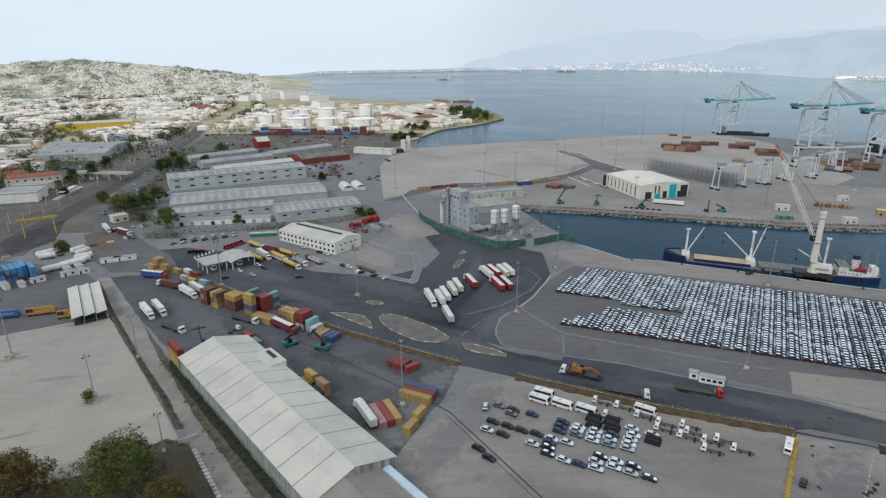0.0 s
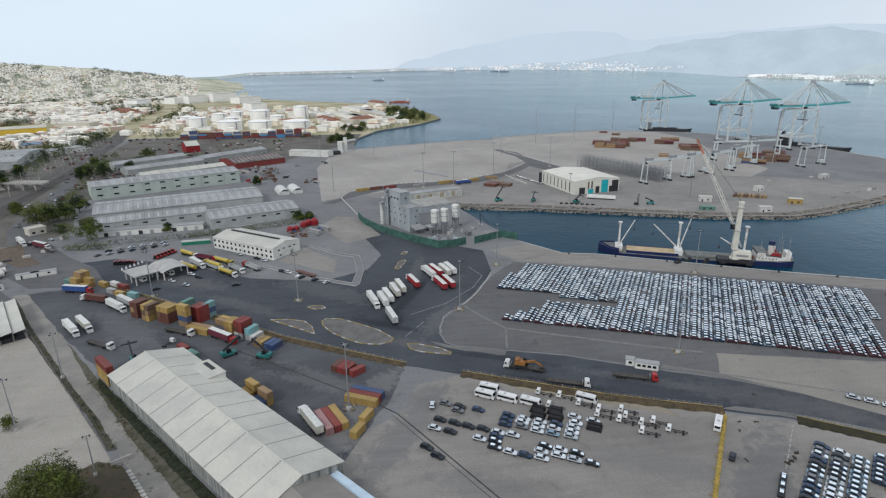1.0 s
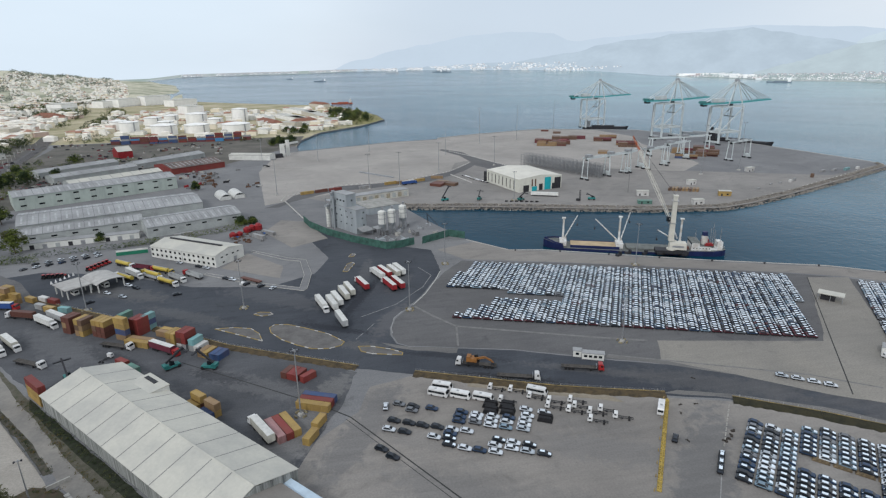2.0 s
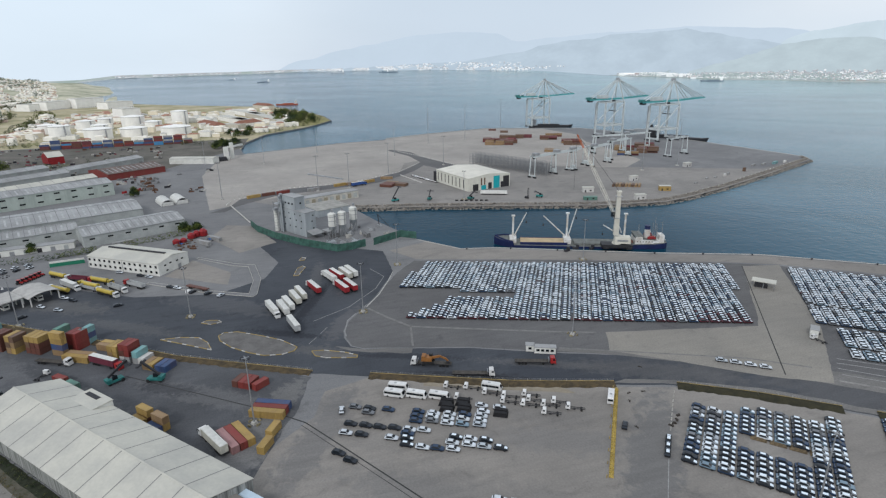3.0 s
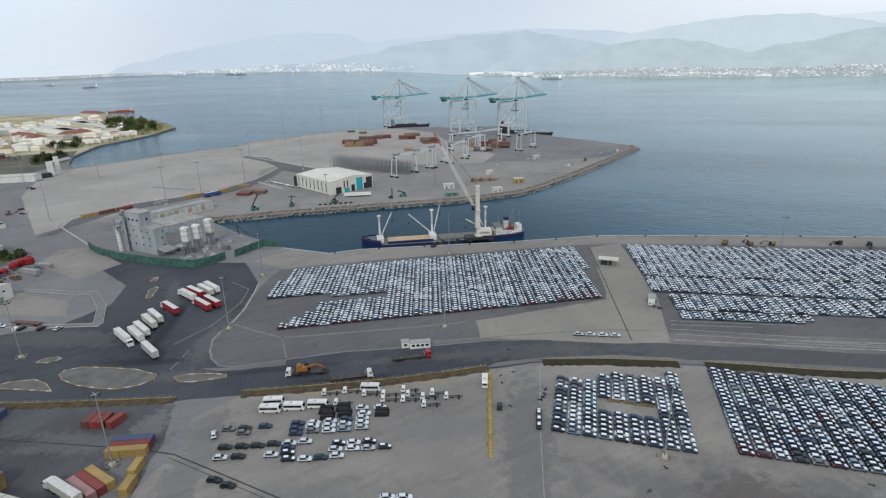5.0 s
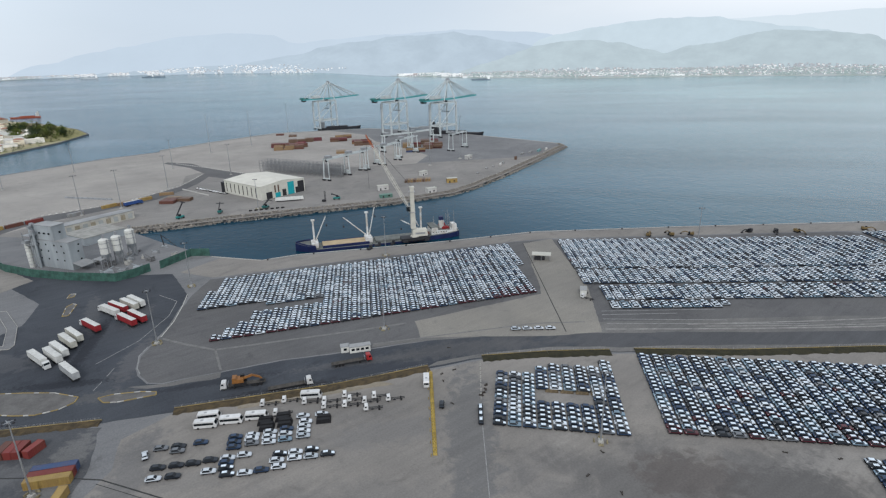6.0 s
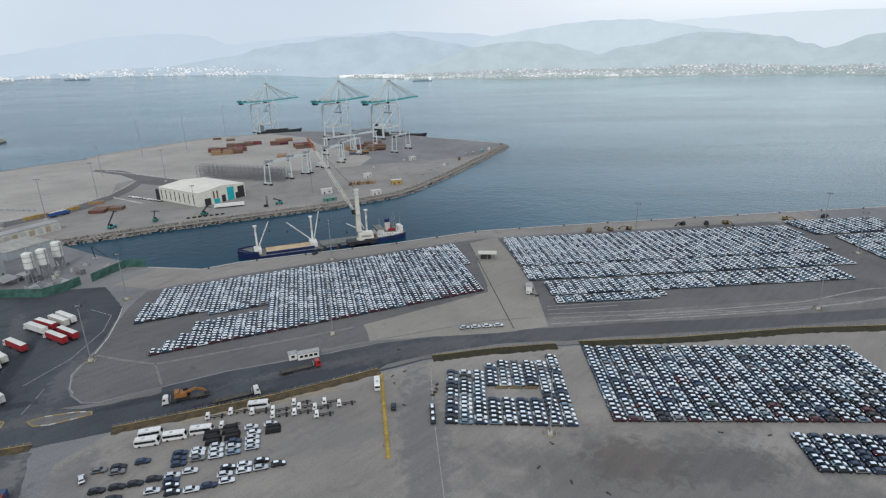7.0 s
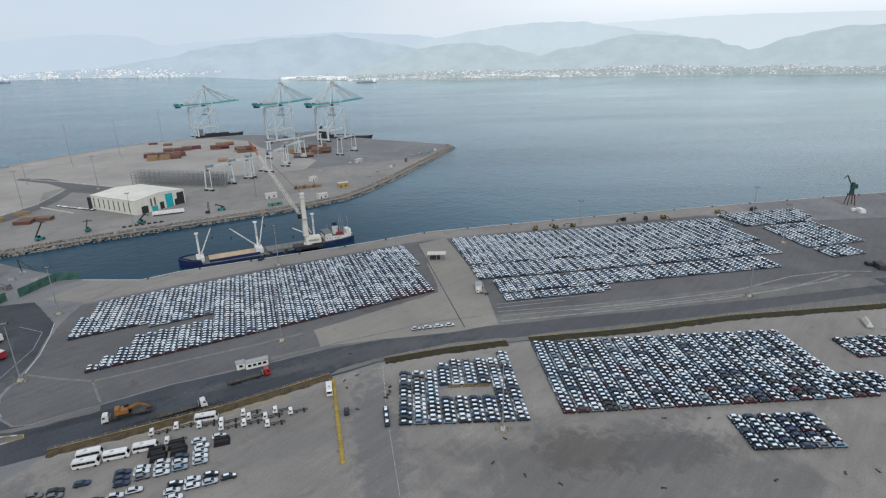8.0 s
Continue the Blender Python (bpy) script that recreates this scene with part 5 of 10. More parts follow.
def verge(name, pts, width, label, mat, kerb=0.25, near=1.5):
    """A raised, ragged strip of dry grass along a line, with a worn yellow kerb on its far side and low wire posts."""
    root = tagged(empty(name), label, "verge", kind="structure")
    vr = random.Random(name)
    for a, b in zip(pts, pts[1:]):
        n, deg = span(a, b)
        m = max(2, int(n / 1.6))
        bank = Build()
        for i in range(m + 1):
            x = n * i / m
            k = 0 if i in (0, m) else 1
            bank.v += [(x, -near + k * vr.uniform(-0.5, 0.6), 0), (x, -near * 0.4 + k * vr.uniform(-0.3, 0.3), 0.2 + k * vr.uniform(-0.08, 0.15)), (x, width * 0.4 + k * vr.uniform(-0.3, 0.3), 0.38 + k * vr.uniform(-0.1, 0.15)), (x, width - 0.3, 0.42), (x, width, 0)]
        for i in range(m):
            for j in range(4):
                bank.f.append((5 * i + j, 5 * i + 5 + j, 5 * i + 6 + j, 5 * i + 1 + j))
                bank.m.append(0)
        part("grass_bank", bank, mat, root, at=spot(*a, deg, 0.03))
        part("yellow_kerb", Build().box(n / 2, width - 0.2, 0, n, kerb, 0.55), YELLOW_KERB, root, at=spot(*a, deg, 0.03))
        m = max(2, int(n / 4.2))
        post = Build().box(0, 0, 0, 0.1, 0.1, 0.9).mesh("post", CONCRETE_BASE)
        for i in range(m):
            part("post", post, None, root, at=spot(*a, deg) @ pose(n * (i + 0.5) / m, width - 0.2, 0.5))
        part("wire", Build().box(n / 2, width - 0.2, 1.3, n, 0.03, 0.03).box(n / 2, width - 0.2, 0.95, n, 0.03, 0.03), STEEL_GREY, root, at=spot(*a, deg))
    return root


OLIVE = shade("dark_olive_grass", (0.036, 0.032, 0.016), 0.95, var=0.3, scale=0.3, fine=2.0, tint=(0.019, 0.019, 0.011), bump=0.5)
verge("verge_yard", [(-150, 297.5), (-119, 276), (-85, 252.5), (-46, 223.5), (-20, 208.5), (6, 194)], 2.2, "ochre wall and wire fence along the container yard", BANK, 0.3)
verge("verge_lot", [(27, 184.6), (44, 176.8), (75, 162.8), (93, 156.3), (112, 150)], 2.6, "dry grass verge with ochre wall along the car lot", BANK, 0.3)
verge("verge_middle", [(132.5, 142), (155, 127.5), (175, 112)], 3.0, "dark grass verge with ochre wall by the car block", OLIVE, 0.3, 1.8)
verge("verge_east", [(183, 106.2), (214, 78.5), (258, 44.5), (313, -6.5), (380, -68)], 3.0, "long dark grass verge along the port road", OLIVE, 0.3, 1.8)


def kerb_ring(name, pts, fill, label, size=1.0, paints=None):
    """A traffic island: kerb blocks in worn yellow and white round a filling."""
    root = tagged(empty(name), label, "traffic island")
    part("filling", Build().prism(pts, 0, 0.16), fill, root)
    kb = {}
    for k, (a, b) in enumerate(zip(pts, pts[1:] + pts[:1])):
        n, deg = span(a, b)
        m = max(1, round(n / 2.1))
        for i in range(m):
            key = round(n / m, 1)
            if key not in kb:
                kb[key] = [Build().box(0, 0, 0, n / m - 0.06, 0.42 * size, 0.3, top=(0.98, 0.8)).mesh("kerb_block", mt) for mt in (paints or (YELLOW_KERB, WHITE_KERB))]
            part("kerb_block", kb[key][(i + k) % 3 == 2], None, root, at=spot(*a, deg) @ pose(n * (i + 0.5) / m, 0, 0.02))
    return root


kerb_ring("traffic_island", [(-30, 239), (-29, 234), (-24, 226), (-17, 219), (-11, 214.5), (-4, 213), (1, 214.5), (2.5, 217.5), (-4, 226.5), (-13, 234), (-22, 240.5), (-28, 241.5)], GRAVEL, "large traffic island with yellow kerb and gravel")
kerb_ring("traffic_island", [(-54, 243.5), (-46, 237.5), (-32, 226.5), (-34, 234), (-38, 240), (-46, 243)], GRAVEL, "pointed traffic island with worn yellow kerb")
kerb_ring("traffic_island", [(8, 212), (9, 207.5), (13, 204.5), (25, 200.5), (25.5, 202.5), (21, 206.5), (13, 211)], GRAVEL, "narrow traffic island with worn yellow kerb")
kerb_ring("traffic_island", [(-38.5, 255.5), (-34, 252.5), (-29.5, 253.5), (-31, 256), (-36, 257.5)], GRAVEL, "small oval traffic island painted yellow")
kerb_ring("traffic_island", [(5.5, 304), (8, 303), (13, 316), (11.5, 318.5), (8.5, 316)], GRAVEL, "narrow oval island with yellow kerb")
kerb_ring("traffic_island", [(10, 329), (13, 328.5), (14.5, 333), (12, 334)], GRAVEL, "small yellow kerbed island on asphalt")

barrier = tagged(empty("road_barrier"), "row of yellow painted concrete barrier blocks", "barrier")
n_b, deg_b = span((83.1, 108.7), (111.0, 148.0))
block = Build().box(0, 0, 0, 1.35, 1.4, 0.4, top=(1, 0.9)).box(0, 0, 0.4, 1.2, 0.6, 0.45, top=(0.9, 0.6)).mesh("barrier_block", shade("yellow_barrier_paint", (0.38, 0.28, 0.07), 0.75, var=0.2, scale=1.0, rand=0.15))
for i in range(26):
    part("barrier_block", block, None, barrier, at=spot(83.1, 108.7, deg_b) @ pose(n_b * (i + 0.5) / 26, 0, 0.03))
post_b = Build().box(0, 0, 0, 0.3, 0.3, 1.0).mesh("post", YELLOW_KERB)
for i in range(9):
    part("post", post_b, None, barrier, at=spot(83.1, 108.7, deg_b) @ pose(n_b * i / 8, 1.2, 0.03))

# ---- white warehouse ----
CLAD_STRIPE = shade("translucent_wall_sheet", (0.36, 0.37, 0.35), 0.6, var=0.35, scale=0.9, fine=3, tint=(0.10, 0.105, 0.10), stretch=(1, 1, 0.06))
ROOF_SEAM = shade("roof_seam_grey", (0.20, 0.20, 0.198), 0.7, var=0.12, scale=0.5)


def gable_shed(name, a, b, width, eave, ridge, roof, wall, label, bays, side=1, seams=True, seam_mat=None, windows=None, light_strips=None):
    """A gabled shed: a and b are the ends of one long wall's base, the shed lies to its side."""
    n, deg = span(a, b)
    root = tagged(empty(name, spot(*a, deg)), label, "warehouse")
    w = width * side
    t = 0.35
    for y0, y1 in ((0, t), (width - t, width)):
        part("side_wall", Build().box(n / 2, side * (y0 + y1) / 2, 0, n, t, eave), wall, root)
    for x0 in (t / 2, n - t / 2):
        g = Build()
        pts = [(t, 0), (width - t, 0), (width - t, eave), (width / 2, ridge - 0.25), (t, eave)]
        v = [(x0 - t / 2, side * y, z) for y, z in pts] + [(x0 + t / 2, side * y, z) for y, z in pts]
        g.add(v, [(0, 1, 2, 3, 4), (9, 8, 7, 6, 5)] + [(i, 5 + i, 5 + (i + 1) % 5, (i + 1) % 5) for i in range(5)])
        part("gable_wall", g, wall, root)
    slope = math.atan2(ridge - eave, width / 2)
    for s in (0, 1):
        y_e, y_r = (-0.5, width / 2) if s == 0 else (width + 0.5, width / 2)
        z_e = eave - 0.5 * math.tan(slope)
        for i in range(bays):
            x0, x1 = n * i / bays, n * (i + 1) / bays
            q = Build().add([(x0 + 0.03, side * y_e, z_e), (x1 - 0.03, side * y_e, z_e), (x1 - 0.03, side * y_r, ridge), (x0 + 0.03, side * y_r, ridge),
                             (x0 + 0.03, side * y_e, z_e + 0.14), (x1 - 0.03, side * y_e, z_e + 0.14), (x1 - 0.03, side * y_r, ridge + 0.14), (x0 + 0.03, side * y_r, ridge + 0.14)],
                            [(0, 1, 2, 3), (7, 6, 5, 4), (0, 4, 5, 1), (1, 5, 6, 2), (2, 6, 7, 3), (3, 7, 4, 0)])
            part("roof_panel", q, roof, root)
            if seams and i:
                part("roof_seam", Build().add([(x0 - 0.16, side * y_e, z_e + 0.17), (x0 + 0.16, side * y_e, z_e + 0.17), (x0 + 0.16, side * y_r, ridge + 0.17), (x0 - 0.16, side * y_r, ridge + 0.17)], [(0, 1, 2, 3) if (side > 0) == (s == 0) else (3, 2, 1, 0)]), seam_mat or ROOF_SEAM, root)
            if light_strips:
                xm = (x0 + x1) / 2
                ya, yb = lerp(y_e, y_r, 0.18), lerp(y_e, y_r, 0.82)
                za, zb = lerp(z_e, ridge, 0.18) + 0.17, lerp(z_e, ridge, 0.82) + 0.17
                part("roof_light", Build().add([(xm - 0.6, side * ya, za), (xm + 0.6, side * ya, za), (xm + 0.6, side * yb, zb), (xm - 0.6, side * yb, zb)], [(0, 1, 2, 3) if (side > 0) == (s == 0) else (3, 2, 1, 0)]), light_strips, root)
    part("ridge_cap", Build().box(n / 2, side * width / 2, ridge + 0.1, n, 0.7, 0.16, top=(1, 0.4)), seam_mat or roof, root)
    if windows:
        rows, count, ww, wh, faces = windows
        for z in rows:
            for i in range(count):
                x = n * (i + 0.5) / count
                for face in faces:
                    y = -0.02 if face == 0 else width + 0.02
                    wd = part("window", Build().box(x, side * y, z, ww, 0.10, wh), GLASS_DARK, root)
                    part("sill", Build().box(x, side * (y - 0.05 if face == 0 else y + 0.05), z - 0.12, ww + 0.2, 0.16, 0.1), WALL_WHITE, wd)
    return root


wh = gable_shed("warehouse", (-101.9, 191.4), (-34.0, 115.0), 27.0, 6.0, 10.0, ROOF_WHITE, CLAD_STRIPE, "long white tent-roofed warehouse with grey roof seams", 11)
side_box = tagged(empty("warehouse_annex", spot(-66.5, 187.0, -48.5)), "white flat-roofed annex on the warehouse side", "annex")
part("wall", Build().box(0, 0, 0, 13, 9, 7.6), WALL_WHITE, side_box)
part("roof", Build().box(0, 0, 7.6, 13.4, 9.4, 0.3), ROOF_WHITE, side_box)
part("skylight", Build().box(-1.5, 2.4, 7.9, 7.0, 1.6, 0.12), STEEL_DARK, side_box)
for k in (-4, 0, 4):
    part("window", Build().box(k, 4.52, 4.5, 1.4, 0.08, 0.9), GLASS_DARK, side_box)
low = gable_shed("warehouse_low", (-37.5, 117.5), (-18, 95.0), 22.0, 5.5, 8.6, shade("taupe_roof_sheet", (0.22, 0.205, 0.185), 0.8, var=0.08, scale=0.2), CLAD_STRIPE, "lower shed with taupe roof against the warehouse end", 2, seams=False)
awn = tagged(empty("awning", spot(-18.5, 133.0, -48.5)), "pale blue sheet awning along the shed", "awning")
part("awning_sheet", Build().box(10, -1.2, 4.6, 24, 4.6, 0.18), shade("pale_blue_sheet", (0.44, 0.54, 0.62), 0.5, var=0.08, scale=0.3), awn)
for k in (0, 8, 16, 22):
    part("post", Build().box(k, 0.8, 0, 0.25, 0.25, 4.6), STEEL_GREY, awn)

# ---- lane and field on the west side ----
sheet("road_lane", [(-192, 291), (-186, 292), (-138, 233), (-96, 178), (-62, 142), (-38, 113), (-20, 60), (-30, 60), (-50, 112), (-66, 130), (-86, 156), (-124, 203), (-190, 286)], shade("dusty_lane", (0.235, 0.222, 0.198), 0.95, var=0.15, scale=0.08, fine=1.0, tint=(0.165, 0.158, 0.147)), 0.05, "dusty concrete lane beside the warehouse", "road")
sheet("ground_strip", [(-138, 233), (-104, 192), (-70, 152), (-45, 121), (-36, 112), (-44, 114), (-67, 141.4), (-80, 156.4), (-95.6, 176.7), (-113.3, 198.6), (-128, 219)], shade("brown_weeds", (0.105, 0.095, 0.075), 0.95, var=0.25, scale=0.35, fine=2.0, tint=(0.06, 0.062, 0.04)), 0.055, "dark weedy strip along the warehouse wall", "ground")
# grass at the wall's foot, its shade put in as near-black green
sheet("ground_shade_grass", [(-110, 200), (-104, 193), (-70, 154.5), (-37, 117), (-40, 116), (-73, 153), (-107, 192)], shade("wall_shade_grass", (0.03, 0.036, 0.02), 0.95, var=0.3, scale=0.5, fine=2.0), 0.06, "dark grass below the warehouse wall, shade painted in", "ground")
sheet("ground_weeds", [(-190, 285), (-188, 286), (-160, 248), (-121, 199.5), (-102, 177.2), (-85, 155), (-87, 154.2), (-104, 176.2), (-123, 198), (-162, 246)], shade("dark_gutter_weeds", (0.075, 0.068, 0.055), 0.95, var=0.3, scale=0.6, fine=2.0, tint=(0.045, 0.045, 0.03)), 0.06, "weedy gutter between field and lane", "ground")
sheet("ground_garden", [(-88, 150), (-80, 147), (-58, 120), (-40, 90), (-90, 80), (-150, 108), (-128, 122), (-104, 134)], shade("dark_garden_soil", (0.075, 0.055, 0.042), 0.95, var=0.3, scale=0.5, fine=2.0, tint=(0.05, 0.05, 0.028)), 0.045, "brown garden soil under the trees", "ground")
wall_l = tagged(empty("field_wall"), "low grey concrete wall between field and lane", "wall", kind="structure")
for a, b in (((-190, 283), (-160, 245)), ((-160, 245), (-124, 200)), ((-124, 200), (-88, 155))):
    n, deg = span(a, b)
    part("wall_panel", Build().box(n / 2, 0, 0, n, 0.25, 0.35), shade("dark_wall_concrete", (0.15, 0.145, 0.135), 0.9, var=0.2, scale=0.6), wall_l, at=spot(*a, deg, 0.03))
part("wall_panel", Build().box(0, 0, 0, 6.0, 0.4, 1.3), CONCRETE_BASE, wall_l, at=spot(-81.0, 149.0, 35, 0.03))
for k in range(14):
    part("paving_slab", Build().box(0, 0, 0, 1.5, 1.3, 0.22), CONCRETE_BASE, wall_l, at=spot(-77 + 1.15 * k, 144 - 1.5 * k, -50 + (k * 37) % 9, 0.05))

# weeds and scrub on the strips beside the lane
scrub = Build()
sr = random.Random(31)
for line, wide, count, tones in (([(-113, 199), (-95.6, 177.5), (-80, 157), (-67, 142), (-44, 115)], 1.4, 150, (0, 1)), ([(-109, 197), (-88, 173), (-70, 152.5), (-40, 117)], 1.8, 190, (1, 2)), ([(-190, 285), (-160, 247), (-122, 199), (-103, 176.8), (-86, 155)], 0.8, 170, (0, 2)), ([(-76, 143), (-60, 120), (-50, 100)], 3.5, 70, (0, 1)), ([(-104, 134), (-88, 148), (-80, 146)], 2.0, 40, (0, 2))):
    for _ in range(count):
        k = sr.random() * (len(line) - 1)
        i = int(k)
        x, y = lerp(line[i][0], line[i + 1][0], k - i) + sr.gauss(0, wide * 0.5), lerp(line[i][1], line[i + 1][1], k - i) + sr.gauss(0, wide * 0.5)
        s = sr.uniform(0.3, 0.9)
        leaves(scrub, sr, (x, y, s * 0.35), (s, s, s * 0.45), 18, 0.16, sr.choice(tones))
tagged(part("scrub", scrub, [LEAF_BROWN, LEAF_DRY, LEAF_DARK]), "low brown and green weeds along the lane", "weeds", kind="stuff")

# trees near the camera
tree(-87.0, 124.0, 18.0, 17.0, "green", 34000, 0.26, 11, "tall broad green tree at the field's edge")
tree(-116.0, 121.0, 15.0, 17.0, "brown", 30000, 0.26, 12, "wide tree with browning autumn leaves")
tree(-73.0, 119.0, 10.0, 9.5, "brown", 10000, 0.24, 13, "lower tree with mixed green and brown leaves")
tree(-100.0, 112.0, 9.0, 8.0, "green", 6000, 0.27, 14, "low green tree between larger ones")
tree(-62.0, 112.0, 8.0, 8.0, "brown", 5000, 0.27, 15, "low browning tree above garden soil")
tree(-125.0, 170.5, 4.5, 3.0, "green", 1500, 0.25, 16, "round green bush at a mast's foot")

# light masts
for x, y in ((-43.9, 264.6), (34.8, 243.5), (-14.3, 167.9), (117.3, 190.6), (-119, 279.6), (65, 302.5), (325.4, 157.7), (429, 78), (287.4, 46.4), (126.7, 81), (171.7, 274), (572, 12), (388.6, 51), (-176.7, 203.9)):
    mast(x, y)
for x, y in ((-122.1, 169.4), (-124.0, 201.9)):
    mast(x, y, 19.0, 3)
mast(-86.1, 143.7, 13.8, 2)
for x, y in ((39.6, 523), (69.1, 527), (189.8, 612), (118.5, 580), (-44.4, 518), (-7.7, 697), (-69.5, 666), (152, 700), (60, 760)):
    mast(x, y, 33.0, 6)
mast(156, 443.6, 25.0, 6)
for x, y in ((222, 790), (287, 814), (388, 915), (377.7, 502), (430, 511.6)):
    mast(x, y, 50.0, 6)
# ---- office, gate and parked lorries ----
office = gable_shed("office_building", (-110.0, 359.8), (-66.8, 328.6), 23.0, 7.2, 9.4, ROOF_WHITE, WALL_WHITE, "two-storey white office building with rows of windows", 6, seams=False, windows=((1.4, 4.6), 14, 1.5, 1.4, (0,)))
n_o, deg_o = span((-110.0, 359.8), (-66.8, 328.6))
part("roof_vent", Build().box(n_o / 2, 11.5, 9.5, n_o * 0.8, 1.6, 0.7, top=(1, 0.5)), STEEL_DARK, office, "long dark ridge vent")
for k, (y, z) in enumerate(((5, 4.6), (9, 4.9), (14, 4.6), (18, 4.6), (6, 1.3))):
    part("window", Build().box(n_o + 0.02, y, z, 0.1, 1.6, 0.8), GLASS_DARK, office)
part("door", Build().box(n_o + 0.03, 15.5, 0, 0.12, 2.4, 2.6), STEEL_GREY, office)
part("downpipe", Build().box(0.5, -0.1, 0, 0.18, 0.18, 7.0).box(n_o / 2, -0.1, 0, 0.18, 0.18, 7.0), STEEL_GREY, office)

sheet("pavement_patch", [(-64, 327), (-29, 302), (-28.5, 322), (-52, 352)], CONCRETE, 0.05, "pale concrete patch beside the office")
sheet("pavement_patch", [(-46, 398), (-25, 357), (-2, 372), (-18, 420), (-36, 428)], CONCRETE, 0.045, "pale concrete ground behind the plaza")
kerb_ring("traffic_island", [(-72, 318), (-47, 299), (-37, 292), (-16, 280), (-14, 283), (-12, 305), (-15.4, 330), (-26, 336), (-49, 356), (-50, 354), (-28, 333), (-19, 328), (-16, 304), (-18, 285), (-36, 295), (-71, 320.5)], APRON, "long curved kerb and verge round the office lot", 0.5, (CONCRETE_BASE, WHITE_KERB))

for name, c, deg, sx, sy, z, arch in (("gate_canopy", (-134, 305.5), -48, 16, 13, 5.0, False), ("gate_canopy", (-122, 313.5), -48, 19, 15, 6.2, True)):
    root = tagged(empty(name, spot(*c, deg)), "pale arched gate canopy over the weighbridge lanes" if arch else "flat pale gate canopy over a kiosk", "canopy", "gate canopies")
    if arch:
        b = Build()
        m = 10
        for i in range(m + 1):
            a = math.pi * (0.12 + 0.76 * i / m)
            b.v += [(-sx / 2, -math.cos(a) * sy / 2 * 1.07, z - 2.6 + 2.8 * math.sin(a)), (sx / 2, -math.cos(a) * sy / 2 * 1.07, z - 2.6 + 2.8 * math.sin(a))]
        for i in range(m):
            b.f.append((2 * i, 2 * i + 1, 2 * i + 3, 2 * i + 2))
            b.m.append(0)
        roof = part("roof", b, shade("weathered_canopy_sheet", (0.40, 0.39, 0.37), 0.7, var=0.12, scale=0.3), root)
        sol = roof.modifiers.new("thickness", "SOLIDIFY")
        sol.thickness = 0.25
    else:
        part("roof", Build().box(0, 0, z, sx, sy, 0.5), shade("weathered_flat_roof", (0.38, 0.37, 0.35), 0.8, var=0.12, scale=0.3), root)
    for x in (-sx / 2 + 1, 0, sx / 2 - 1):
        for y in (-sy / 2 + 1, sy / 2 - 1):
            part("column", Build().box(x, y, 0, 0.5, 0.5, z - (1.3 if arch else 0)), WALL_WHITE, root)
    kiosk = part("kiosk", Build().box(1, 0, 0, 4.5, 2.6, 2.7), WALL_WHITE, root)
    part("window", Build().box(1, -1.32, 1.1, 3.4, 0.06, 1.0), GLASS_DARK, kiosk)
    part("window", Build().box(3.27, 0, 1.1, 0.06, 1.8, 1.0), GLASS_DARK, kiosk)

for x, y, deg, cab, load, kind in ((-114.4, 321, 139, "white", "yellow", "tank"), (-110, 324.7, -49, "white", "grey", "box"), (-100.6, 322.6, 138, "yellow", "yellow", "tank"), (-88.3, 307, -44, "white", "yellow", "tank"), (-85, 313.2, -50, "white", "grey", "tipper"),
                                   (-95.6, 327.3, -38, "yellow", "yellow", "tank"), (-77.1, 315.7, 135, "red", "grey", "tipper"), (-120.4, 343.9, -41, "white", "yellow", "tank"), (-108, 335.4, -30, "red", "maroon", "tipper"), (-98.5, 318.0, -44, "white", "grey", "tipper")):
    semi(x, y, deg, cab, load, kind, {"tank": "road tanker with " + load + " tank and " + cab + " cab", "box": "grey box lorry waiting by the gate", "tipper": "tipper lorry with grey body and " + cab + " cab"}[kind], "lorries by the gate")
for x, y, deg, c in ((-116.4, 300.3, -40, "white"), (-106.8, 293.1, -30, "silver"), (-108.7, 309.4, -30, "white"), (-103.6, 304.5, -35, "black"), (-121, 289.2, 40, "black"), (-89.9, 341.9, -36, "white"), (-77.4, 332.3, -36, "black"), (-72.2, 328.2, -36, "white"),
                     (-58.6, 307.8, -36, "black"), (-54.6, 305, -36, "white"), (-46.3, 296.5, 50, "black"), (-38.3, 291.6, 40, "black"), (-31.8, 286.8, 50, "white"), (-80, 290, 20, "black")):
    car(x, y, deg, c, group="cars by the gate")
for k, c in enumerate(("grey", "black", "white", "silver", "black", "white", "navy", "white", "grey", "white", "black", "silver", "white")):
    car(-178 + 2.9 * k, 352 + 1.4 * k + (k % 2) * 7, 62, c, group="cars on the staff car park")
red_flat = tagged(empty("flat_trailer", spot(-44.2, 300.6, -42)), "long rust-red flat trailer parked by the kerb", "trailer")
part("deck", Build().box(0, 0, 1.1, 14.5, 2.4, 0.5), BOX_PAINT["rust"], red_flat)
for x in (-5, -3.7, 5):
    for s in (-1, 1):
        part("wheel", BIG_WHEEL, None, red_flat, at=pose(x, s * 1.0, 0.5))
white_dome = tagged(empty("radome", spot(-48.5, 297.6)), "small white domed boat cover on the kerb", "cover")
part("dome", Build().tube((0, 0, 0), (0, 0, 1.0), 1.6, 1.5, 14).tube((0, 0, 1.0), (0, 0, 1.7), 1.5, 0.5, 14), CAB["white"], white_dome)
TRACTOR_RED = CAB["red"]


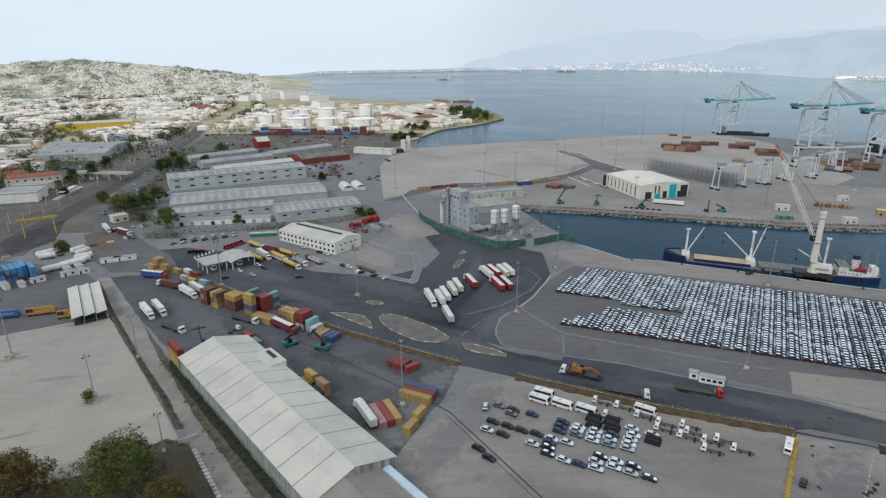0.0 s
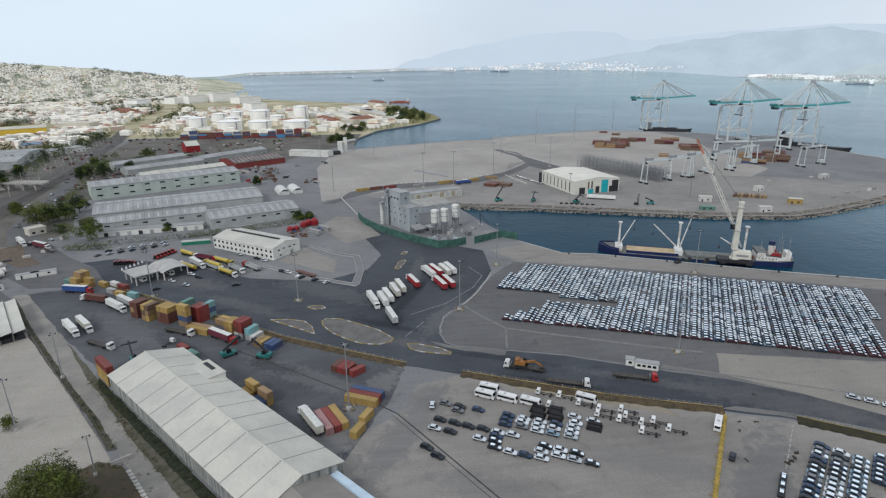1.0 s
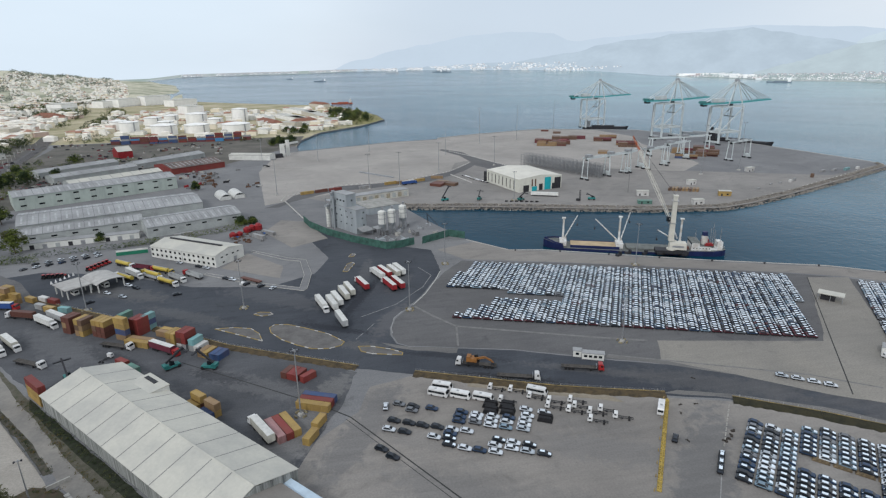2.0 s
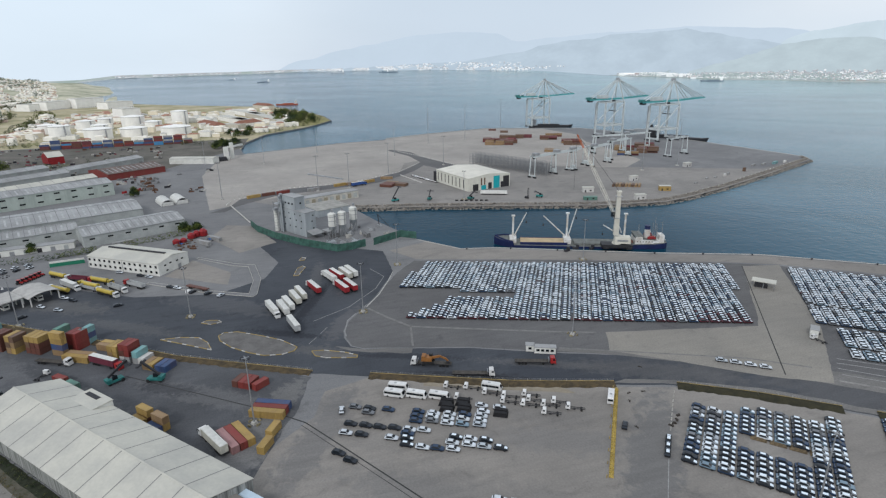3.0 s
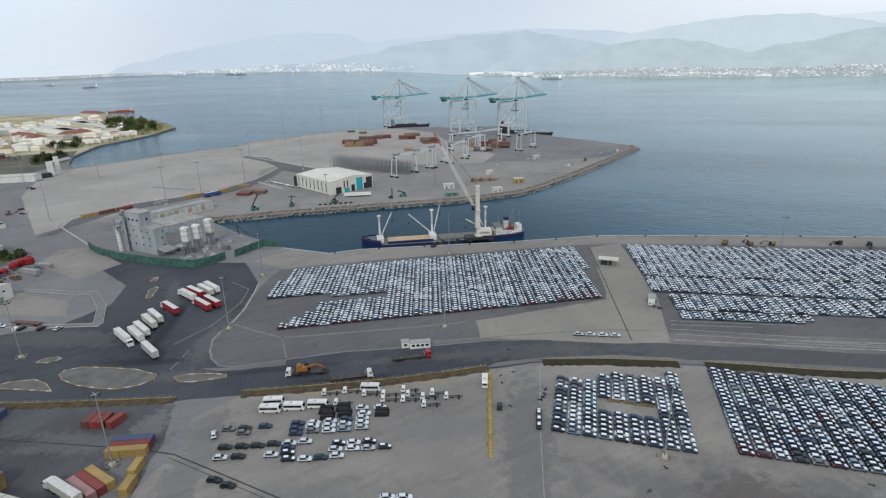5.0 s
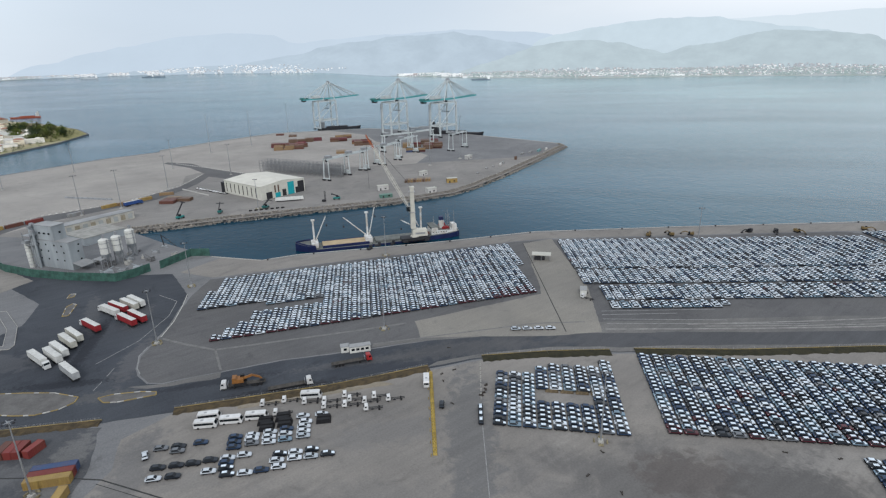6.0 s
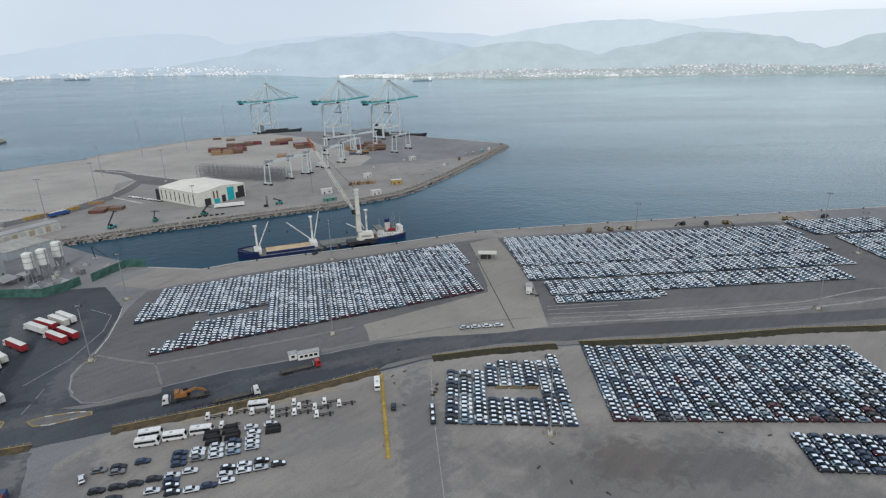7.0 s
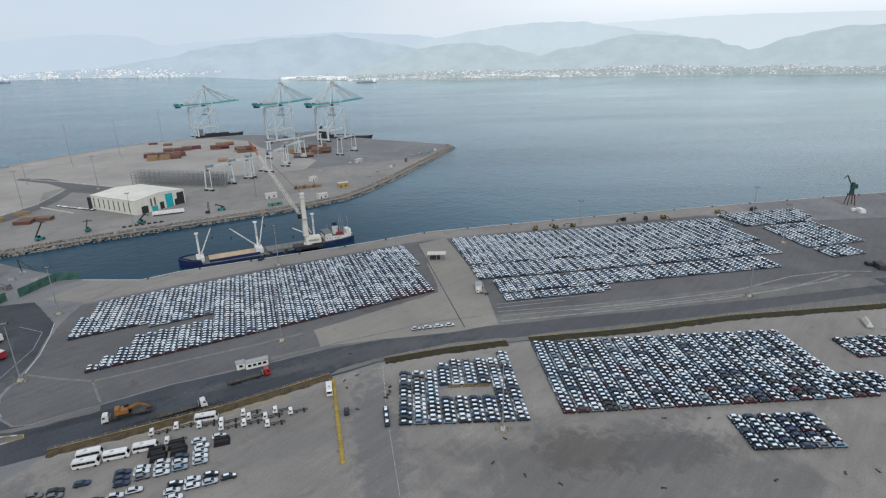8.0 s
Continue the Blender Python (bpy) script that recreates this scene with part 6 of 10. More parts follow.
def farm_tractor(x, y, deg):
    def build():
        root = empty("farm_tractor")
        part("hood", Build().box(0.9, 0, 0.8, 2.0, 0.8, 0.8, top=(0.9, 0.8)), TRACTOR_RED, root)
        part("cab", Build().box(-0.7, 0, 1.0, 1.4, 1.5, 1.5, top=(0.85, 0.85)), GLASS_DARK, root)
        part("cab_roof", Build().box(-0.7, 0, 2.5, 1.5, 1.6, 0.15), TRACTOR_RED, root)
        for s in (-1, 1):
            part("rear_wheel", BIG_WHEEL, None, root, at=pose(-0.9, s * 0.85, 0.75) @ Matrix.Scale(1.5, 4))
            part("front_wheel", WHEEL, None, root, at=pose(1.5, s * 0.7, 0.45) @ Matrix.Scale(1.4, 4))
        return root
    return put("farm_tractor", build, spot(x, y, deg, 0.03), "red farm tractor in a waiting row", "tractor", "farm tractors")


for k in range(6):
    farm_tractor(-139 + 1.3 * k, 341 + 2.3 * k, -20)
for k in range(5):
    farm_tractor(-159 + 2.3 * k, 333.5 + 0.4 * (k % 2), 60)
for k in range(6):
    cone = Build().tube((0, 0, 0), (0, 0, 1.7), 0.7, 0.05, 8)
    tagged(part("white_implement", cone, CAB["white"], at=spot(-151.9 + 1.3 * k, 323.5 + 2.4 * k, 0, 0.03)), "small white pointed farm implement on asphalt", "implement", "white implements")

hedge = tagged(empty("fence_screen", spot(-132.4, 367, 8)), "white and green sheeting fence beside the hedge", "fence", kind="structure")
part("screen", Build().box(9, 0, 0, 18, 0.2, 2.2), shade("green_sheet", (0.02, 0.17, 0.10), 0.7, var=0.1), hedge)
part("screen_white", Build().box(9, 0.4, 1.5, 18, 0.3, 1.8), WALL_WHITE, hedge)

RED_MACHINE = shade("red_machine_paint", (0.26, 0.016, 0.02), 0.5, var=0.2, scale=0.6)
for k, (x, y, r, h) in enumerate(((-65.8, 391, 2.4, 3.6), (-61.7, 393.5, 2.2, 3.2), (-57.5, 401, 2.6, 4.2), (-54.5, 404.5, 2.2, 4.6), (-50.3, 405.5, 2.8, 5.2))):
    root = tagged(empty("mixer_drum", spot(x, y, 20 * k)), "bright red steel drum on a stand among scrap", "drum", "red drums")
    part("drum", Build().tube((0, 0, 0.5), (0, 0, h * 0.7), r, r, 14).tube((0, 0, h * 0.7), (0, 0, h), r, r * 0.4, 14), RED_MACHINE, root)
    part("stand", Build().box(0, 0, 0, r * 1.7, r * 1.7, 0.5), STEEL_DARK, root)
rng = random.Random(21)
SCRAP = [shade("rusty_scrap", (0.13, 0.07, 0.045), 0.9, var=0.3, scale=1), shade("grey_scrap", (0.18, 0.18, 0.18), 0.8, var=0.3, scale=1), shade("blue_scrap", (0.03, 0.10, 0.30), 0.6, var=0.2, scale=1)]
for k in range(34):
    x, y = rng.uniform(-66, -44), rng.uniform(374, 396)
    if (x + 66) * 0.8 + (y - 374) < 4:
        continue
    s = rng.uniform(0.8, 2.6)
    b = Build().box(0, 0, 0, s, s * rng.uniform(0.4, 1), s * rng.uniform(0.3, 0.7), top=(0.8, 0.7)).beam((-s, 0, 0.1), (s, 0.4 * s, s * 0.6), 0.18)
    tagged(part("scrap_piece", b, SCRAP[k % 7 == 0 and 2 or k % 2], at=spot(x, y, rng.uniform(0, 180), 0.03)), "loose piece of rusty machine scrap on the ground", "scrap", "scrap pieces")
for x, y, deg in ((-48, 384, -48), (-42, 392, -50), (-100, 402, 24)):
    container(x, y, deg, "grey", 40, 0, "containers by the sheds")

# ---- grey sheds ----
LIGHT_SHEET = shade("translucent_roof_sheet", (0.36, 0.37, 0.37), 0.5, var=0.15, scale=0.3)
SHED_SEAM = shade("dark_roof_seam", (0.17, 0.175, 0.18), 0.7, var=0.2, scale=0.4)
PALE_GREEN = shade("pale_green_cladding", (0.40, 0.45, 0.41), 0.7, var=0.1, scale=0.2, fine=1.5, stretch=(1, 1, 0.3))
gable_shed("warehouse", (-122.9, 402.3), (-64.0, 428.5), 32, 7.6, 10.2, ROOF_GREY, WALL_GREY, "long grey corrugated shed with roof lights", 12, seam_mat=SHED_SEAM, windows=((4.6,), 6, 3.2, 1.1, (0,)), light_strips=LIGHT_SHEET)
gable_shed("warehouse", (-199.0, 400.5), (-131.0, 425.0), 22, 8.0, 10.2, ROOF_GREY, WALL_GREY, "grey shed with small dark windows under the eaves", 12, seam_mat=SHED_SEAM, windows=((4.9,), 6, 3.4, 1.1, (0,)), light_strips=LIGHT_SHEET)
gable_shed("warehouse", (-214.0, 427.0), (-99.0, 471.5), 44, 8.2, 11.0, ROOF_GREY, WALL_GREY, "wide grey shed with a weathered sheet roof", 18, seam_mat=SHED_SEAM, light_strips=LIGHT_SHEET)
gable_shed("warehouse", (-254.0, 513.5), (-141.5, 576.5), 34, 11.5, 14.0, ROOF_GREY, PALE_GREEN, "tall pale green shed with two rows of windows", 17, seam_mat=SHED_SEAM, windows=((3.0, 8.6), 10, 4.2, 1.3, (0,)), light_strips=LIGHT_SHEET)
low_annex = tagged(empty("annex", spot(-196.5, 394.5, 9)), "low white lean-to along the shed", "annex")
part("wall", Build().box(34, 3.5, 0, 68, 7, 4.0), WALL_WHITE, low_annex)
part("roof", Build().box(34, 3.5, 4.0, 68.6, 7.6, 0.25), ROOF_GREY, low_annex)
for k in range(9):
    part("door", Build().box(5 + 7.3 * k, -0.03, 0, 2.6, 0.1, 2.8), (STEEL_DARK, STEEL_GREY, WALL_GREY)[k % 3], low_annex)
BROWN_ROOF = shade("rusty_brown_roof", (0.16, 0.12, 0.105), 0.8, var=0.25, scale=0.1, fine=1.0)
gable_shed("warehouse", (-240.6, 590.0), (-170.4, 643.0), 20, 6.5, 9.0, ROOF_WHITE, WALL_GREY, "long shed with a pale blue-white roof", 9, seam_mat=SHED_SEAM)
gable_shed("warehouse", (-163.5, 652.0), (-114.0, 688.0), 46, 6.5, 10.0, BROWN_ROOF, BOX_PAINT["red"], "brown-roofed shed with a red open front", 12, seam_mat=SHED_SEAM, light_strips=ROOF_GREY)
gable_shed("warehouse", (-269.5, 628.0), (-206.0, 684.0), 22, 6.5, 9.0, ROOF_GREY, WALL_GREY, "grey shed among trees by the railway", 9, seam_mat=SHED_SEAM)
gable_shed("warehouse", (-211.0, 700.0), (-150.0, 770.0), 22, 6.0, 8.5, ROOF_GREY, WALL_GREY, "long low grey shed near the rail yard", 9, seam_mat=SHED_SEAM)
gable_shed("warehouse", (-300.0, 668.0), (-240.0, 730.0), 20, 6.0, 8.5, ROOF_GREY, WALL_GREY, "weathered grey shed beside the railway", 8, seam_mat=SHED_SEAM)
gable_shed("barn", (-259.0, 791.0), (-244.0, 800.0), 26, 9.0, 14.0, ROOF_WHITE, RED_MACHINE, "small barn with a red and white front", 4, seams=False)
gable_shed("warehouse", (-117, 741), (-66, 722), 16, 6.5, 7.5, ROOF_WHITE, WALL_WHITE, "white store at the edge of the pier", 6, seams=False)
for k in range(2):
    t = tagged(empty("storage_tent", spot(-92 + 11 * k, 508.5 + 4.3 * k, 21)), "white arched storage tent beside a shed", "tent", "storage tents")
    b = Build()
    for i in range(9):
        a = math.pi * i / 8
        b.v += [(5.2 - 5.2 * math.cos(a), 0, 5 * math.sin(a)), (5.2 - 5.2 * math.cos(a), 24, 5 * math.sin(a))]
    for i in range(8):
        b.f.append((2 * i, 2 * i + 2, 2 * i + 3, 2 * i + 1))
        b.m.append(0)
    part("cover", b, TARP["white"], t).modifiers.new("thickness", "SOLIDIFY").thickness = 0.1
    part("end_wall", Build().box(5.2, 0.3, 0, 9.0, 0.2, 3.2), TARP["white"], t)
rng = random.Random(31)
for k in range(60):
    x, y = rng.uniform(-135, -75), rng.uniform(570, 650)
    if x * 0.6 + y * 0.1 > -5 or (x + 141) * 0.9 - (y - 576) > 52:
        continue
    s = rng.uniform(1.5, 4.5)
    b = Build().box(0, 0, 0, s * 1.6, s * 0.7, rng.uniform(0.8, 2.4), top=(0.9, 0.7)).box(s * 0.5, 0, 0, s * 0.5, s * 0.6, 2.2)
    tagged(part("scrap_heap", b, (SCRAP + [RED_MACHINE])[k % 8 == 0 and 3 or k % 2], at=spot(x, y, rng.uniform(0, 180), 0.03)), "heap of dark machine parts in the scrap yard", "scrap", "scrap heaps")

# clutter of the rail yard and the roadside
CLUTTER = Build()
rng = random.Random(64)
for x0, y0, x1, y1, count in ((-330, 610, -130, 960, 420), (-300, 480, -262, 640, 60), (-420, 640, -350, 960, 110), (-520, 480, -350, 640, 120), (-100, 560, -62, 700, 70), (-262, 330, -205, 400, 14), (-330, 270, -262, 330, 40)):
    for _ in range(count):
        x, y = rng.uniform(x0, x1), rng.uniform(y0, y1)
        if noise.noise((x * 0.02, y * 0.02, 2)) < -0.05:
            continue
        w, d, h, a = rng.uniform(1.5, 6), rng.uniform(1.2, 2.6), rng.uniform(0.6, 2.4), radians(25 + rng.gauss(0, 25))
        k = rng.choice((0, 1, 1, 2, 3, 3, 4, 4))
        CLUTTER.box(x, y, 0.04, w, d, h, a, k, (0.92, 0.8))
        if rng.random() < 0.5:
            CLUTTER.box(x + 0.3 * w * math.cos(a), y + 0.3 * w * math.sin(a), h, w * 0.35, d * 0.7, 0.7, a, (k + 1) % 5, (0.8, 0.8))
tagged(part("yard_clutter", CLUTTER, SCRAP[:2] + [BOX_PAINT["maroon"], STEEL_DARK, CONCRETE_BASE]), "dark vehicles, pallets and scrap crowding the rail yard", "clutter", kind="stuff")

# hedges and trees by the sheds
for k, (x, y, h, s, kind) in enumerate(((-198, 388, 16, 10, "green"), (-252.7, 441, 13.4, 10, "dark"), (-244, 447.9, 12.5, 9.5, "dark"), (-244, 470, 13.7, 10, "dark"), (-252, 425, 18, 12, "green"), (-294, 629, 14.4, 12, "dark"), (-315, 638, 12, 11, "dark"), (-298, 760, 11, 12, "dark"), (-370, 553.6, 16, 7, "dark"),
                                        (-362, 573.5, 19, 7, "dark"), (-310, 612.5, 14, 8, "dark"), (-304, 647.5, 13, 8, "dark"), (-243, 338.9, 6.5, 5, "green"), (-153, 403, 6, 3, "dark"), (-64, 420, 7, 4.5, "dark"), (-292, 470, 10, 6, "green"),
                                        (-330, 690, 12, 8, "dark"), (-122, 560, 9, 4, "dark"), (-56, 424, 5, 3, "dark"), (-280, 660, 11, 7, "dark"), (-385, 640, 14, 8, "dark"), (-345, 500, 8, 6, "dark"))):
    tree(x, y, float(h), float(s), kind, 2600, 0.55, 30 + k % 5)
HEDGE = Build()
rng = random.Random(4)
for a, b in (((-200, 372), (-135, 384)), ((-135, 384), (-112, 392)), ((-100, 395), (-62, 412)), ((-205, 368), (-178, 366))):
    for i in range(14):
        t = (i + 0.5) / 14
        leaves(HEDGE, rng, (lerp(a[0], b[0], t), lerp(a[1], b[1], t) + rng.uniform(-1, 1), 1.6), (3.2, 2.4, 2.0 + rng.random()), 220, 0.24, rng.randrange(2))
tagged(part("hedge", HEDGE, [LEAF_DARK, LEAF]), "dark overgrown hedge in front of the sheds", "hedge", kind="stuff")

# ---- silo works ----
SILO_GREY = shade("pale_grey_silo_cladding", (0.34, 0.37, 0.385), 0.65, var=0.14, scale=0.15, fine=1.2, stretch=(1, 1, 0.25))
NET_GREEN = shade("green_screen_net", (0.055, 0.13, 0.105), 0.85, var=0.25, scale=0.25, fine=3)
works = tagged(empty("silo_tower", spot(18.4, 376.5, 31.5)), "tall grey-clad mixing tower of a silo works", "tower")
part("main_block", Build().box(4.2, 13, 0, 8.4, 26, 17.0), SILO_GREY, works)
part("head_house", Build().box(4.2, 18.5, 17.0, 8.0, 15, 9.0), SILO_GREY, works)
part("roof", Build().box(4.2, 13, 17.0, 8.8, 26.4, 0.25), ROOF_GREY, works)
part("head_roof", Build().box(4.2, 18.5, 26.0, 8.5, 15.5, 0.3), ROOF_GREY, works)
for z in (5, 10, 14):
    for y in (4, 10, 17, 23):
        part("window", Build().box(-0.04, y + (z % 3), z, 0.1, 1.0, 0.9), GLASS_DARK, works)
    part("window", Build().box(4.2 + z % 3, -0.04, z, 1.0, 0.1, 0.9), GLASS_DARK, works)
for y in (14, 18, 22):
    part("window", Build().box(-0.0, y, 21, 0.8, 1.0, 0.9), GLASS_DARK, works)
part("window", Build().box(4.5, 10.96, 21, 1.2, 0.1, 1.2), GLASS_DARK, works)
part("canopy", Build().add([(0, 0, 4.5), (8.4, 0, 4.5), (9.5, -8, 3.0), (-0.5, -8, 3.0), (0, 0, 4.75), (8.4, 0, 4.75), (9.5, -8, 3.25), (-0.5, -8, 3.25)], [(3, 2, 1, 0), (4, 5, 6, 7), (0, 1, 5, 4), (1, 2, 6, 5), (2, 3, 7, 6), (3, 0, 4, 7)]), ROOF_GREY, works)
for k, (x, y, h, r) in enumerate(((-3, 31, 15, 1.5), (-1.5, 27.5, 24, 0.8), (1.2, 29, 25, 0.9), (-2.2, 24.5, 22, 0.7))):
    el = part("elevator_leg", Build().tube((x, y, 0), (x, y, h), r, r, 12), WALL_WHITE if k == 0 else SILO_GREY, works)
    part("elevator_head", Build().box(x, y, h, r * 2.4, r * 2.4, 1.6, top=(0.8, 0.8)), STEEL_GREY, el)
    for z in range(2, int(h), 2):
        part("band", Build().tube((x, y, z), (x, y, z + 0.2), r + 0.06, n=12), STEEL_GREY, el)
part("platform", Build().box(-1, 28, 20, 7, 7, 0.25).box(-1, 28, 14, 7, 7, 0.25).box(-4.2, 31.2, 0, 0.3, 0.3, 22).box(2.2, 31.2, 0, 0.3, 0.3, 22).box(-4.2, 24.8, 0, 0.3, 0.3, 22), STEEL_GREY, works)
for x, y in ((35.5, 369.5), (42.5, 372.0), (51.5, 382.0)):
    s = tagged(empty("cement_silo", spot(x, y, 30)), "white cement silo on a steel frame", "silo", "cement silos")
    part("tank", Build().tube((0, 0, 8.5), (0, 0, 17.0), 2.7, 2.7, 18).tube((0, 0, 17.0), (0, 0, 17.9), 2.7, 1.0, 18), WALL_WHITE, s)
    part("hopper", Build().tube((0, 0, 4.5), (0, 0, 8.5), 0.5, 2.65, 18), SILO_GREY, s)
    part("filter", Build().tube((0.6, 0, 17.6), (0.6, 0, 20.0), 0.8, 0.8, 10), STEEL_GREY, s)
    part("band", Build().tube((0, 0, 12.0), (0, 0, 12.4), 2.76, n=18).tube((0, 0, 15.0), (0, 0, 15.4), 2.76, n=18), STEEL_GREY, s)
    for q in range(4):
        a = math.tau * (q + 0.5) / 4
        part("leg", Build().box(2.3 * math.cos(a), 2.3 * math.sin(a), 0, 0.4, 0.4, 8.6), STEEL_GREY, s)
    part("brace", Build().beam((1.6, 1.6, 0.5), (-1.6, 1.6, 8), 0.18).beam((1.6, -1.6, 0.5), (-1.6, -1.6, 8), 0.18).beam((1.6, 1.6, 8), (1.6, -1.6, 0.5), 0.18), STEEL_GREY, s)
    part("ladder", Build().box(0, -2.85, 0.3, 0.5, 0.1, 17), STEEL_GREY, s)
rng = random.Random(44)
for k in range(16):
    x, y = rng.uniform(30, 72), rng.uniform(352, 390)
    s = rng.uniform(1.2, 3.4)
    b = Build().box(0, 0, 0, s * 1.8, s, s * 0.6, top=(0.85, 0.8)).beam((-s, 0, s * 0.5), (s * 1.3, 0, s * 1.1), 0.3).box(-s, 0, 0, 0.3, s * 0.8, s)
    tagged(part("plant_machine", b, (STEEL_GREY, SILO_GREY, SCRAP[1], CONCRETE_BASE)[k % 4], at=spot(x, y, rng.uniform(0, 180), 0.03)), "dusty conveyor and hopper part of the works", "machine", "works machines")
shelf = tagged(empty("works_roof", spot(33, 372, 30)), "flat grey roof on posts beside the silos", "roof")
part("roof", Build().box(0, -1, 5.5, 8, 7, 0.3), ROOF_GREY, shelf)
for x in (-3.5, 3.5):
    for y in (-4, 2):
        part("post", Build().box(x, y, 0, 0.3, 0.3, 5.5), STEEL_GREY, shelf)
pump = tagged(empty("pump_crane", spot(70.5, 386.0, -50)), "small dark loader crane by the basin edge", "crane")
part("base", Build().box(0, 0, 0, 4, 2.5, 1.4, top=(0.8, 0.8)), STEEL_GREY, pump)
part("boom", Build().beam((0, 0, 1.4), (-1, 0, 9.0), 0.4).beam((-1, 0, 9.0), (9, 0, 1.5), 0.3), STEEL_DARK, pump)
screen = tagged(empty("screen_fence"), "tall dark green netting fence round the silo works", "fence")
for pts in ([(-18.7, 419.2), (-14, 402), (-2, 380.1), (14, 359), (34.4, 338.5), (44, 339.5), (53.4, 343.7)], [(58.7, 343.8), (79.4, 355.5), (88.5, 348.0)]):
    for a, b in zip(pts, pts[1:]):
        n, deg = span(a, b)
        part("net_panel", Build().box(n / 2, 0, 0.1, n, 0.08, 4.9), NET_GREEN, screen, at=spot(*a, deg))
        for i in range(max(1, int(n / 4))):
            part("post", Build().box(n * i / max(1, int(n / 4)), 0.12, 0, 0.16, 0.16, 5.2), STEEL_GREY, screen, at=spot(*a, deg))
long_b = tagged(empty("long_store", spot(23.0, 466.5, 19.5)), "long low white store with shuttered doors", "store")
part("wall", Build().box(25.5, 5, 0, 51, 10, 6.4), shade("cream_render", (0.50, 0.485, 0.43), 0.85, var=0.15, scale=0.2, fine=1.5), long_b)
part("roof", Build().box(25.5, 5, 6.4, 51.6, 10.6, 0.3), ROOF_GREY, long_b)
for k in range(9):
    part("shutter", Build().box(3 + 5.6 * k, -0.04, 1.0, 3.4, 0.12, 3.8), (WALL_GREY, shade("faded_shutter", (0.34, 0.30, 0.22), 0.8, var=0.2, scale=0.5))[k % 2], long_b)
flat_b = tagged(empty("low_store", spot(31.0, 425.0, 22)), "low flat-roofed dusty building behind the silos", "store")
part("wall", Build().box(14, 14, 0, 28, 26, 5.2), SILO_GREY, flat_b)
part("roof", Build().box(14, 14, 5.2, 28.5, 26.5, 0.3), shade("dusty_flat_roof", (0.32, 0.315, 0.29), 0.9, var=0.15, scale=0.2), flat_b)
# ---- pier ----
sheet("road_pier", [(-52, 470), (-36, 490), (-30, 512), (12, 543), (76, 549), (131, 586), (150, 610), (170, 640), (168, 690), (152, 745), (158, 752), (178, 720), (182, 680), (186, 660), (204, 603), (180, 590), (168, 618), (150, 590), (129, 566), (100, 541), (50, 528), (0, 515), (-30, 488), (-40, 470)], GREY_LOT, 0.045, "grey asphalt road curving over the pier", "road")
CYAN = shade("cyan_door_paint", (0.02, 0.34, 0.38), 0.5, var=0.08, scale=0.4)
hall = gable_shed("hall", (156.0, 526.1), (169.4, 470.0), 47.0, 12.0, 14.2, shade("ivory_roof_sheet", (0.60, 0.58, 0.51), 0.6, var=0.06, scale=0.1), shade("ivory_cladding", (0.58, 0.57, 0.50), 0.65, var=0.06, scale=0.3), "ivory workshop hall with a cyan door", 8, seams=False)
for k in range(8):
    part("window", Build().box(3.5 + 6.6 * k, -0.03, 1.8, 1.0, 0.12, 8.2), GLASS_DARK, hall, "tall narrow dark window")
# dark steel panels stand for the unlit inside of open doorways
for y, w, h, z, mt in ((8.0, 6.0, 6.0, 0, STEEL_DARK), (14.5, 1.5, 6.5, 4.5, BOX_PAINT["brown"]), (18.0, 1.5, 6.5, 4.5, BOX_PAINT["brown"]), (17, 5.5, 4.2, 0, CYAN), (24, 4.0, 6.0, 0, STEEL_DARK), (31.5, 7.0, 11.5, 0, CYAN), (38.0, 3.4, 5.5, 0, STEEL_DARK), (42.6, 7.0, 10.5, 0, STEEL_DARK)):
    part("hall_door", Build().box(57.7, y, z, 0.16, w, h), mt, hall)
part("porch", Build().box(-3.0, 6.0, 0, 6.0, 12.0, 9.5), STEEL_DARK, hall, "dark open lean-to at the back")
tr = tagged(empty("covered_trailer", spot(187, 452, -24)), "long white covered trailer before the hall", "trailer")
part("cover", Build().box(0, 0, 1.1, 24, 3.4, 2.4, top=(0.98, 0.85)), TARP["white"], tr)
part("wheels_frame", Build().box(0, 0, 0.3, 22, 2.6, 0.8), STEEL_DARK, tr)

# steel racks: rows of rebar frames on end
RACK = shade("grey_rack_steel", (0.24, 0.25, 0.26), 0.6, metal=0.3, var=0.2, scale=0.5)
for i in range(19):
    f = i / 18
    x, y = lerp(221, 268, f), lerp(604, 512, f)
    root = tagged(empty("steel_rack", spot(x, y, 35)), "tall grey open steel storage rack on the pier", "rack", "steel racks")
    for k in range(4):
        b = Build()
        for z in (0, 3, 6, 9, 12):
            b.beam((k * 5.5, -1.9, z + 0.2), (k * 5.5, 1.9, z + 0.2), 0.24)
        for s in (-1, 1):
            b.beam((k * 5.5, s * 1.9, 0), (k * 5.5, s * 1.9, 12.5), 0.30)
        part("upright", b, RACK, root)
    for z in (3.2, 6.2, 9.2):
        part("shelf_bar", Build().beam((-1, -1.9, z), (17.5, -1.9, z), 0.2).beam((-1, 1.9, z), (17.5, 1.9, z), 0.2), RACK, root)

# quay cranes
CRANE_WHITE = shade("pale_crane_paint", (0.52, 0.56, 0.56), 0.6, var=0.1, scale=0.2)
CRANE_CYAN = shade("turquoise_boom_paint", (0.09, 0.36, 0.37), 0.5, var=0.08, scale=0.2)


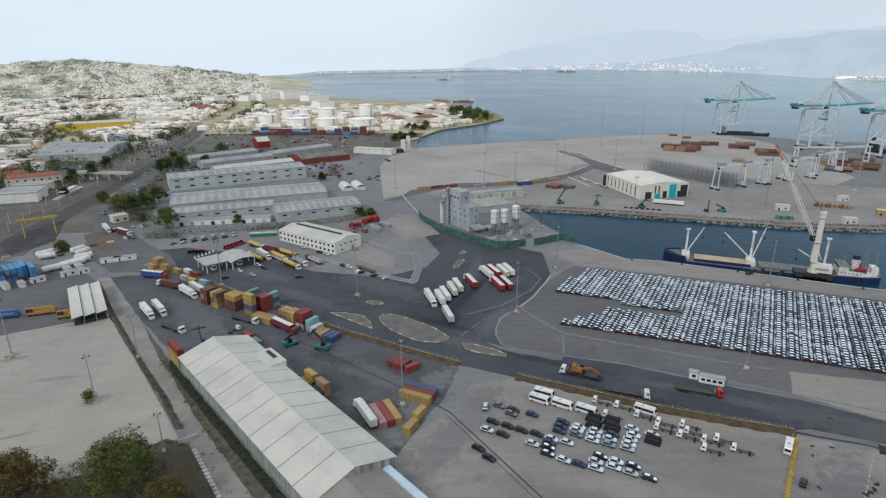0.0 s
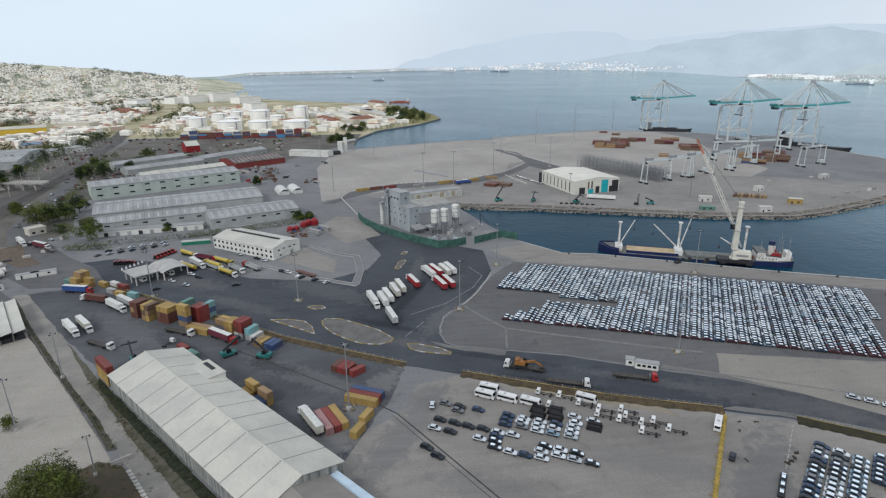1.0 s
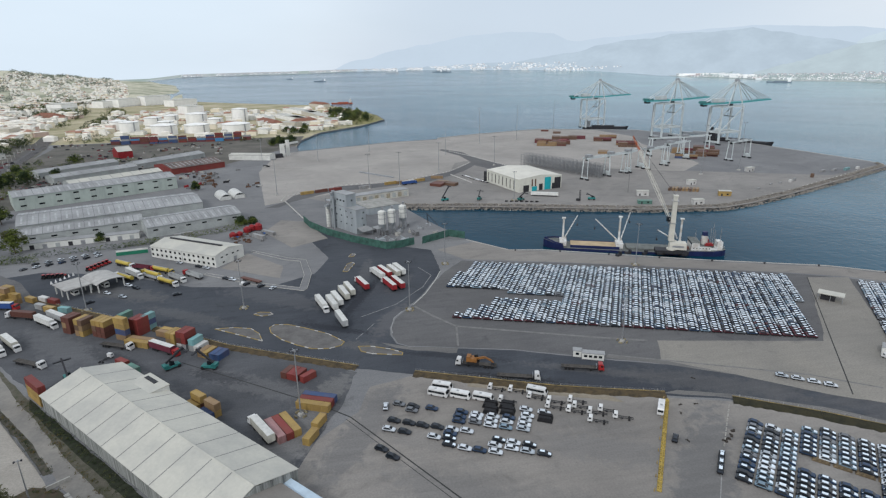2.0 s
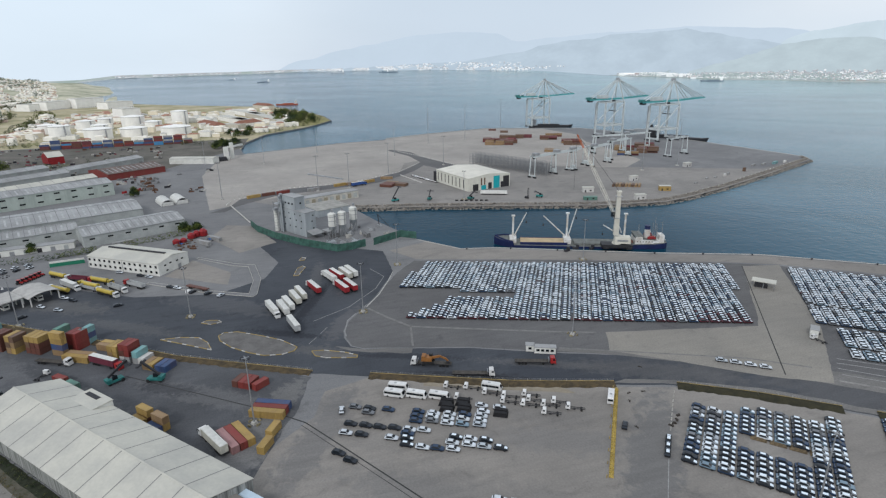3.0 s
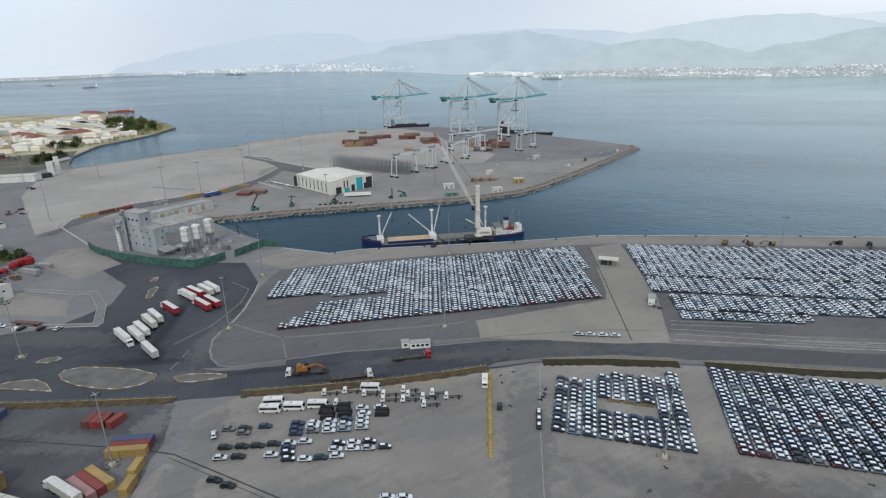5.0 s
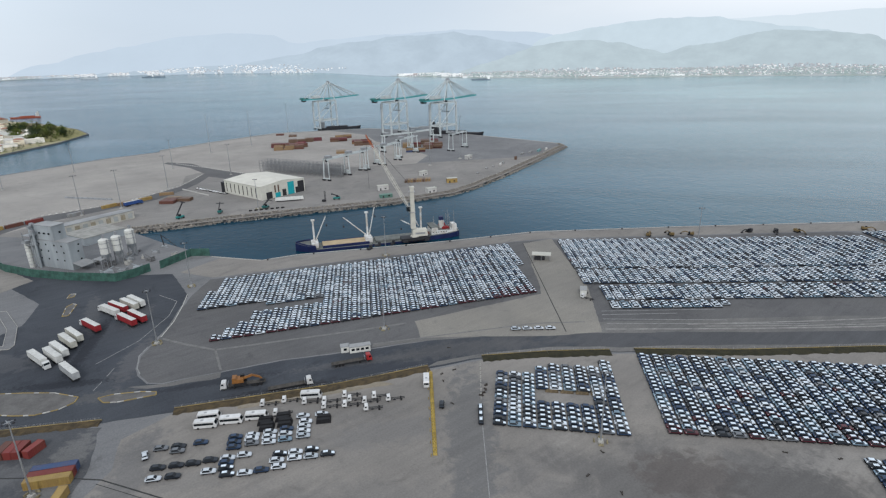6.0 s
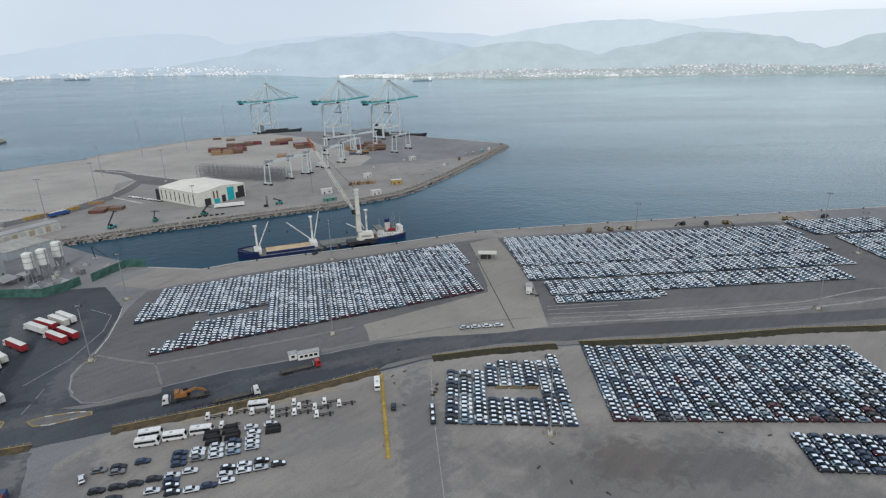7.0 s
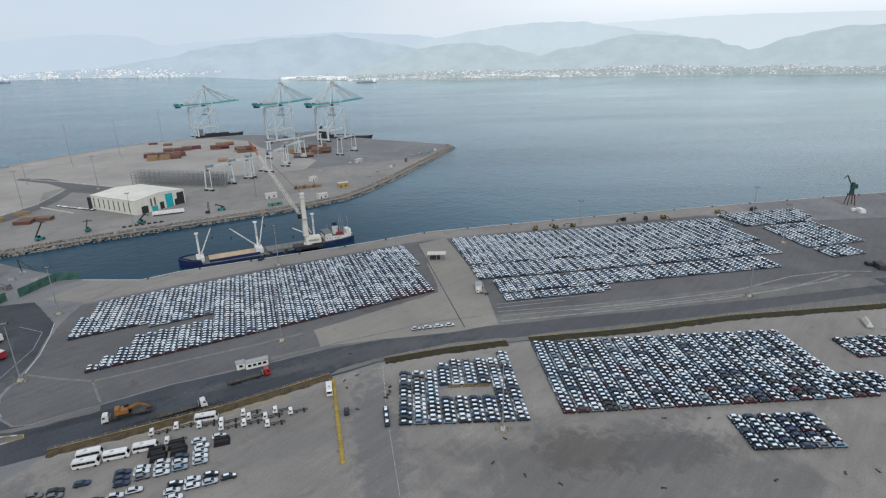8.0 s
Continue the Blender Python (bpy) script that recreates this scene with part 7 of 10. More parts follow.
def sts_thing():
    """A ship-to-shore gantry crane: rails along x, the boom reaches over the sea along y."""
    root = empty("quay_crane")
    L, B, H = 17.0, 30.0, 46.0
    APEX = (B / 2 - 6, 76)
    for sx in (-1, 1):
        for sy in (-1, 1):
            part("leg", Build().beam((sx * L / 2, sy * B / 2, 1.5), (sx * L / 2 * 0.9, sy * B / 2, H), 1.5, 1.9), CRANE_WHITE, root)
            part("bogie", Build().box(sx * L / 2, sy * B / 2, 0, 6.0, 1.6, 1.8), STEEL_DARK, root)
        part("portal_beam", Build().beam((sx * L / 2, -B / 2, 15), (sx * L / 2, B / 2, 15), 1.5, 2.2), CRANE_WHITE, root)
        part("top_beam", Build().beam((sx * L / 2 * 0.9, -B / 2, H), (sx * L / 2 * 0.9, B / 2, H), 1.3, 1.7), CRANE_WHITE, root)
        part("diagonal", Build().tube((sx * L / 2, -B / 2, 16), (sx * L / 2 * 0.92, B / 2, 44), 0.6, n=8), CRANE_WHITE, root)
        part("mast_leg", Build().beam((sx * L / 2 * 0.9, B / 2 - 1, H), (sx * 1.6, APEX[0] + 0.5, APEX[1]), 1.1, 1.2), CRANE_WHITE, root)
        part("mast_leg", Build().beam((sx * L / 2 * 0.9, -B / 2 + 8, H), (sx * 1.6, APEX[0] - 0.5, APEX[1]), 0.9, 1.0), CRANE_WHITE, root)
        part("boom_girder", Build().beam((sx * 2.4, -B / 2 - 22, 50), (sx * 2.4, B / 2 + 3, 50), 0.9, 1.9).beam((sx * 2.4, B / 2 + 3, 50), (sx * 2.4, B / 2 + 46, 52), 0.9, 1.7), CRANE_CYAN, root)
        for y, z in ((B / 2 + 18, 51.8), (B / 2 + 34, 52.6), (B / 2 + 44, 53.0), (-B / 2 - 4, 51.5), (-B / 2 - 19, 51.5)):
            part("stay", Build().tube((sx * 1.6, APEX[0], APEX[1]), (sx * 2.4, y, z), 0.42, n=6), CRANE_WHITE, root)
        part("handrail", Build().beam((sx * 3.3, -B / 2 - 20, 51.6), (sx * 3.3, B / 2 + 40, 53.2), 0.14), STEEL_GREY, root)
    for y in (-B / 2, B / 2):
        part("sill_beam", Build().beam((-L / 2, y, 3.2), (L / 2, y, 3.2), 1.2, 1.7), CRANE_WHITE, root)
        part("cross_beam", Build().beam((-L / 2, y, 15), (L / 2, y, 15), 1.2, 1.8), CRANE_WHITE, root)
        part("cross_beam", Build().beam((-L / 2 * 0.9, y, H), (L / 2 * 0.9, y, H), 1.3, 1.7), CRANE_WHITE, root)
    for y, z in ((-B / 2 - 22, 50), (-B / 2 - 8, 50), (B / 2 + 20, 51), (B / 2 + 33, 51.5), (B / 2 + 46, 52)):
        part("boom_tie", Build().beam((-2.4, y, z), (2.4, y, z), 0.8), CRANE_CYAN, root)
    part("machine_house", Build().box(0, -B / 2 + 1, 51.2, 6.4, 13, 4.6, top=(1.0, 0.97)), CRANE_WHITE, root)
    part("counterweight", Build().box(0, -B / 2 - 19, 47.0, 5.2, 5, 3.0), STEEL_DARK, root)
    part("rear_platform", Build().box(0, -B / 2 - 21, 50.9, 7, 6, 2.6, top=(0.7, 0.7)).box(1.5, -B / 2 - 14, 50.9, 3, 3.5, 1.9), STACKER, root)
    part("mast_head", Build().box(0, APEX[0], APEX[1] - 0.6, 5.2, 2.6, 2.8, top=(0.8, 0.6)), STEEL_GREY, root)
    part("trolley_cab", Build().box(0, 4, 46.0, 3.6, 3.6, 2.6), GLASS_DARK, root)
    part("spreader", Build().box(0, 4, 33.4, 12, 2.2, 0.8).beam((-1.5, 4, 34.2), (-1.5, 4, 46), 0.14).beam((1.5, 4, 34.2), (1.5, 4, 46), 0.14), STEEL_DARK, root)
    part("lift_tower", Build().box(-L / 2 * 0.95 - 1.6, -B / 2, 2, 1.2, 1.2, 42), STEEL_GREY, root)
    part("control_house", Build().box(2, -B / 2 + 6, 16.2, 5, 4, 3.0), CRANE_WHITE, root)
    return root


for x, y, deg, reach in ((465, 926, -84, 1.2), (509, 769, -80, 1.02), (547, 691, -80, 1.06)):
    put("sts", sts_thing, spot(x, y, deg) @ Matrix.Diagonal((1.1, reach, 1.05, 1)), "tall white quay crane with turquoise boom", "quay crane", "quay cranes")


def rtg_thing():
    root = empty("yard_gantry")
    for sx in (-1, 1):
        for sy in (-1, 1):
            part("leg", Build().beam((sx * 12.5, sy * 3.6, 1.2), (sx * 11.9, sy * 2.8, 21), 0.6, 0.8), CRANE_WHITE, root)
            part("bogie", Build().box(sx * 12.5, sy * 3.6, 0, 1.2, 3.6, 1.6), STEEL_DARK, root)
        part("sill", Build().beam((sx * 12.5, -4.2, 2.2), (sx * 12.5, 4.2, 2.2), 0.9, 1.0), CRANE_WHITE, root)
    for sy in (-1, 1):
        part("girder", Build().beam((-13.5, sy * 2.6, 21.4), (13.5, sy * 2.6, 21.4), 0.7, 1.35), CRANE_WHITE, root)
    part("trolley", Build().box(-9, 0, 22.4, 4.2, 5.6, 2.2), STEEL_GREY, root)
    part("power_house", Build().box(12.5, 0, 2.8, 1.6, 4.2, 2.6), CRANE_WHITE, root)
    part("cab", Build().box(-9, 2.0, 18.4, 2.0, 2.0, 2.2), GLASS_DARK, root)
    return root


for a, b in (((250, 507), (283, 520)), ((284, 521), (309, 530)), ((309, 531), (336, 550)), ((342, 543), (368, 556)), ((386, 574), (417, 588)), ((396, 622), (433, 622)), ((437, 622), (473, 628)), ((462, 566), (490, 576))):
    n, deg = span(a, b)
    put("rtg", rtg_thing, spot((a[0] + b[0]) / 2, (a[1] + b[1]) / 2, deg) @ Matrix.Diagonal((n / 27, 1, 1, 1)), "white rubber-tyred gantry crane over the stacks", "yard gantry", "yard gantries")

# containers and other goods on the pier
PG = "containers on the pier"
rng = random.Random(77)
pier_boxes = []
for cx, cy, deg, cols, rows, cs in ((303, 752, -25, 6, 2, "ochre"), (330, 762, -25, 6, 2, "rust"), (345, 800, -25, 5, 2, "brown"), (398, 770, -25, 5, 2, "rust"), (410, 725, -28, 5, 2, "ochre"), (455, 610, -35, 6, 2, "brown"), (110, 527, -38, 6, 1, "rust"), (120, 522, -38, 3, 1, "brown"), (112, 557, -20, 1, 1, "red"), (310, 779, -25, 5, 2, "rust"), (316, 745, -25, 4, 2, "ochre"), (347, 780, -25, 3, 1, "red"), (370, 797, -25, 4, 2, "brown"),
                                    (386, 802, -25, 3, 1, "rust"), (419, 793, -25, 4, 2, "ochre"), (404, 708, -28, 5, 2, "brown"), (352, 664, -28, 6, 1, "ochre"), (442, 640, -35, 6, 2, "ochre"), (468, 625, -35, 6, 2, "brown"), (480, 650, -35, 7, 2, "brown"),
                                    (420, 600, -35, 3, 2, "blue"), (369, 905, -25, 3, 1, "grey"), (377, 873, -25, 4, 1, "brown")):
    side = heading(deg + 90)
    for i in range(int(cols * 1.3)):
        for k in range(rows - (1 if rng.random() < 0.35 and rows > 1 else 0)):
            o = side * ((i - cols * 0.75) * 2.6)
            c = cs if rng.random() < 0.6 else rng.choice(("rust", "rust", "ochre", "brown", "maroon", "brown"))
            pier_boxes.append((cx + o.x, cy + o.y, deg, c, k, 40))
            if rows > 1 and rng.random() < 0.5:
                along = heading(deg) * 12.8
                pier_boxes.append((cx + o.x + along.x, cy + o.y + along.y, deg, rng.choice((c, "rust", "brown", "maroon")), k, 40))
container_heap("pier_containers", pier_boxes, "rust and ochre container stacks on pale gravel")
for x, y, deg, c in ((-17.7, 516, 22, "yellow"), (-5, 521, 22, "rust"), (8, 525, 22, "red"), (36, 527, 20, "grey"), (61.7, 539, 20, "yellow"), (74, 541, 20, "ochre"), (91.3, 546, 20, "yellow")):
    container(x, y, deg, c, 40, 0, PG, "beside the pier road")
semi(79.5, 533, 20, "blue", "blue", "box", "blue box lorry on the pier road")
for k in range(9):
    x, y = 306 + 2.6 * k, 446 - 1.3 * k
    tagged(part("timber_bundle", Build().box(0, 0, 0, 2.2, 10, 1.5).box(0, 0, 1.5, 2.0, 9.5, 0.8), BOX_PAINT["ochre"] if k % 3 else BOX_PAINT["brown"], at=spot(x, y, -40, 0.04)), "ochre bundle of sawn timber on gravel", "timber", "timber bundles")
for x, y, deg, s, c in ((270, 432, -20, 10, "white"), (337, 413, -25, 10, "yellow"), (296, 392, -10, 9, "white"), (436, 503, 10, 9, "white"), (338, 461, 10, 8, "white"), (256, 405, -18, 11, "green")):
    cab_b = tagged(empty("site_cabin", spot(x, y, deg, 0.03)), c + " flat-roofed site cabin on the pier", "cabin", "site cabins")
    part("wall", Build().box(0, 0, 0, s, 4.5, 4.2 if c != "green" else 2.6), BOX_PAINT[c], cab_b)
    part("roof", Build().box(0, 0, 4.2 if c != "green" else 2.6, s + 0.4, 5.0, 0.25), ROOF_WHITE if c != "green" else BOX_PAINT["green"], cab_b)
    part("door", Build().box(-s / 4, -2.27, 0, 1.2, 0.08, 2.1), STEEL_DARK, cab_b)
    part("window", Build().box(s / 5, -2.27, 1.1, 1.6, 0.08, 1.0), GLASS_DARK, cab_b)
TEAL_MACHINE = shade("teal_machine_paint", (0.03, 0.20, 0.19), 0.5, var=0.12, scale=0.5)


def handler(x, y, deg, boom, h=7.0, label="teal telescopic handler with raised boom"):
    root = empty("telehandler", spot(x, y, deg, 0.04))
    part("body", Build().box(0, 0, 0.9, 6.5, 2.6, 1.3, top=(0.9, 0.9)), TEAL_MACHINE, root)
    part("cab", Build().box(-0.5, -0.5, 2.2, 1.8, 1.4, 1.6, top=(0.85, 0.85)), GLASS_DARK, root)
    part("boom", Build().beam((-2.5, 0.4, 2.6), (-2.5 + h * math.cos(boom), 0.4, 2.6 + h * math.sin(boom)), 0.6, 0.8), STEEL_DARK, root)
    part("spreader", Build().box(-2.5 + h * math.cos(boom), 0.4, 2.2 + h * math.sin(boom), 1.0, 5.5, 0.5), STEEL_DARK, root)
    for ax in (-2.0, 2.2):
        for q in (-1, 1):
            part("wheel", BIG_WHEEL, None, root, at=pose(ax, q * 1.2, 0.7) @ Matrix.Scale(1.4, 4))
    return tagged(root, label, "telehandler", "telehandlers")


handler(98.4, 457, 20, 0.95, 12)
handler(220, 428, 150, 0.4, 7)
reach_stacker(128, 453, 60, 0.6)
reach_stacker(162, 442, 30, 0.4)
rack_t = tagged(empty("lift_mast", spot(208.4, 426.5, 30)), "dark fork-lift mast standing on the pier", "fork lift")
part("mast", Build().beam((-0.8, 0, 0), (-0.8, 0, 9.5), 0.3).beam((0.8, 0, 0), (0.8, 0, 9.5), 0.3).beam((-0.8, 0, 3), (0.8, 0, 3), 0.3).beam((-0.8, 0, 6), (0.8, 0, 6), 0.3).beam((-0.8, 0, 9), (0.8, 0, 9), 0.3), STEEL_DARK, rack_t)
part("body", Build().box(0, 1.6, 0.3, 2.0, 3.0, 1.8, top=(0.8, 0.8)), STEEL_DARK, rack_t)
for k in range(9):
    car(141 + 1.6 * k, 560 - 5.0 * k, -25, ("black", "white", "grey", "black")[k % 4], group="cars by the hall")
for k in range(7):
    tagged(part("tyre_pile", Build().tube((0, 0, 0), (0, 0, 1.0), 1.0, 0.8, 10).tube((1.4, 0.5, 0), (1.4, 0.5, 0.7), 0.8, 0.7, 10), RUBBER, at=spot(148 + 4.0 * k, 441 - 1.4 * k, 0, 0.04)), "small pile of black tyres near the edge", "tyres", "tyre piles")

# concrete barrier blocks along the pier roads
blocks = tagged(empty("barrier_row"), "rows of pale concrete barrier blocks on the pier", "barrier")
bl = Build().box(0, 0, 0, 2.0, 0.8, 0.9, top=(0.95, 0.5)).mesh("barrier_block", shade("pale_barrier_concrete", (0.50, 0.49, 0.46), 0.9, var=0.12, scale=1.0, rand=0.12))
for pts, gap in (([(-36, 511), (12, 544), (76, 550), (131, 587), (168, 637)], 5.0), ([(163, 732), (185, 668), (203, 604)], 4.5), ([(129, 570), (140, 523)], 3.0), ([(-36, 490), (-19, 427)], 3.0), ([(-40, 492), (-36, 511)], 4.0), ([(340, 392), (400, 413), (500, 456), (585, 492)], 9.0)):
    for a, b in zip(pts, pts[1:]):
        n, deg = span(a, b)
        for i in range(int(n / gap)):
            part("barrier_block", bl, None, blocks, at=spot(*a, deg) @ pose(gap * (i + 0.5), 0, 0.04))
row_a = tagged(empty("girder_row", spot(38, 608, -52)), "row of grey steel girders on pale gravel", "girders")
for i in range(10):
    part("girder", Build().box(i * 5.2, 0, 0, 4.6, 1.6, 1.4, top=(0.95, 0.6)), STEEL_GREY, row_a)

# rock armour round the basin and the pier
rng = random.Random(55)
stones = []
for s in range(6):
    st = Build()
    bm = bmesh.new()
    bmesh.ops.create_icosphere(bm, subdivisions=1, radius=1.0)
    for v in bm.verts:
        v.co *= rng.uniform(0.72, 1.1)
        v.co.z *= 0.75
    me = bpy.data.meshes.new("rock")
    bm.to_mesh(me)
    bm.free()
    me.materials.append(ROCK)
    stones.append(me)
EDGE = [(62, 447), (121, 432), (181, 412), (252, 388), (310, 379), (340, 386), (400, 407), (500, 449), (595, 490), (604, 504)]
armour = tagged(empty("rock_armour"), "slope of pale rough boulders along the basin", "rocks", kind="structure")
lengths = [span(a, b)[0] for a, b in zip(EDGE, EDGE[1:])]
vs, fs, off, made = [], [], 0, 0
coords = [(np.array([v.co[:] for v in me.vertices]), [tuple(p.vertices) for p in me.polygons]) for me in stones]
for (a, b), n in zip(zip(EDGE, EDGE[1:]), lengths):
    deg = span(a, b)[1]
    side = heading(deg - 90)
    for i in range(int(n * 9)):
        f, q = rng.random(), rng.random()
        out = -5.5 + 10.0 * q
        x, y, z = lerp(a[0], b[0], f) + side.x * out, lerp(a[1], b[1], f) + side.y * out, (0.4 + 4.0 * q if q < 0.2 else 1.4 - 4.6 * (q - 0.2))
        s = rng.uniform(0.4, 1.05)
        if b[0] < 260 and made < 290 and rng.random() < 0.18:
            part("rock", stones[made % 6], None, armour, at=pose(x, y, z + 0.1, rng.uniform(0, 90), rng.uniform(0, 90), rng.uniform(0, 360)) @ Matrix.Scale(s, 4))
            made += 1
            continue
        v, fc = coords[rng.randrange(6)]
        t = rng.uniform(0, math.tau)
        c0, s0 = math.cos(t) * s, math.sin(t) * s
        vs.append(np.column_stack([x + v[:, 0] * c0 - v[:, 1] * s0, y + v[:, 0] * s0 + v[:, 1] * c0, z + v[:, 2] * s]))
        fs += [tuple(k + off for k in p) for p in fc]
        off += len(v)
me = bpy.data.meshes.new("rock_rest")
me.from_pydata(np.concatenate(vs).tolist(), [], fs)
me.materials.append(ROCK)
rest = new("rock_rest", me)
rest.parent = armour
tagged(rest, kind="stuff")

# ---- the cargo ship and the harbour crane ----
HULL = shade("navy_hull_paint", (0.016, 0.024, 0.085), 0.45, var=0.15, scale=0.2, fine=1.0)
SAND = shade("sand_coloured_hatch", (0.44, 0.34, 0.21), 0.85, var=0.1, scale=0.2, fine=1.0)
SHIP_WHITE = shade("ship_white_paint", (0.62, 0.63, 0.62), 0.5, var=0.12, scale=0.3, tint=(0.42, 0.38, 0.33))
ship = tagged(empty("cargo_ship", spot(188.1, 305.3, -22.5, -2.8) @ Matrix.Diagonal((0.96, 1, 1, 1))), "navy cargo ship with white masts moored at the quay", "ship")


def hull_ring(x, half, z0, z1, flare):
    return [(x, -half * 0.85, z0), (x, -half, lerp(z0, z1, 0.45)), (x, -half * flare, z1), (x, half * flare, z1), (x, half, lerp(z0, z1, 0.45)), (x, half * 0.85, z0)]


rings_h = [hull_ring(-58.5, 0.3, -3, 6.0, 1.0), hull_ring(-56, 2.6, -4, 5.6, 1.25), hull_ring(-51, 5.6, -4, 4.8, 1.12), hull_ring(-45.5, 7.4, -4, 4.2, 1.02), hull_ring(-45, 7.5, -4, 2.2, 1.0), hull_ring(0, 7.8, -4, 2.0, 1.0), hull_ring(33, 7.7, -4, 2.2, 1.0),
           hull_ring(33.5, 7.7, -4, 3.6, 1.0), hull_ring(48, 7.0, -4, 3.9, 1.0), hull_ring(54, 5.6, -2.5, 4.4, 1.05), hull_ring(56, 4.2, -1.0, 4.5, 1.0)]
hb = Build()
hb.v = [p for r in rings_h for p in r]
for k in range(len(rings_h) - 1):
    for i in range(6):
        j = (i + 1) % 6
        hb.f.append((6 * k + i, 6 * k + 6 + i, 6 * k + 6 + j, 6 * k + j))
        hb.m.append(1 if i == 2 else 0)
hb.f += [tuple(range(6)), tuple(range(6 * len(rings_h) - 1, 6 * len(rings_h) - 7, -1))]
hb.m += [0, 0]
DECK = shade("green_grey_deck", (0.16, 0.17, 0.16), 0.8, var=0.2, scale=0.3)
part("hull", hb, [HULL, DECK], ship)
part("hatch_cover", Build().box(-25.0, 0, 2.1, 31, 10.5, 1.4), SAND, ship, "sand-coloured hatch cover")
part("hatch_coaming", Build().box(-25.0, 5.6, 2.0, 31.6, 0.5, 1.8).box(-25.0, -5.6, 2.0, 31.6, 0.5, 1.8), HULL, ship)
part("hatch_cover", Build().box(11.5, 0, 2.1, 32, 10.5, 1.2), DECK, ship)
part("bulwark", Build().beam((-58, 0, 6.3), (-51, 6.0, 5.2), 0.2, 1.2).beam((-58, 0, 6.3), (-51, -6.0, 5.2), 0.2, 1.2).beam((-51, 6.0, 5.2), (-45.5, 7.4, 4.6), 0.2, 1.0).beam((-51, -6, 5.2), (-45.5, -7.4, 4.6), 0.2, 1.0), HULL, ship)
part("deck_house", Build().box(41.0, 0, 3.7, 12, 11.5, 2.5).box(50.5, 0, 4.0, 7, 9.5, 1.4), SHIP_WHITE, ship)
part("bridge", Build().box(37.5, 0, 6.2, 4.8, 12.0, 2.5, top=(0.94, 0.97)), SHIP_WHITE, ship)
part("bridge_roof", Build().box(37.5, 0, 8.7, 5.6, 12.6, 0.2), DECK, ship)
part("bridge_window", Build().box(35.06, 0, 7.3, 0.1, 11.0, 0.85), GLASS_DARK, ship)
part("boat_deck", Build().box(44.5, 0, 6.2, 8.5, 10.5, 0.25), DECK, ship)
for k in range(6):
    part("porthole", Build().box(36.5 + 1.9 * k, -5.78, 4.8, 0.6, 0.08, 0.6), GLASS_DARK, ship)
part("funnel", Build().tube((44.0, 0, 6.4), (43.8, 0, 12.0), 2.0, 1.75, 16), SHIP_WHITE, ship)
part("funnel_top", Build().tube((43.8, 0, 12.0), (43.7, 0, 14.4), 1.8, 1.7, 16), HULL, ship)
for s in (-1, 1):
    part("lifeboat", Build().box(45.5, s * 4.6, 6.9, 5.2, 1.7, 1.2, top=(0.8, 0.9)).box(45.5, s * 4.6, 8.1, 4.2, 1.2, 0.5, top=(0.8, 0.6)), RED_MACHINE, ship, "orange-red lifeboat")
    part("davit", Build().beam((43.5, s * 4.0, 6.4), (43.5, s * 5.6, 9.6), 0.25).beam((47.5, s * 4.0, 6.4), (47.5, s * 5.6, 9.6), 0.25), SHIP_WHITE, ship)
part("stern_house", Build().box(52.8, 0, 5.4, 3.4, 7.0, 3.4, top=(0.95, 0.95)), SHIP_WHITE, ship)
part("deck_gear", Build().box(48.0, 2.2, 5.5, 2.2, 2.0, 1.6, top=(0.7, 0.7)), BOX_PAINT["rust"], ship, "rusty deck winches")
part("deck_gear", Build().box(48.6, -2.4, 5.5, 1.6, 1.6, 2.2, top=(0.6, 0.8)), BOX_PAINT["rust"], ship, "rusty deck winches")
part("deck_gear", Build().box(33.0, -3.0, 3.4, 2.4, 2.2, 2.0, top=(0.8, 0.7)), BOX_PAINT["rust"], ship, "rusty deck winches")
for x, y, h in ((49.5, 2, 19), (53, -2, 18), (38.5, 0, 15), (51.0, 3, 15), (47.2, -1.5, 17)):
    part("antenna_mast", Build().tube((x, y, 6), (x - 0.4, y, h), 0.24, 0.12, 8).beam((x - 0.3, y - 1.3, h - 2.5), (x - 0.3, y + 1.3, h - 2.5), 0.14), STEEL_GREY, ship)
part("stern_rail", Build().beam((49, -5.9, 6.0), (55, -4.6, 6.2), 0.1).beam((49, 5.9, 6.0), (55, 4.6, 6.2), 0.1).beam((55, -4.6, 6.2), (55, 4.6, 6.2), 0.1), SHIP_WHITE, ship)
for x, tips, h in ((-45.6, ((9, 4, 21),), 19), (-9, ((-16, 4, 19), (6, 4, 24)), 21), (29.5, ((-14, 5, 13),), 21)):
    md = part("derrick_post", Build().tube((x, 2.4, 2.5), (x, 2.4, h), 0.72, 0.6, 14).box(x, 2.4, h, 2.4, 2.4, 0.7), SHIP_WHITE, ship, "white derrick post")
    part("derrick_house", Build().box(x, 0, 2.4, 4.6, 9.0, 3.2), SHIP_WHITE, ship)
    for dx, dy, z in tips:
        part("derrick_boom", Build().tube((x + (1.2 if dx > 0 else -1.2), 3, 6.0), (x + dx, dy, z), 0.42, 0.32, 8), SHIP_WHITE, md)
        part("topping_wire", Build().tube((x, 2.4, h), (x + dx, dy, z), 0.07, n=5), STEEL_DARK, md)
        part("hook_block", Build().box(x + dx, dy, z - 7, 0.8, 0.8, 1.4).beam((x + dx, dy, z), (x + dx, dy, z - 6), 0.1), STEEL_DARK, md)

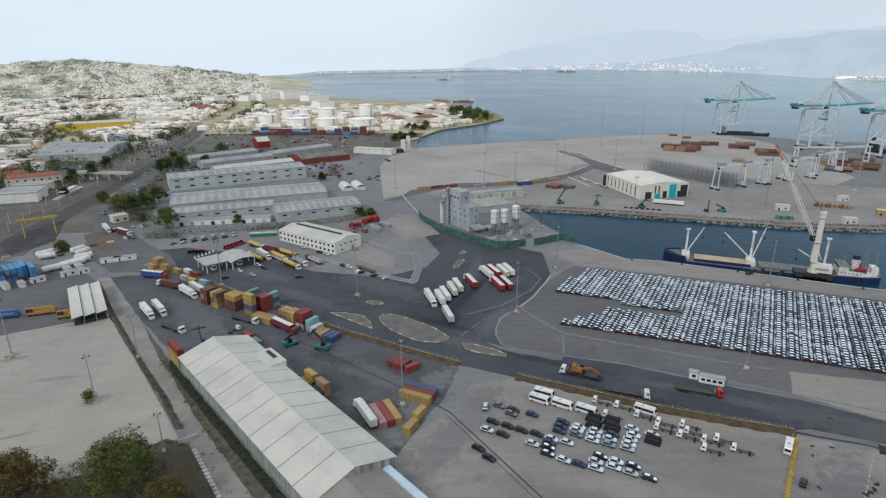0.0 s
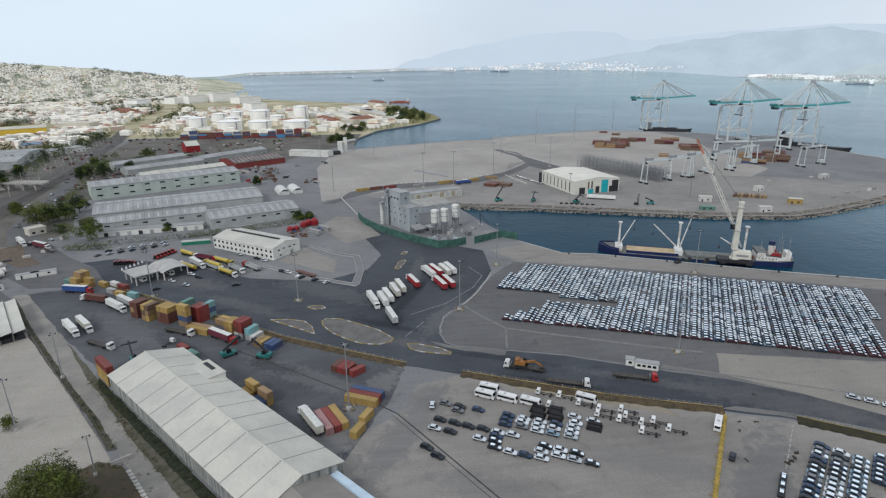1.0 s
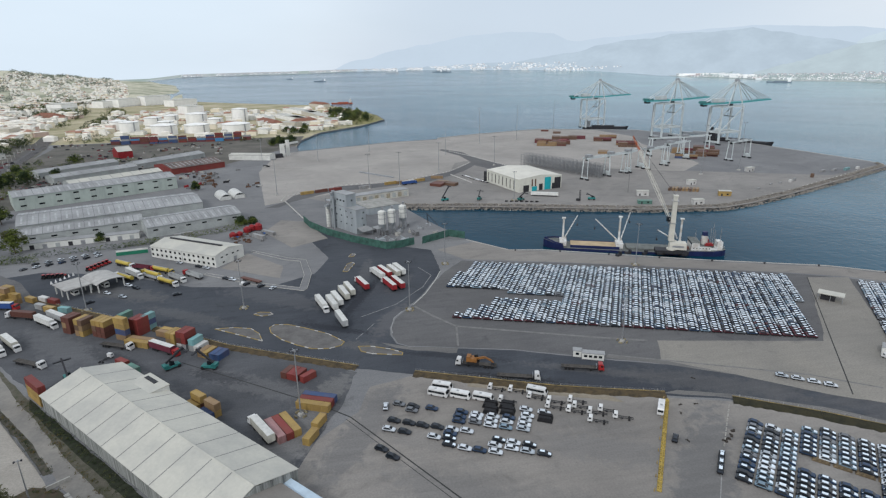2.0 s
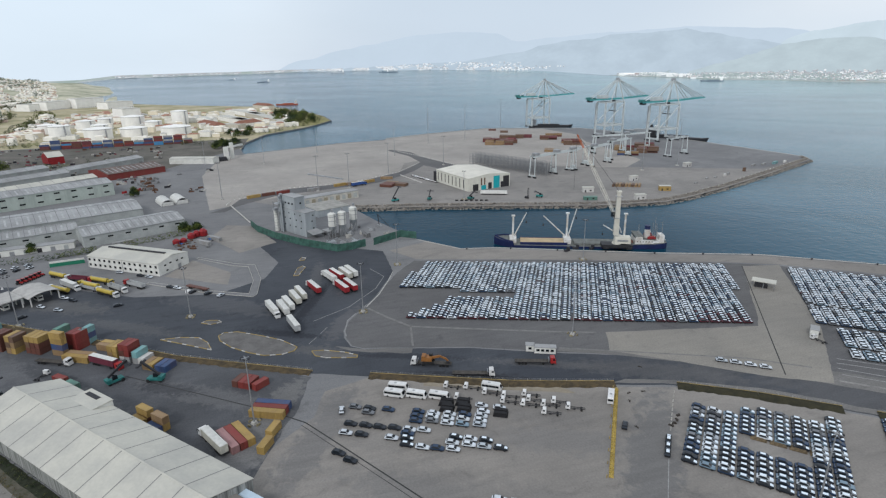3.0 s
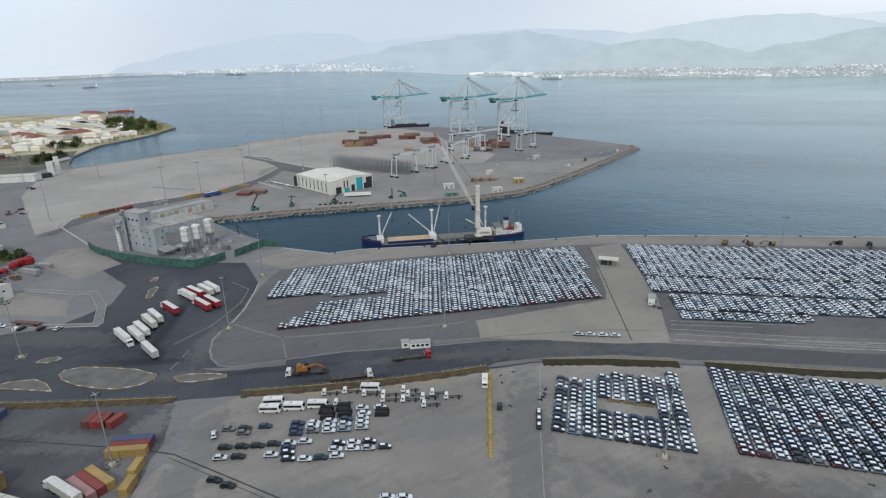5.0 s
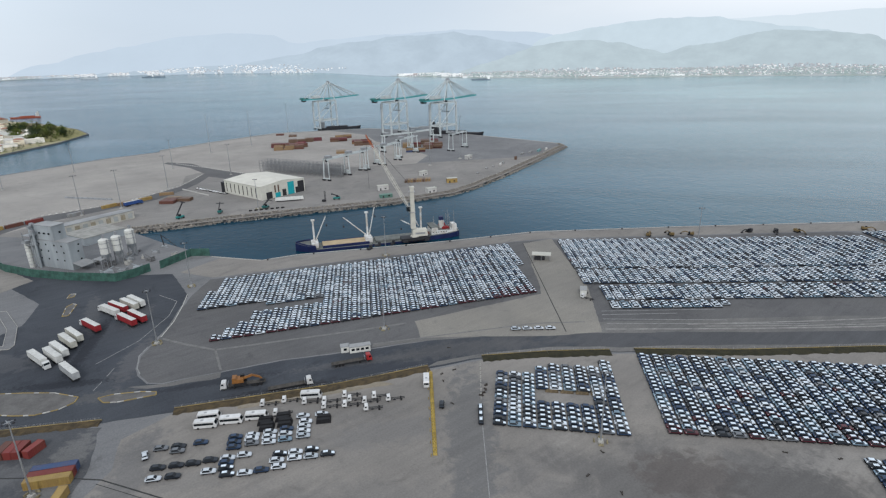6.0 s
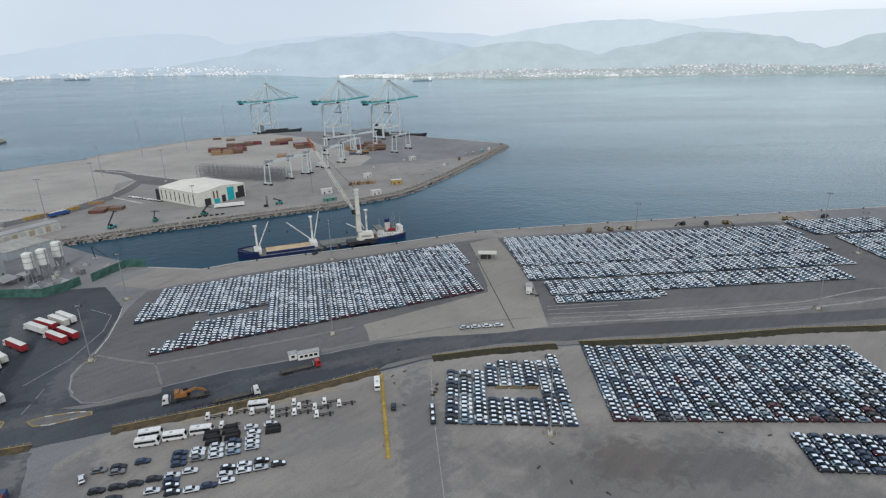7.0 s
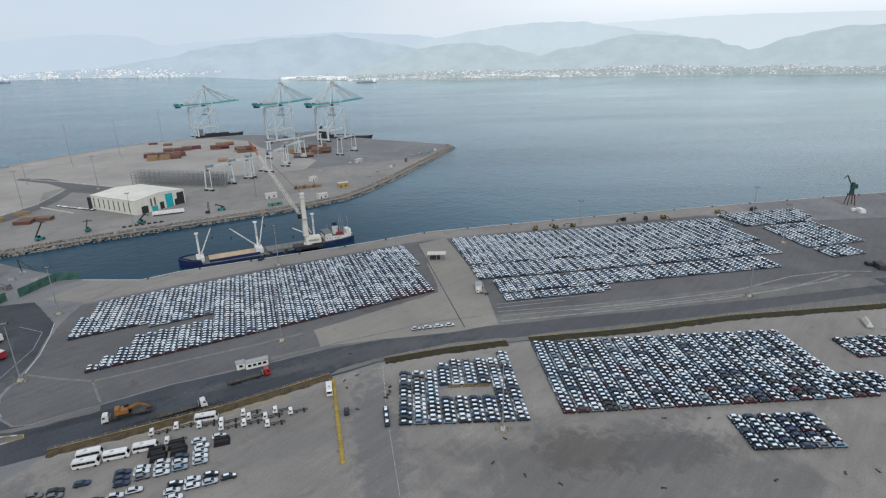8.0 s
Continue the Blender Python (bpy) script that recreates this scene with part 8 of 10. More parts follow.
HC_CREAM = shade("cream_crane_paint", (0.56, 0.54, 0.47), 0.55, var=0.1, scale=0.2)
hc = tagged(empty("harbour_crane", spot(203.5, 287.5, -25)), "cream mobile harbour crane with a lattice boom", "harbour crane")
part("undercarriage", Build().box(0, 0, 0.8, 19, 7.5, 1.8).box(-7, 0, 0.4, 3, 11, 1.0).box(7, 0, 0.4, 3, 11, 1.0), STEEL_DARK, hc)
for k in range(6):
    for s in (-1, 1):
        part("wheel", BIG_WHEEL, None, hc, at=pose(-7.5 + 3.0 * k, s * 3.2, 0.75) @ Matrix.Scale(1.5, 4))
part("machine_house", Build().box(3.2, 0, 3.2, 10, 5.6, 4.2, top=(0.94, 0.9)).tube((0, 0, 2.5), (0, 0, 3.3), 3.0, n=16), HC_CREAM, hc)
part("louvre", Build().box(3.2, -2.72, 4.6, 6.5, 0.08, 1.2), STEEL_GREY, hc)
tower = part("tower", Build().box(-1.0, 0, 8.4, 3.2, 3.2, 27.0, top=(0.7, 0.7)).box(-1.0, 0, 35.4, 2.8, 3.2, 1.0), HC_CREAM, hc)
part("cab", Build().box(-3.6, 1.0, 20.0, 2.2, 2.2, 2.8), GLASS_DARK, tower)
part("platform", Build().box(-1.5, 0, 19.4, 4.4, 4.2, 0.2).box(-1.0, 0, 33.0, 3.8, 3.8, 0.2), STEEL_GREY, tower)
boom = Build()
p0, p1 = Vector((-2.6, 0, 21.0)), Vector((-24.0, 46.0, 65.0))
ax = (p1 - p0).normalized()
sd = ax.cross(Vector((0, 0, 1))).normalized()
upv = sd.cross(ax)
NB = 16


def boom_at(f, i, j):
    w = 0.9 * (1 - 0.65 * abs(f * 2 - 0.7) / 1.3)
    return p0 + (p1 - p0) * f + sd * (i * w) + upv * (j * w)


for i, j in ((-1, -1), (1, -1), (1, 1), (-1, 1)):
    for k in range(NB):
        boom.beam(boom_at(k / NB, i, j), boom_at((k + 1) / NB, i, j), 0.16, m=1 if k > 12 else 0)
for k in range(NB):
    for (i, j), (i2, j2) in (((-1, -1), (1, -1)), ((1, -1), (1, 1)), ((1, 1), (-1, 1)), ((-1, 1), (-1, -1))):
        boom.beam(boom_at(k / NB, i, j), boom_at((k + 1) / NB, i2, j2), 0.08, m=1 if k > 12 else 0)
part("boom", boom, [HC_CREAM, shade("orange_boom_paint", (0.40, 0.10, 0.03), 0.5, var=0.1)], hc, "lattice boom with an orange-red tip")
part("boom_wire", Build().tube((-1, 0, 36), p1, 0.10, n=5).tube((-1, 0.6, 36), p1, 0.10, n=5).tube(p1, p1 - Vector((0, 0, 38)), 0.08, n=5), STEEL_DARK, hc)
part("luffing_cylinder", Build().tube((2.5, 0, 9.5), (-6.0, 8.4, 29.0), 0.5, 0.35, 10), STEEL_GREY, hc)
for x, y, deg in ((170.5, 291.0, 20), (178, 293.5, -10), (187, 289.5, 30)):
    b = Build().box(0, 0, 0, 4, 2, 1.2, top=(0.8, 0.8)).box(1.2, 0, 1.0, 1.4, 1.8, 1.6).beam((-2, 0, 0.5), (-3.5, 0, 2.4), 0.3)
    tagged(part("grab_bucket", b, STEEL_DARK, at=spot(x, y, deg, 0.03)), "dark steel grab lying on the quay", "grab", "quay grabs")
boll = Build().tube((0, 0, 0), (0, 0, 0.7), 0.45, 0.35, 10).tube((0, 0, 0.7), (0, 0, 0.95), 0.6, 0.55, 10).mesh("bollard", STEEL_DARK)
for k in range(18):
    f = k / 17
    x, y = lerp(113, 560, f), lerp(315.5, 30, f)
    for a, b in zip([(131, 312), (216, 271), (276, 246), (359, 186), (473, 99), (570, 22)], [(216, 271), (276, 246), (359, 186), (473, 99), (570, 22)]):
        if a[0] <= x <= b[0]:
            y = lerp(a[1], b[1], (x - a[0]) / (b[0] - a[0])) - 1.2
    tagged(part("bollard", boll, None, at=spot(x, y, 0, 0.0)), "black cast mooring bollard on the quay edge", "bollard", "mooring bollards")
cope = tagged(empty("quay_coping"), "pale concrete coping along the quay edge", "kerb", kind="structure")
for a, b in (((604, 500), (605, 522)), ((605, 522), (596, 596)), ((596, 596), (574, 742)), ((574, 742), (520, 872)), ((520, 872), (372, 937)), ((372, 937), (250, 904)), ((250, 904), (176, 873))):
    n, deg = span(a, b)
    part("coping", Build().box(n / 2, 0.8, -0.5, n, 1.8, 0.75), CONCRETE_BASE, cope, at=spot(*a, deg))
QL = [(89, 346), (110, 318), (131, 313), (216, 272), (276, 247), (359, 187), (473, 100), (584, 13), (700, -85)]
for a, b in zip(QL, QL[1:]):
    n, deg = span(a, b)
    part("coping", Build().box(n / 2, -0.4, -0.5, n, 0.9, 0.72), CONCRETE_BASE, cope, at=spot(*a, deg))
sheet("pavement_apron", [(94, 340), (112, 316), (132, 310), (216, 269), (276, 244), (359, 184), (470, 98), (455, 85), (425, 112), (272, 230), (246, 243), (140, 286), (78, 308), (66, 330)], CONCRETE, 0.042, "pale worn concrete quay apron")
# ---- near town, railway, tank farm ----
CREAM = shade("cream_wall", (0.56, 0.52, 0.44), 0.85, var=0.1, scale=0.3)
TILE = shade("red_roof_tiles", (0.26, 0.115, 0.075), 0.85, var=0.2, scale=0.4)
# tank white raised to carry the sunshine on the tank farm
TANK_WHITE = shade("white_tank_paint", (0.84, 0.83, 0.79), 0.5, var=0.06, scale=0.1)
YELLOW_CLAD = shade("yellow_cladding", (0.62, 0.43, 0.05), 0.6, var=0.06, scale=0.2)
BALLAST = shade("track_ballast", (0.105, 0.098, 0.092), 0.95, var=0.2, scale=0.1, fine=1.5)
COAL = shade("dark_coal_ground", (0.06, 0.06, 0.062), 0.95, var=0.25, scale=0.1, fine=1.0)
RAIL = shade("rail_steel", (0.16, 0.14, 0.125), 0.5, metal=0.6, var=0.2)

sheet("ground_railyard", [(-392, 960), (-30, 962), (-38, 850), (-70, 790), (-120, 700), (-200, 690), (-235, 600), (-262, 500), (-225, 420), (-228, 380), (-300, 380), (-330, 560), (-360, 760)], shade("dark_railyard_ground", (0.125, 0.115, 0.10), 0.95, var=0.25, scale=0.03, fine=0.4, tint=(0.075, 0.072, 0.06)), 0.033, "dark worn ground of the rail yard", "ground")
# cloud shade over the near tracks is laid in as a dark sheet
sheet("ground_sidings", [(-262, 330), (-285, 440), (-310, 560), (-330, 660), (-400, 940), (-440, 1000), (-520, 800), (-560, 640), (-520, 520), (-430, 400), (-380, 300)], shade("shaded_railway_ground", (0.12, 0.112, 0.098), 0.95, var=0.25, scale=0.03, fine=0.4, tint=(0.075, 0.074, 0.06)), 0.035, "dark railway ground with cloud shade in its colour", "ground")
sheet("ground_rail", [(-275, 320), (-287, 400), (-305, 480), (-320, 556), (-336, 650), (-395, 905), (-440, 1080), (-470, 1090), (-415, 900), (-368, 670), (-345, 557), (-338, 500), (-328, 430), (-322, 380), (-330, 330), (-360, 280), (-300, 260)], BALLAST, 0.05, "brown ballast of a wide railway line", "railway")
sheet("ground_coal", [(-270, 330), (-262, 360), (-284, 405), (-292, 420), (-296, 385), (-290, 350)], COAL, 0.06, "dark ground beside the tracks", "ground")
sheet("road_west", [(-150, 300), (-170, 330), (-195, 352), (-236, 399), (-262, 446), (-280, 500), (-300, 576), (-330, 655), (-360, 748), (-402, 935), (-416, 938), (-374, 752), (-346, 662), (-316, 578), (-298, 520), (-288, 474), (-272, 422), (-236, 362), (-222, 335), (-215, 322), (-190, 300)], GREY_LOT, 0.055, "grey road running north-west along the sheds", "road")
sheet("ground_soil", [(-251, 375), (-234, 350), (-214, 336), (-206, 342), (-226, 362), (-240, 385)], shade("brown_soil", (0.13, 0.10, 0.075), 0.95, var=0.2, scale=0.3), 0.06, "brown bare soil mound", "ground")
sheet("ground_depot", [(-330, 330), (-262, 320), (-232, 312), (-205, 300), (-188, 284), (-160, 246), (-170, 236), (-195, 222), (-330, 200)], GREY_LOT, 0.042, "dirty grey depot yard ground", "ground")
for k in range(6):
    root = tagged(empty("rail_track"), "worn steel railway track on ballast", "track", "rail tracks", "structure")
    off = -3.5 * k
    pts = [(-268 + off, 300), (-282 + off, 380), (-299 + off * 0.9, 470), (-316 + off * 0.7, 556), (-337 + off * 0.6, 655), (-392 + off * 0.5, 890), (-432 + off * 0.5, 1075)]
    for a, b in zip(pts, pts[1:]):
        n, deg = span(a, b)
        for s in (-0.75, 0.75):
            part("rail", Build().box(n / 2, s, 0.05, n, 0.14, 0.2), RAIL, root, at=spot(*a, deg))
cat_pole = Build().box(0, 0, 0, 0.35, 0.35, 8.5).box(1.6, 0, 7.2, 3.4, 0.12, 0.12).mesh("pole", CONCRETE_BASE)
for k in range(24):
    y = 352 + 27 * k
    x = curve_at([(340, -292), (430, -312), (517, -330), (650, -352), (1000, -425)], y)
    for s in (0, -1):
        m = tagged(part("catenary_mast", cat_pole, None, at=spot(x - 6 + 22 * s * (0.8 if y > 500 else 0.5), y, 10)), "pale concrete railway mast with an arm", "catenary mast", "catenary masts")
gantry = tagged(empty("yellow_gantry", spot(-288, 369, 37)), "yellow goods-yard gantry crane", "gantry crane")
YG_PAINT = shade("yellow_gantry_paint", (0.42, 0.30, 0.06), 0.6, var=0.15)
for x in (0, 18):
    part("leg", Build().beam((x, -2.5, 0), (x, 0, 11.5), 0.7).beam((x, 2.5, 0), (x, 0, 11.5), 0.7), YG_PAINT, gantry)
part("girder", Build().beam((-3, 0, 12), (21, 0, 12), 1.2, 1.5), YG_PAINT, gantry)
plat = tagged(empty("platform", spot(-340, 480, 101)), "pale concrete station platform", "platform")
part("slab", Build().box(28, 0, 0, 56, 5, 1.0), CONCRETE_BASE, plat)
part("canopy", Build().box(28, 0, 4.2, 30, 4.5, 0.25).box(18, 0, 1.0, 0.3, 0.3, 3.2).box(38, 0, 1.0, 0.3, 0.3, 3.2), WALL_WHITE, plat)
bridge = tagged(empty("road_bridge", spot(-375, 577, -8)), "grey road bridge over the railway", "bridge")
part("deck", Build().box(24, 0, 6.0, 62, 9, 1.2), CONCRETE_BASE, bridge)
part("parapet", Build().box(24, 4.4, 7.2, 62, 0.3, 1.0).box(24, -4.4, 7.2, 62, 0.3, 1.0), CONCRETE_BASE, bridge)
for x in (4, 20, 34, 46):
    part("pier", Build().box(x, 0, 0, 1.2, 7, 6), CONCRETE_BASE, bridge)

# depot on the near left
for k, (x, y) in enumerate(((-177.9, 248.5), (-174.1, 251.5), (-170.3, 254.5))):
    root = tagged(empty("canopy_roof", spot(x, y, -55.5)), "long ivory sheet canopy over steel stock", "canopy", "steel stock canopies")
    part("roof_sheet", Build().add([(-22, -2.3, 4.2), (22, -2.3, 4.2), (22, 2.3, 5.0), (-22, 2.3, 5.0), (-22, -2.3, 4.4), (22, -2.3, 4.4), (22, 2.3, 5.2), (-22, 2.3, 5.2)], [(3, 2, 1, 0), (4, 5, 6, 7), (0, 1, 5, 4), (1, 2, 6, 5), (2, 3, 7, 6), (3, 0, 4, 7)]), ROOF_WHITE, root)
    for q in range(6):
        part("post", Build().box(-20 + 8 * q, 2.4, 0, 0.3, 0.3, 4.9), STEEL_GREY, root)
    part("stock", Build().box(0, 0, 0.1, 40, 3.4, 1.6, top=(1, 0.8)), STEEL_DARK, root)
for i in range(4):
    for k in range(3):
        container(-242 + 1.9 * i, 286 + 1.9 * i + (k % 2) * 0.1, -45, ("sky", "sky", "blue", "sky", "red")[(i * 3 + k) % 5], 40, k, "depot containers", "in the depot yard")
for i in range(2):
    for k in range(3):
        container(-229 - 7 * i, 292 + 2.5 * i, -45, "sky", 40, k, "depot containers", "in the depot yard")
for k, (x, y, deg, n) in enumerate(((-221.6, 307.9, 52, 22), (-219, 314.5, 58, 16), (-242.8, 325, 30, 8), (-244.6, 336, 60, 7), (-231.9, 337.6, 70, 8), (-220, 324, 50, 9), (-226, 333, 75, 8), (-248, 330, 50, 8))):
    t = tagged(empty("steel_tank", spot(x, y, deg, 0.03)), "white cylindrical steel tank lying in the depot", "tank", "lying tanks")
    part("shell", Build().tube((-n / 2, 0, 2.0), (n / 2, 0, 2.0), 1.8, n=16).tube((-n / 2 - 0.6, 0, 2.0), (-n / 2, 0, 2.0), 1.0, 1.8, 16), SHIP_WHITE, t)
    for s in (-0.3, 0.3):
        part("cradle", Build().box(n * s, 0, 0, 0.8, 3.0, 0.7), STEEL_DARK, t)
for x, y, deg, s in ((-233.8, 277.5, -40, 9), (-226.5, 279.5, -40, 6), (-241, 271, -40, 7), (-217, 303, -40, 8), (-212, 306.5, -40, 8), (-205, 299, 40, 6), (-222, 286, 45, 7), (-211, 295.5, 45, 8), (-200, 318, 25, 11), (-193, 321, 25, 12)):
    root = tagged(empty("site_cabin", spot(x, y, deg, 0.03)), "white prefabricated site cabin in the depot", "cabin", "depot cabins")
    part("wall", Build().box(0, 0, 0, s, 2.6, 2.7), WALL_WHITE, root)
    part("roof", Build().box(0, 0, 2.7, s + 0.3, 2.9, 0.15), ROOF_GREY, root)
    part("window", Build().box(s * 0.2, -1.32, 1.1, 1.2, 0.06, 0.9), GLASS_DARK, root)
    part("door", Build().box(-s * 0.25, -1.32, 0, 0.9, 0.06, 2.0), STEEL_DARK, root)
MC_YELLOW = shade("amber_crane_paint", (0.36, 0.20, 0.04), 0.5, var=0.12)
for x, y, deg, paint, lab in ((-191.4, 243.9, 20, MC_YELLOW, "amber mobile crane with its boom folded"), (-206, 240, 15, CAB["blue"], "blue mobile crane parked in the depot"), (-177.5, 240, 20, MC_YELLOW, "small amber crane beside the canopies")):
    root = tagged(empty("mobile_crane", spot(x, y, deg, 0.03)), lab, "mobile crane", "mobile cranes")
    n = 12 if paint is not MC_YELLOW or x < -180 else 6
    part("carrier", Build().box(0, 0, 0.9, n, 2.7, 1.1).box(n / 2 - 1, 0, 0.7, 2.0, 2.6, 2.2, top=(0.8, 0.95)), paint, root)
    part("boom", Build().box(-0.5, 0, 2.6, n * 0.95, 1.1, 1.2), paint, root)
    part("counterweight", Build().box(-n / 2 + 1.2, 0, 2.0, 2.2, 2.6, 1.6), STEEL_DARK, root)
    for i in range(5 if n > 8 else 3):
        for s in (-1, 1):
            part("wheel", BIG_WHEEL, None, root, at=pose(-n * 0.42 + n * 0.84 * i / (4 if n > 8 else 2), s * 1.15, 0.6) @ Matrix.Scale(1.15, 4))
semi(-240.4, 384.5, -49, "white", "white", "box", "white lorry on the north-west road")
semi(-222.6, 374.6, -33, "white", "maroon", "box", "pink and white lorry on the north-west road")
semi(-214, 366, -33, None, "grey", "flat", "empty dark flat trailer by the road")
for k, (x, y, c) in enumerate(((-302.8, 542.8, "white"), (-285.8, 516, "white"), (-287.7, 530.7, "silver"), (-297.5, 492.4, "white"), (-238.6, 451.9, "white"), (-226, 392, "white"), (-318, 600, "grey"), (-330, 640, "white"), (-270, 430, "silver"))):
    car(x, y, 100 + 9 * k, c, group="cars on the north-west road")


def block(name, a, b, width, h, roof, wall, label, flat=True, storeys=0, side=1):
    """A plain building with walls, an overhanging roof and window bands."""
    n, deg = span(a, b)
    root = tagged(empty(name, spot(*a, deg)), label, "building", "town buildings")
    part("wall", Build().box(n / 2, side * width / 2, 0, n, width, h), wall, root)
    if flat:
        part("roof", Build().box(n / 2, side * width / 2, h, n + 0.8, width + 0.8, 0.5), roof, root)
        part("parapet", Build().box(n / 2, side * 0.2, h + 0.5, n, 0.4, 0.5).box(n / 2, side * (width - 0.2), h + 0.5, n, 0.4, 0.5), wall, root)
    else:
        e = 0.6
        v = [(-e, side * -e, h), (n + e, side * -e, h), (n + e, side * (width + e), h), (-e, side * (width + e), h), (width * 0.3, side * width / 2, h + width * 0.22), (n - width * 0.3, side * width / 2, h + width * 0.22)]
        f = [(0, 1, 5, 4), (1, 2, 5), (2, 3, 4, 5), (3, 0, 4), (3, 2, 1, 0)]
        part("roof", Build().add(v, f if side > 0 else [q[::-1] for q in f]), roof, root)
    for s in range(storeys):
        for i in range(max(2, int(n / 6))):
            part("window", Build().box(n * (i + 0.5) / max(2, int(n / 6)), -0.03 * side, 1.2 + 3.0 * s, 2.0, 0.12, 1.4), GLASS_DARK, root)
    return root


gable_shed("warehouse", (-497, 672), (-417, 694), 118, 9.0, 12.5, ROOF_GREY, WALL_GREY, "huge grey industrial shed beyond the railway", 10, seam_mat=SHED_SEAM)
block("terrace", (-424, 535), (-385, 560), 14, 8.0, TILE, CREAM, "long cream building with a brown tiled roof", False, 2)
block("hangar", (-384, 466), (-352, 476), 26, 8.0, ROOF_GREY, WALL_WHITE, "white flat hangar by the railway")
block("hangar", (-402, 512), (-372, 519), 16, 6.0, ROOF_GREY, CREAM, "pale workshop with a flat grey roof")
block("hut", (-246, 404), (-239, 412), 8, 4.5, ROOF_WHITE, CREAM, "cream gate hut under trees", True, 1)
for k, (a, b, w, h, r) in enumerate((((-598, 756), (-567, 775), 26, 7, ROOF_WHITE), ((-505, 655), (-485, 661), 14, 6, ROOF_WHITE), ((-544, 660), (-517, 667), 18, 6, ROOF_WHITE), ((-476, 600), (-460, 606), 12, 6, TILE), ((-434, 797), (-408, 836), 20, 6, ROOF_GREY), ((-498, 850), (-478, 862), 22, 8, BOX_PAINT["sky"]),
                                     ((-583, 935), (-554, 972), 22, 9, ROOF_WHITE), ((-507, 955), (-453, 993), 34, 9, ROOF_WHITE), ((-711, 905), (-684, 928), 22, 8, ROOF_WHITE), ((-640, 830), (-600, 850), 24, 7, ROOF_WHITE), ((-560, 800), (-535, 812), 20, 6, ROOF_GREY), ((-455, 560), (-430, 572), 14, 7, TILE),
                                     ((-520, 740), (-500, 750), 16, 6, TILE), ((-470, 520), (-445, 535), 16, 6, ROOF_GREY), ((-620, 700), (-590, 715), 20, 6, ROOF_WHITE), ((-660, 780), (-630, 800), 20, 7, ROOF_WHITE), ((-540, 610), (-515, 622), 16, 6, ROOF_WHITE), ((-580, 640), (-560, 650), 16, 6, TILE))):
    block("workshop", a, b, w, h, r, (WALL_WHITE, CREAM)[k % 2], ("white", "cream")[k % 2] + " low workshop building in the town", r is not TILE, 1)
block("market_hall", (-693, 1020), (-585, 1078), 60, 10, ROOF_WHITE, YELLOW_CLAD, "long bright yellow market hall")
block("factory", (-580, 1095), (-520, 1096), 40, 14, CREAM, CREAM, "sandy stone factory block", True, 2)
block("factory", (-763, 1221), (-698, 1300), 60, 10, ROOF_WHITE, WALL_WHITE, "long white factory hall")
block("factory", (-1214, 1629), (-1174, 1690), 60, 12, ROOF_WHITE, WALL_WHITE, "long white store below the hill")
block("factory", (-680, 1656), (-632, 1652), 40, 12, ROOF_WHITE, WALL_WHITE, "white industrial hall beside the railway")
block("factory", (-630, 1427), (-576, 1396), 40, 9, TILE, CREAM, "sand-coloured building with a red roof", False, 1)
for k, (a, b) in enumerate((((-607, 1812), (-582, 1850)), ((-570, 1827), (-529, 1905)), ((-512, 1877), (-453, 1931)), ((-414, 1794), (-362, 1853)), ((-652, 1654), (-633, 1704)), ((-292, 1375), (-261, 1398)), ((-988, 2526), (-970, 2600)))):
    block("refinery_hall", a, b, 45, 18 + 4 * (k % 3), ROOF_WHITE, TANK_WHITE, "tall white refinery building by the shore", True, 1)
for k, (a, b) in enumerate((((-128, 1195), (-92, 1115)), ((-100, 1330), (-54, 1205)), ((-83, 1130), (-50, 1110)), ((-45, 1125), (-7, 1160)), ((-45, 1390), (20, 1165)), ((-85, 1500), (-23, 1340)), ((-31, 1660), (5, 1600)), ((-150, 1330), (-118, 1250)), ((-70, 1260), (-40, 1185)))):
    block("dock_shed", a, b, 24, 8, ROOF_WHITE if k % 3 else TILE, TANK_WHITE if k % 2 else CREAM, ("white dock shed on the cape" if k % 3 else "red-roofed dock shed on the cape"), k % 3 != 0)
TANK_AT = []
for x, y, r, h in ((-334, 1102, 16, 20), (-266, 1058, 21, 17), (-218, 1082, 21, 14), (-149, 1064, 24, 15), (-207, 1207, 15, 13), (-250, 1252, 21, 20), (-167, 1269, 16, 26), (-323, 1214, 16, 18), (-307, 1290, 14, 15), (-375, 1180, 15, 16), (-285, 1150, 14, 15)):
    TANK_AT.append((x, y, r))
    t = tagged(empty("oil_tank", spot(x, y)), "large white cylindrical oil storage tank", "oil tank", "oil tanks")
    part("shell", Build().tube((0, 0, 0), (0, 0, h), r, r, 32), TANK_WHITE, t)
    part("roof", Build().tube((0, 0, h), (0, 0, h + r * 0.12), r + 0.1, r * 0.15, 32), TANK_WHITE, t)
    part("rim", Build().tube((0, 0, h - 1.2), (0, 0, h - 0.8), r + 0.35, n=32), STEEL_GREY, t)
    part("stairway", Build().box(r * 0.72, -r * 0.72, 0, 2, 2, h), STEEL_GREY, t)
rng = random.Random(91)
rail_boxes = []
for i in range(15):
    for k in range(rng.choice((3, 4, 4, 5))):
        for j in range(2):
            if j == 0 or k < 2:
                rail_boxes.append((-308 + 13.6 * i, 940 + 2.0 * math.sin(i) + 3 * j, 2, rng.choice(("red", "red", "rust", "blue", "sky", "grey", "maroon", "blue")), k, 40))
container_heap("rail_containers", rail_boxes, "red and blue containers stacked at the rail yard")
pier_b = tagged(empty("loading_tower", spot(-52, 748, 20)), "white loading tower and conveyor by the inlet", "tower")
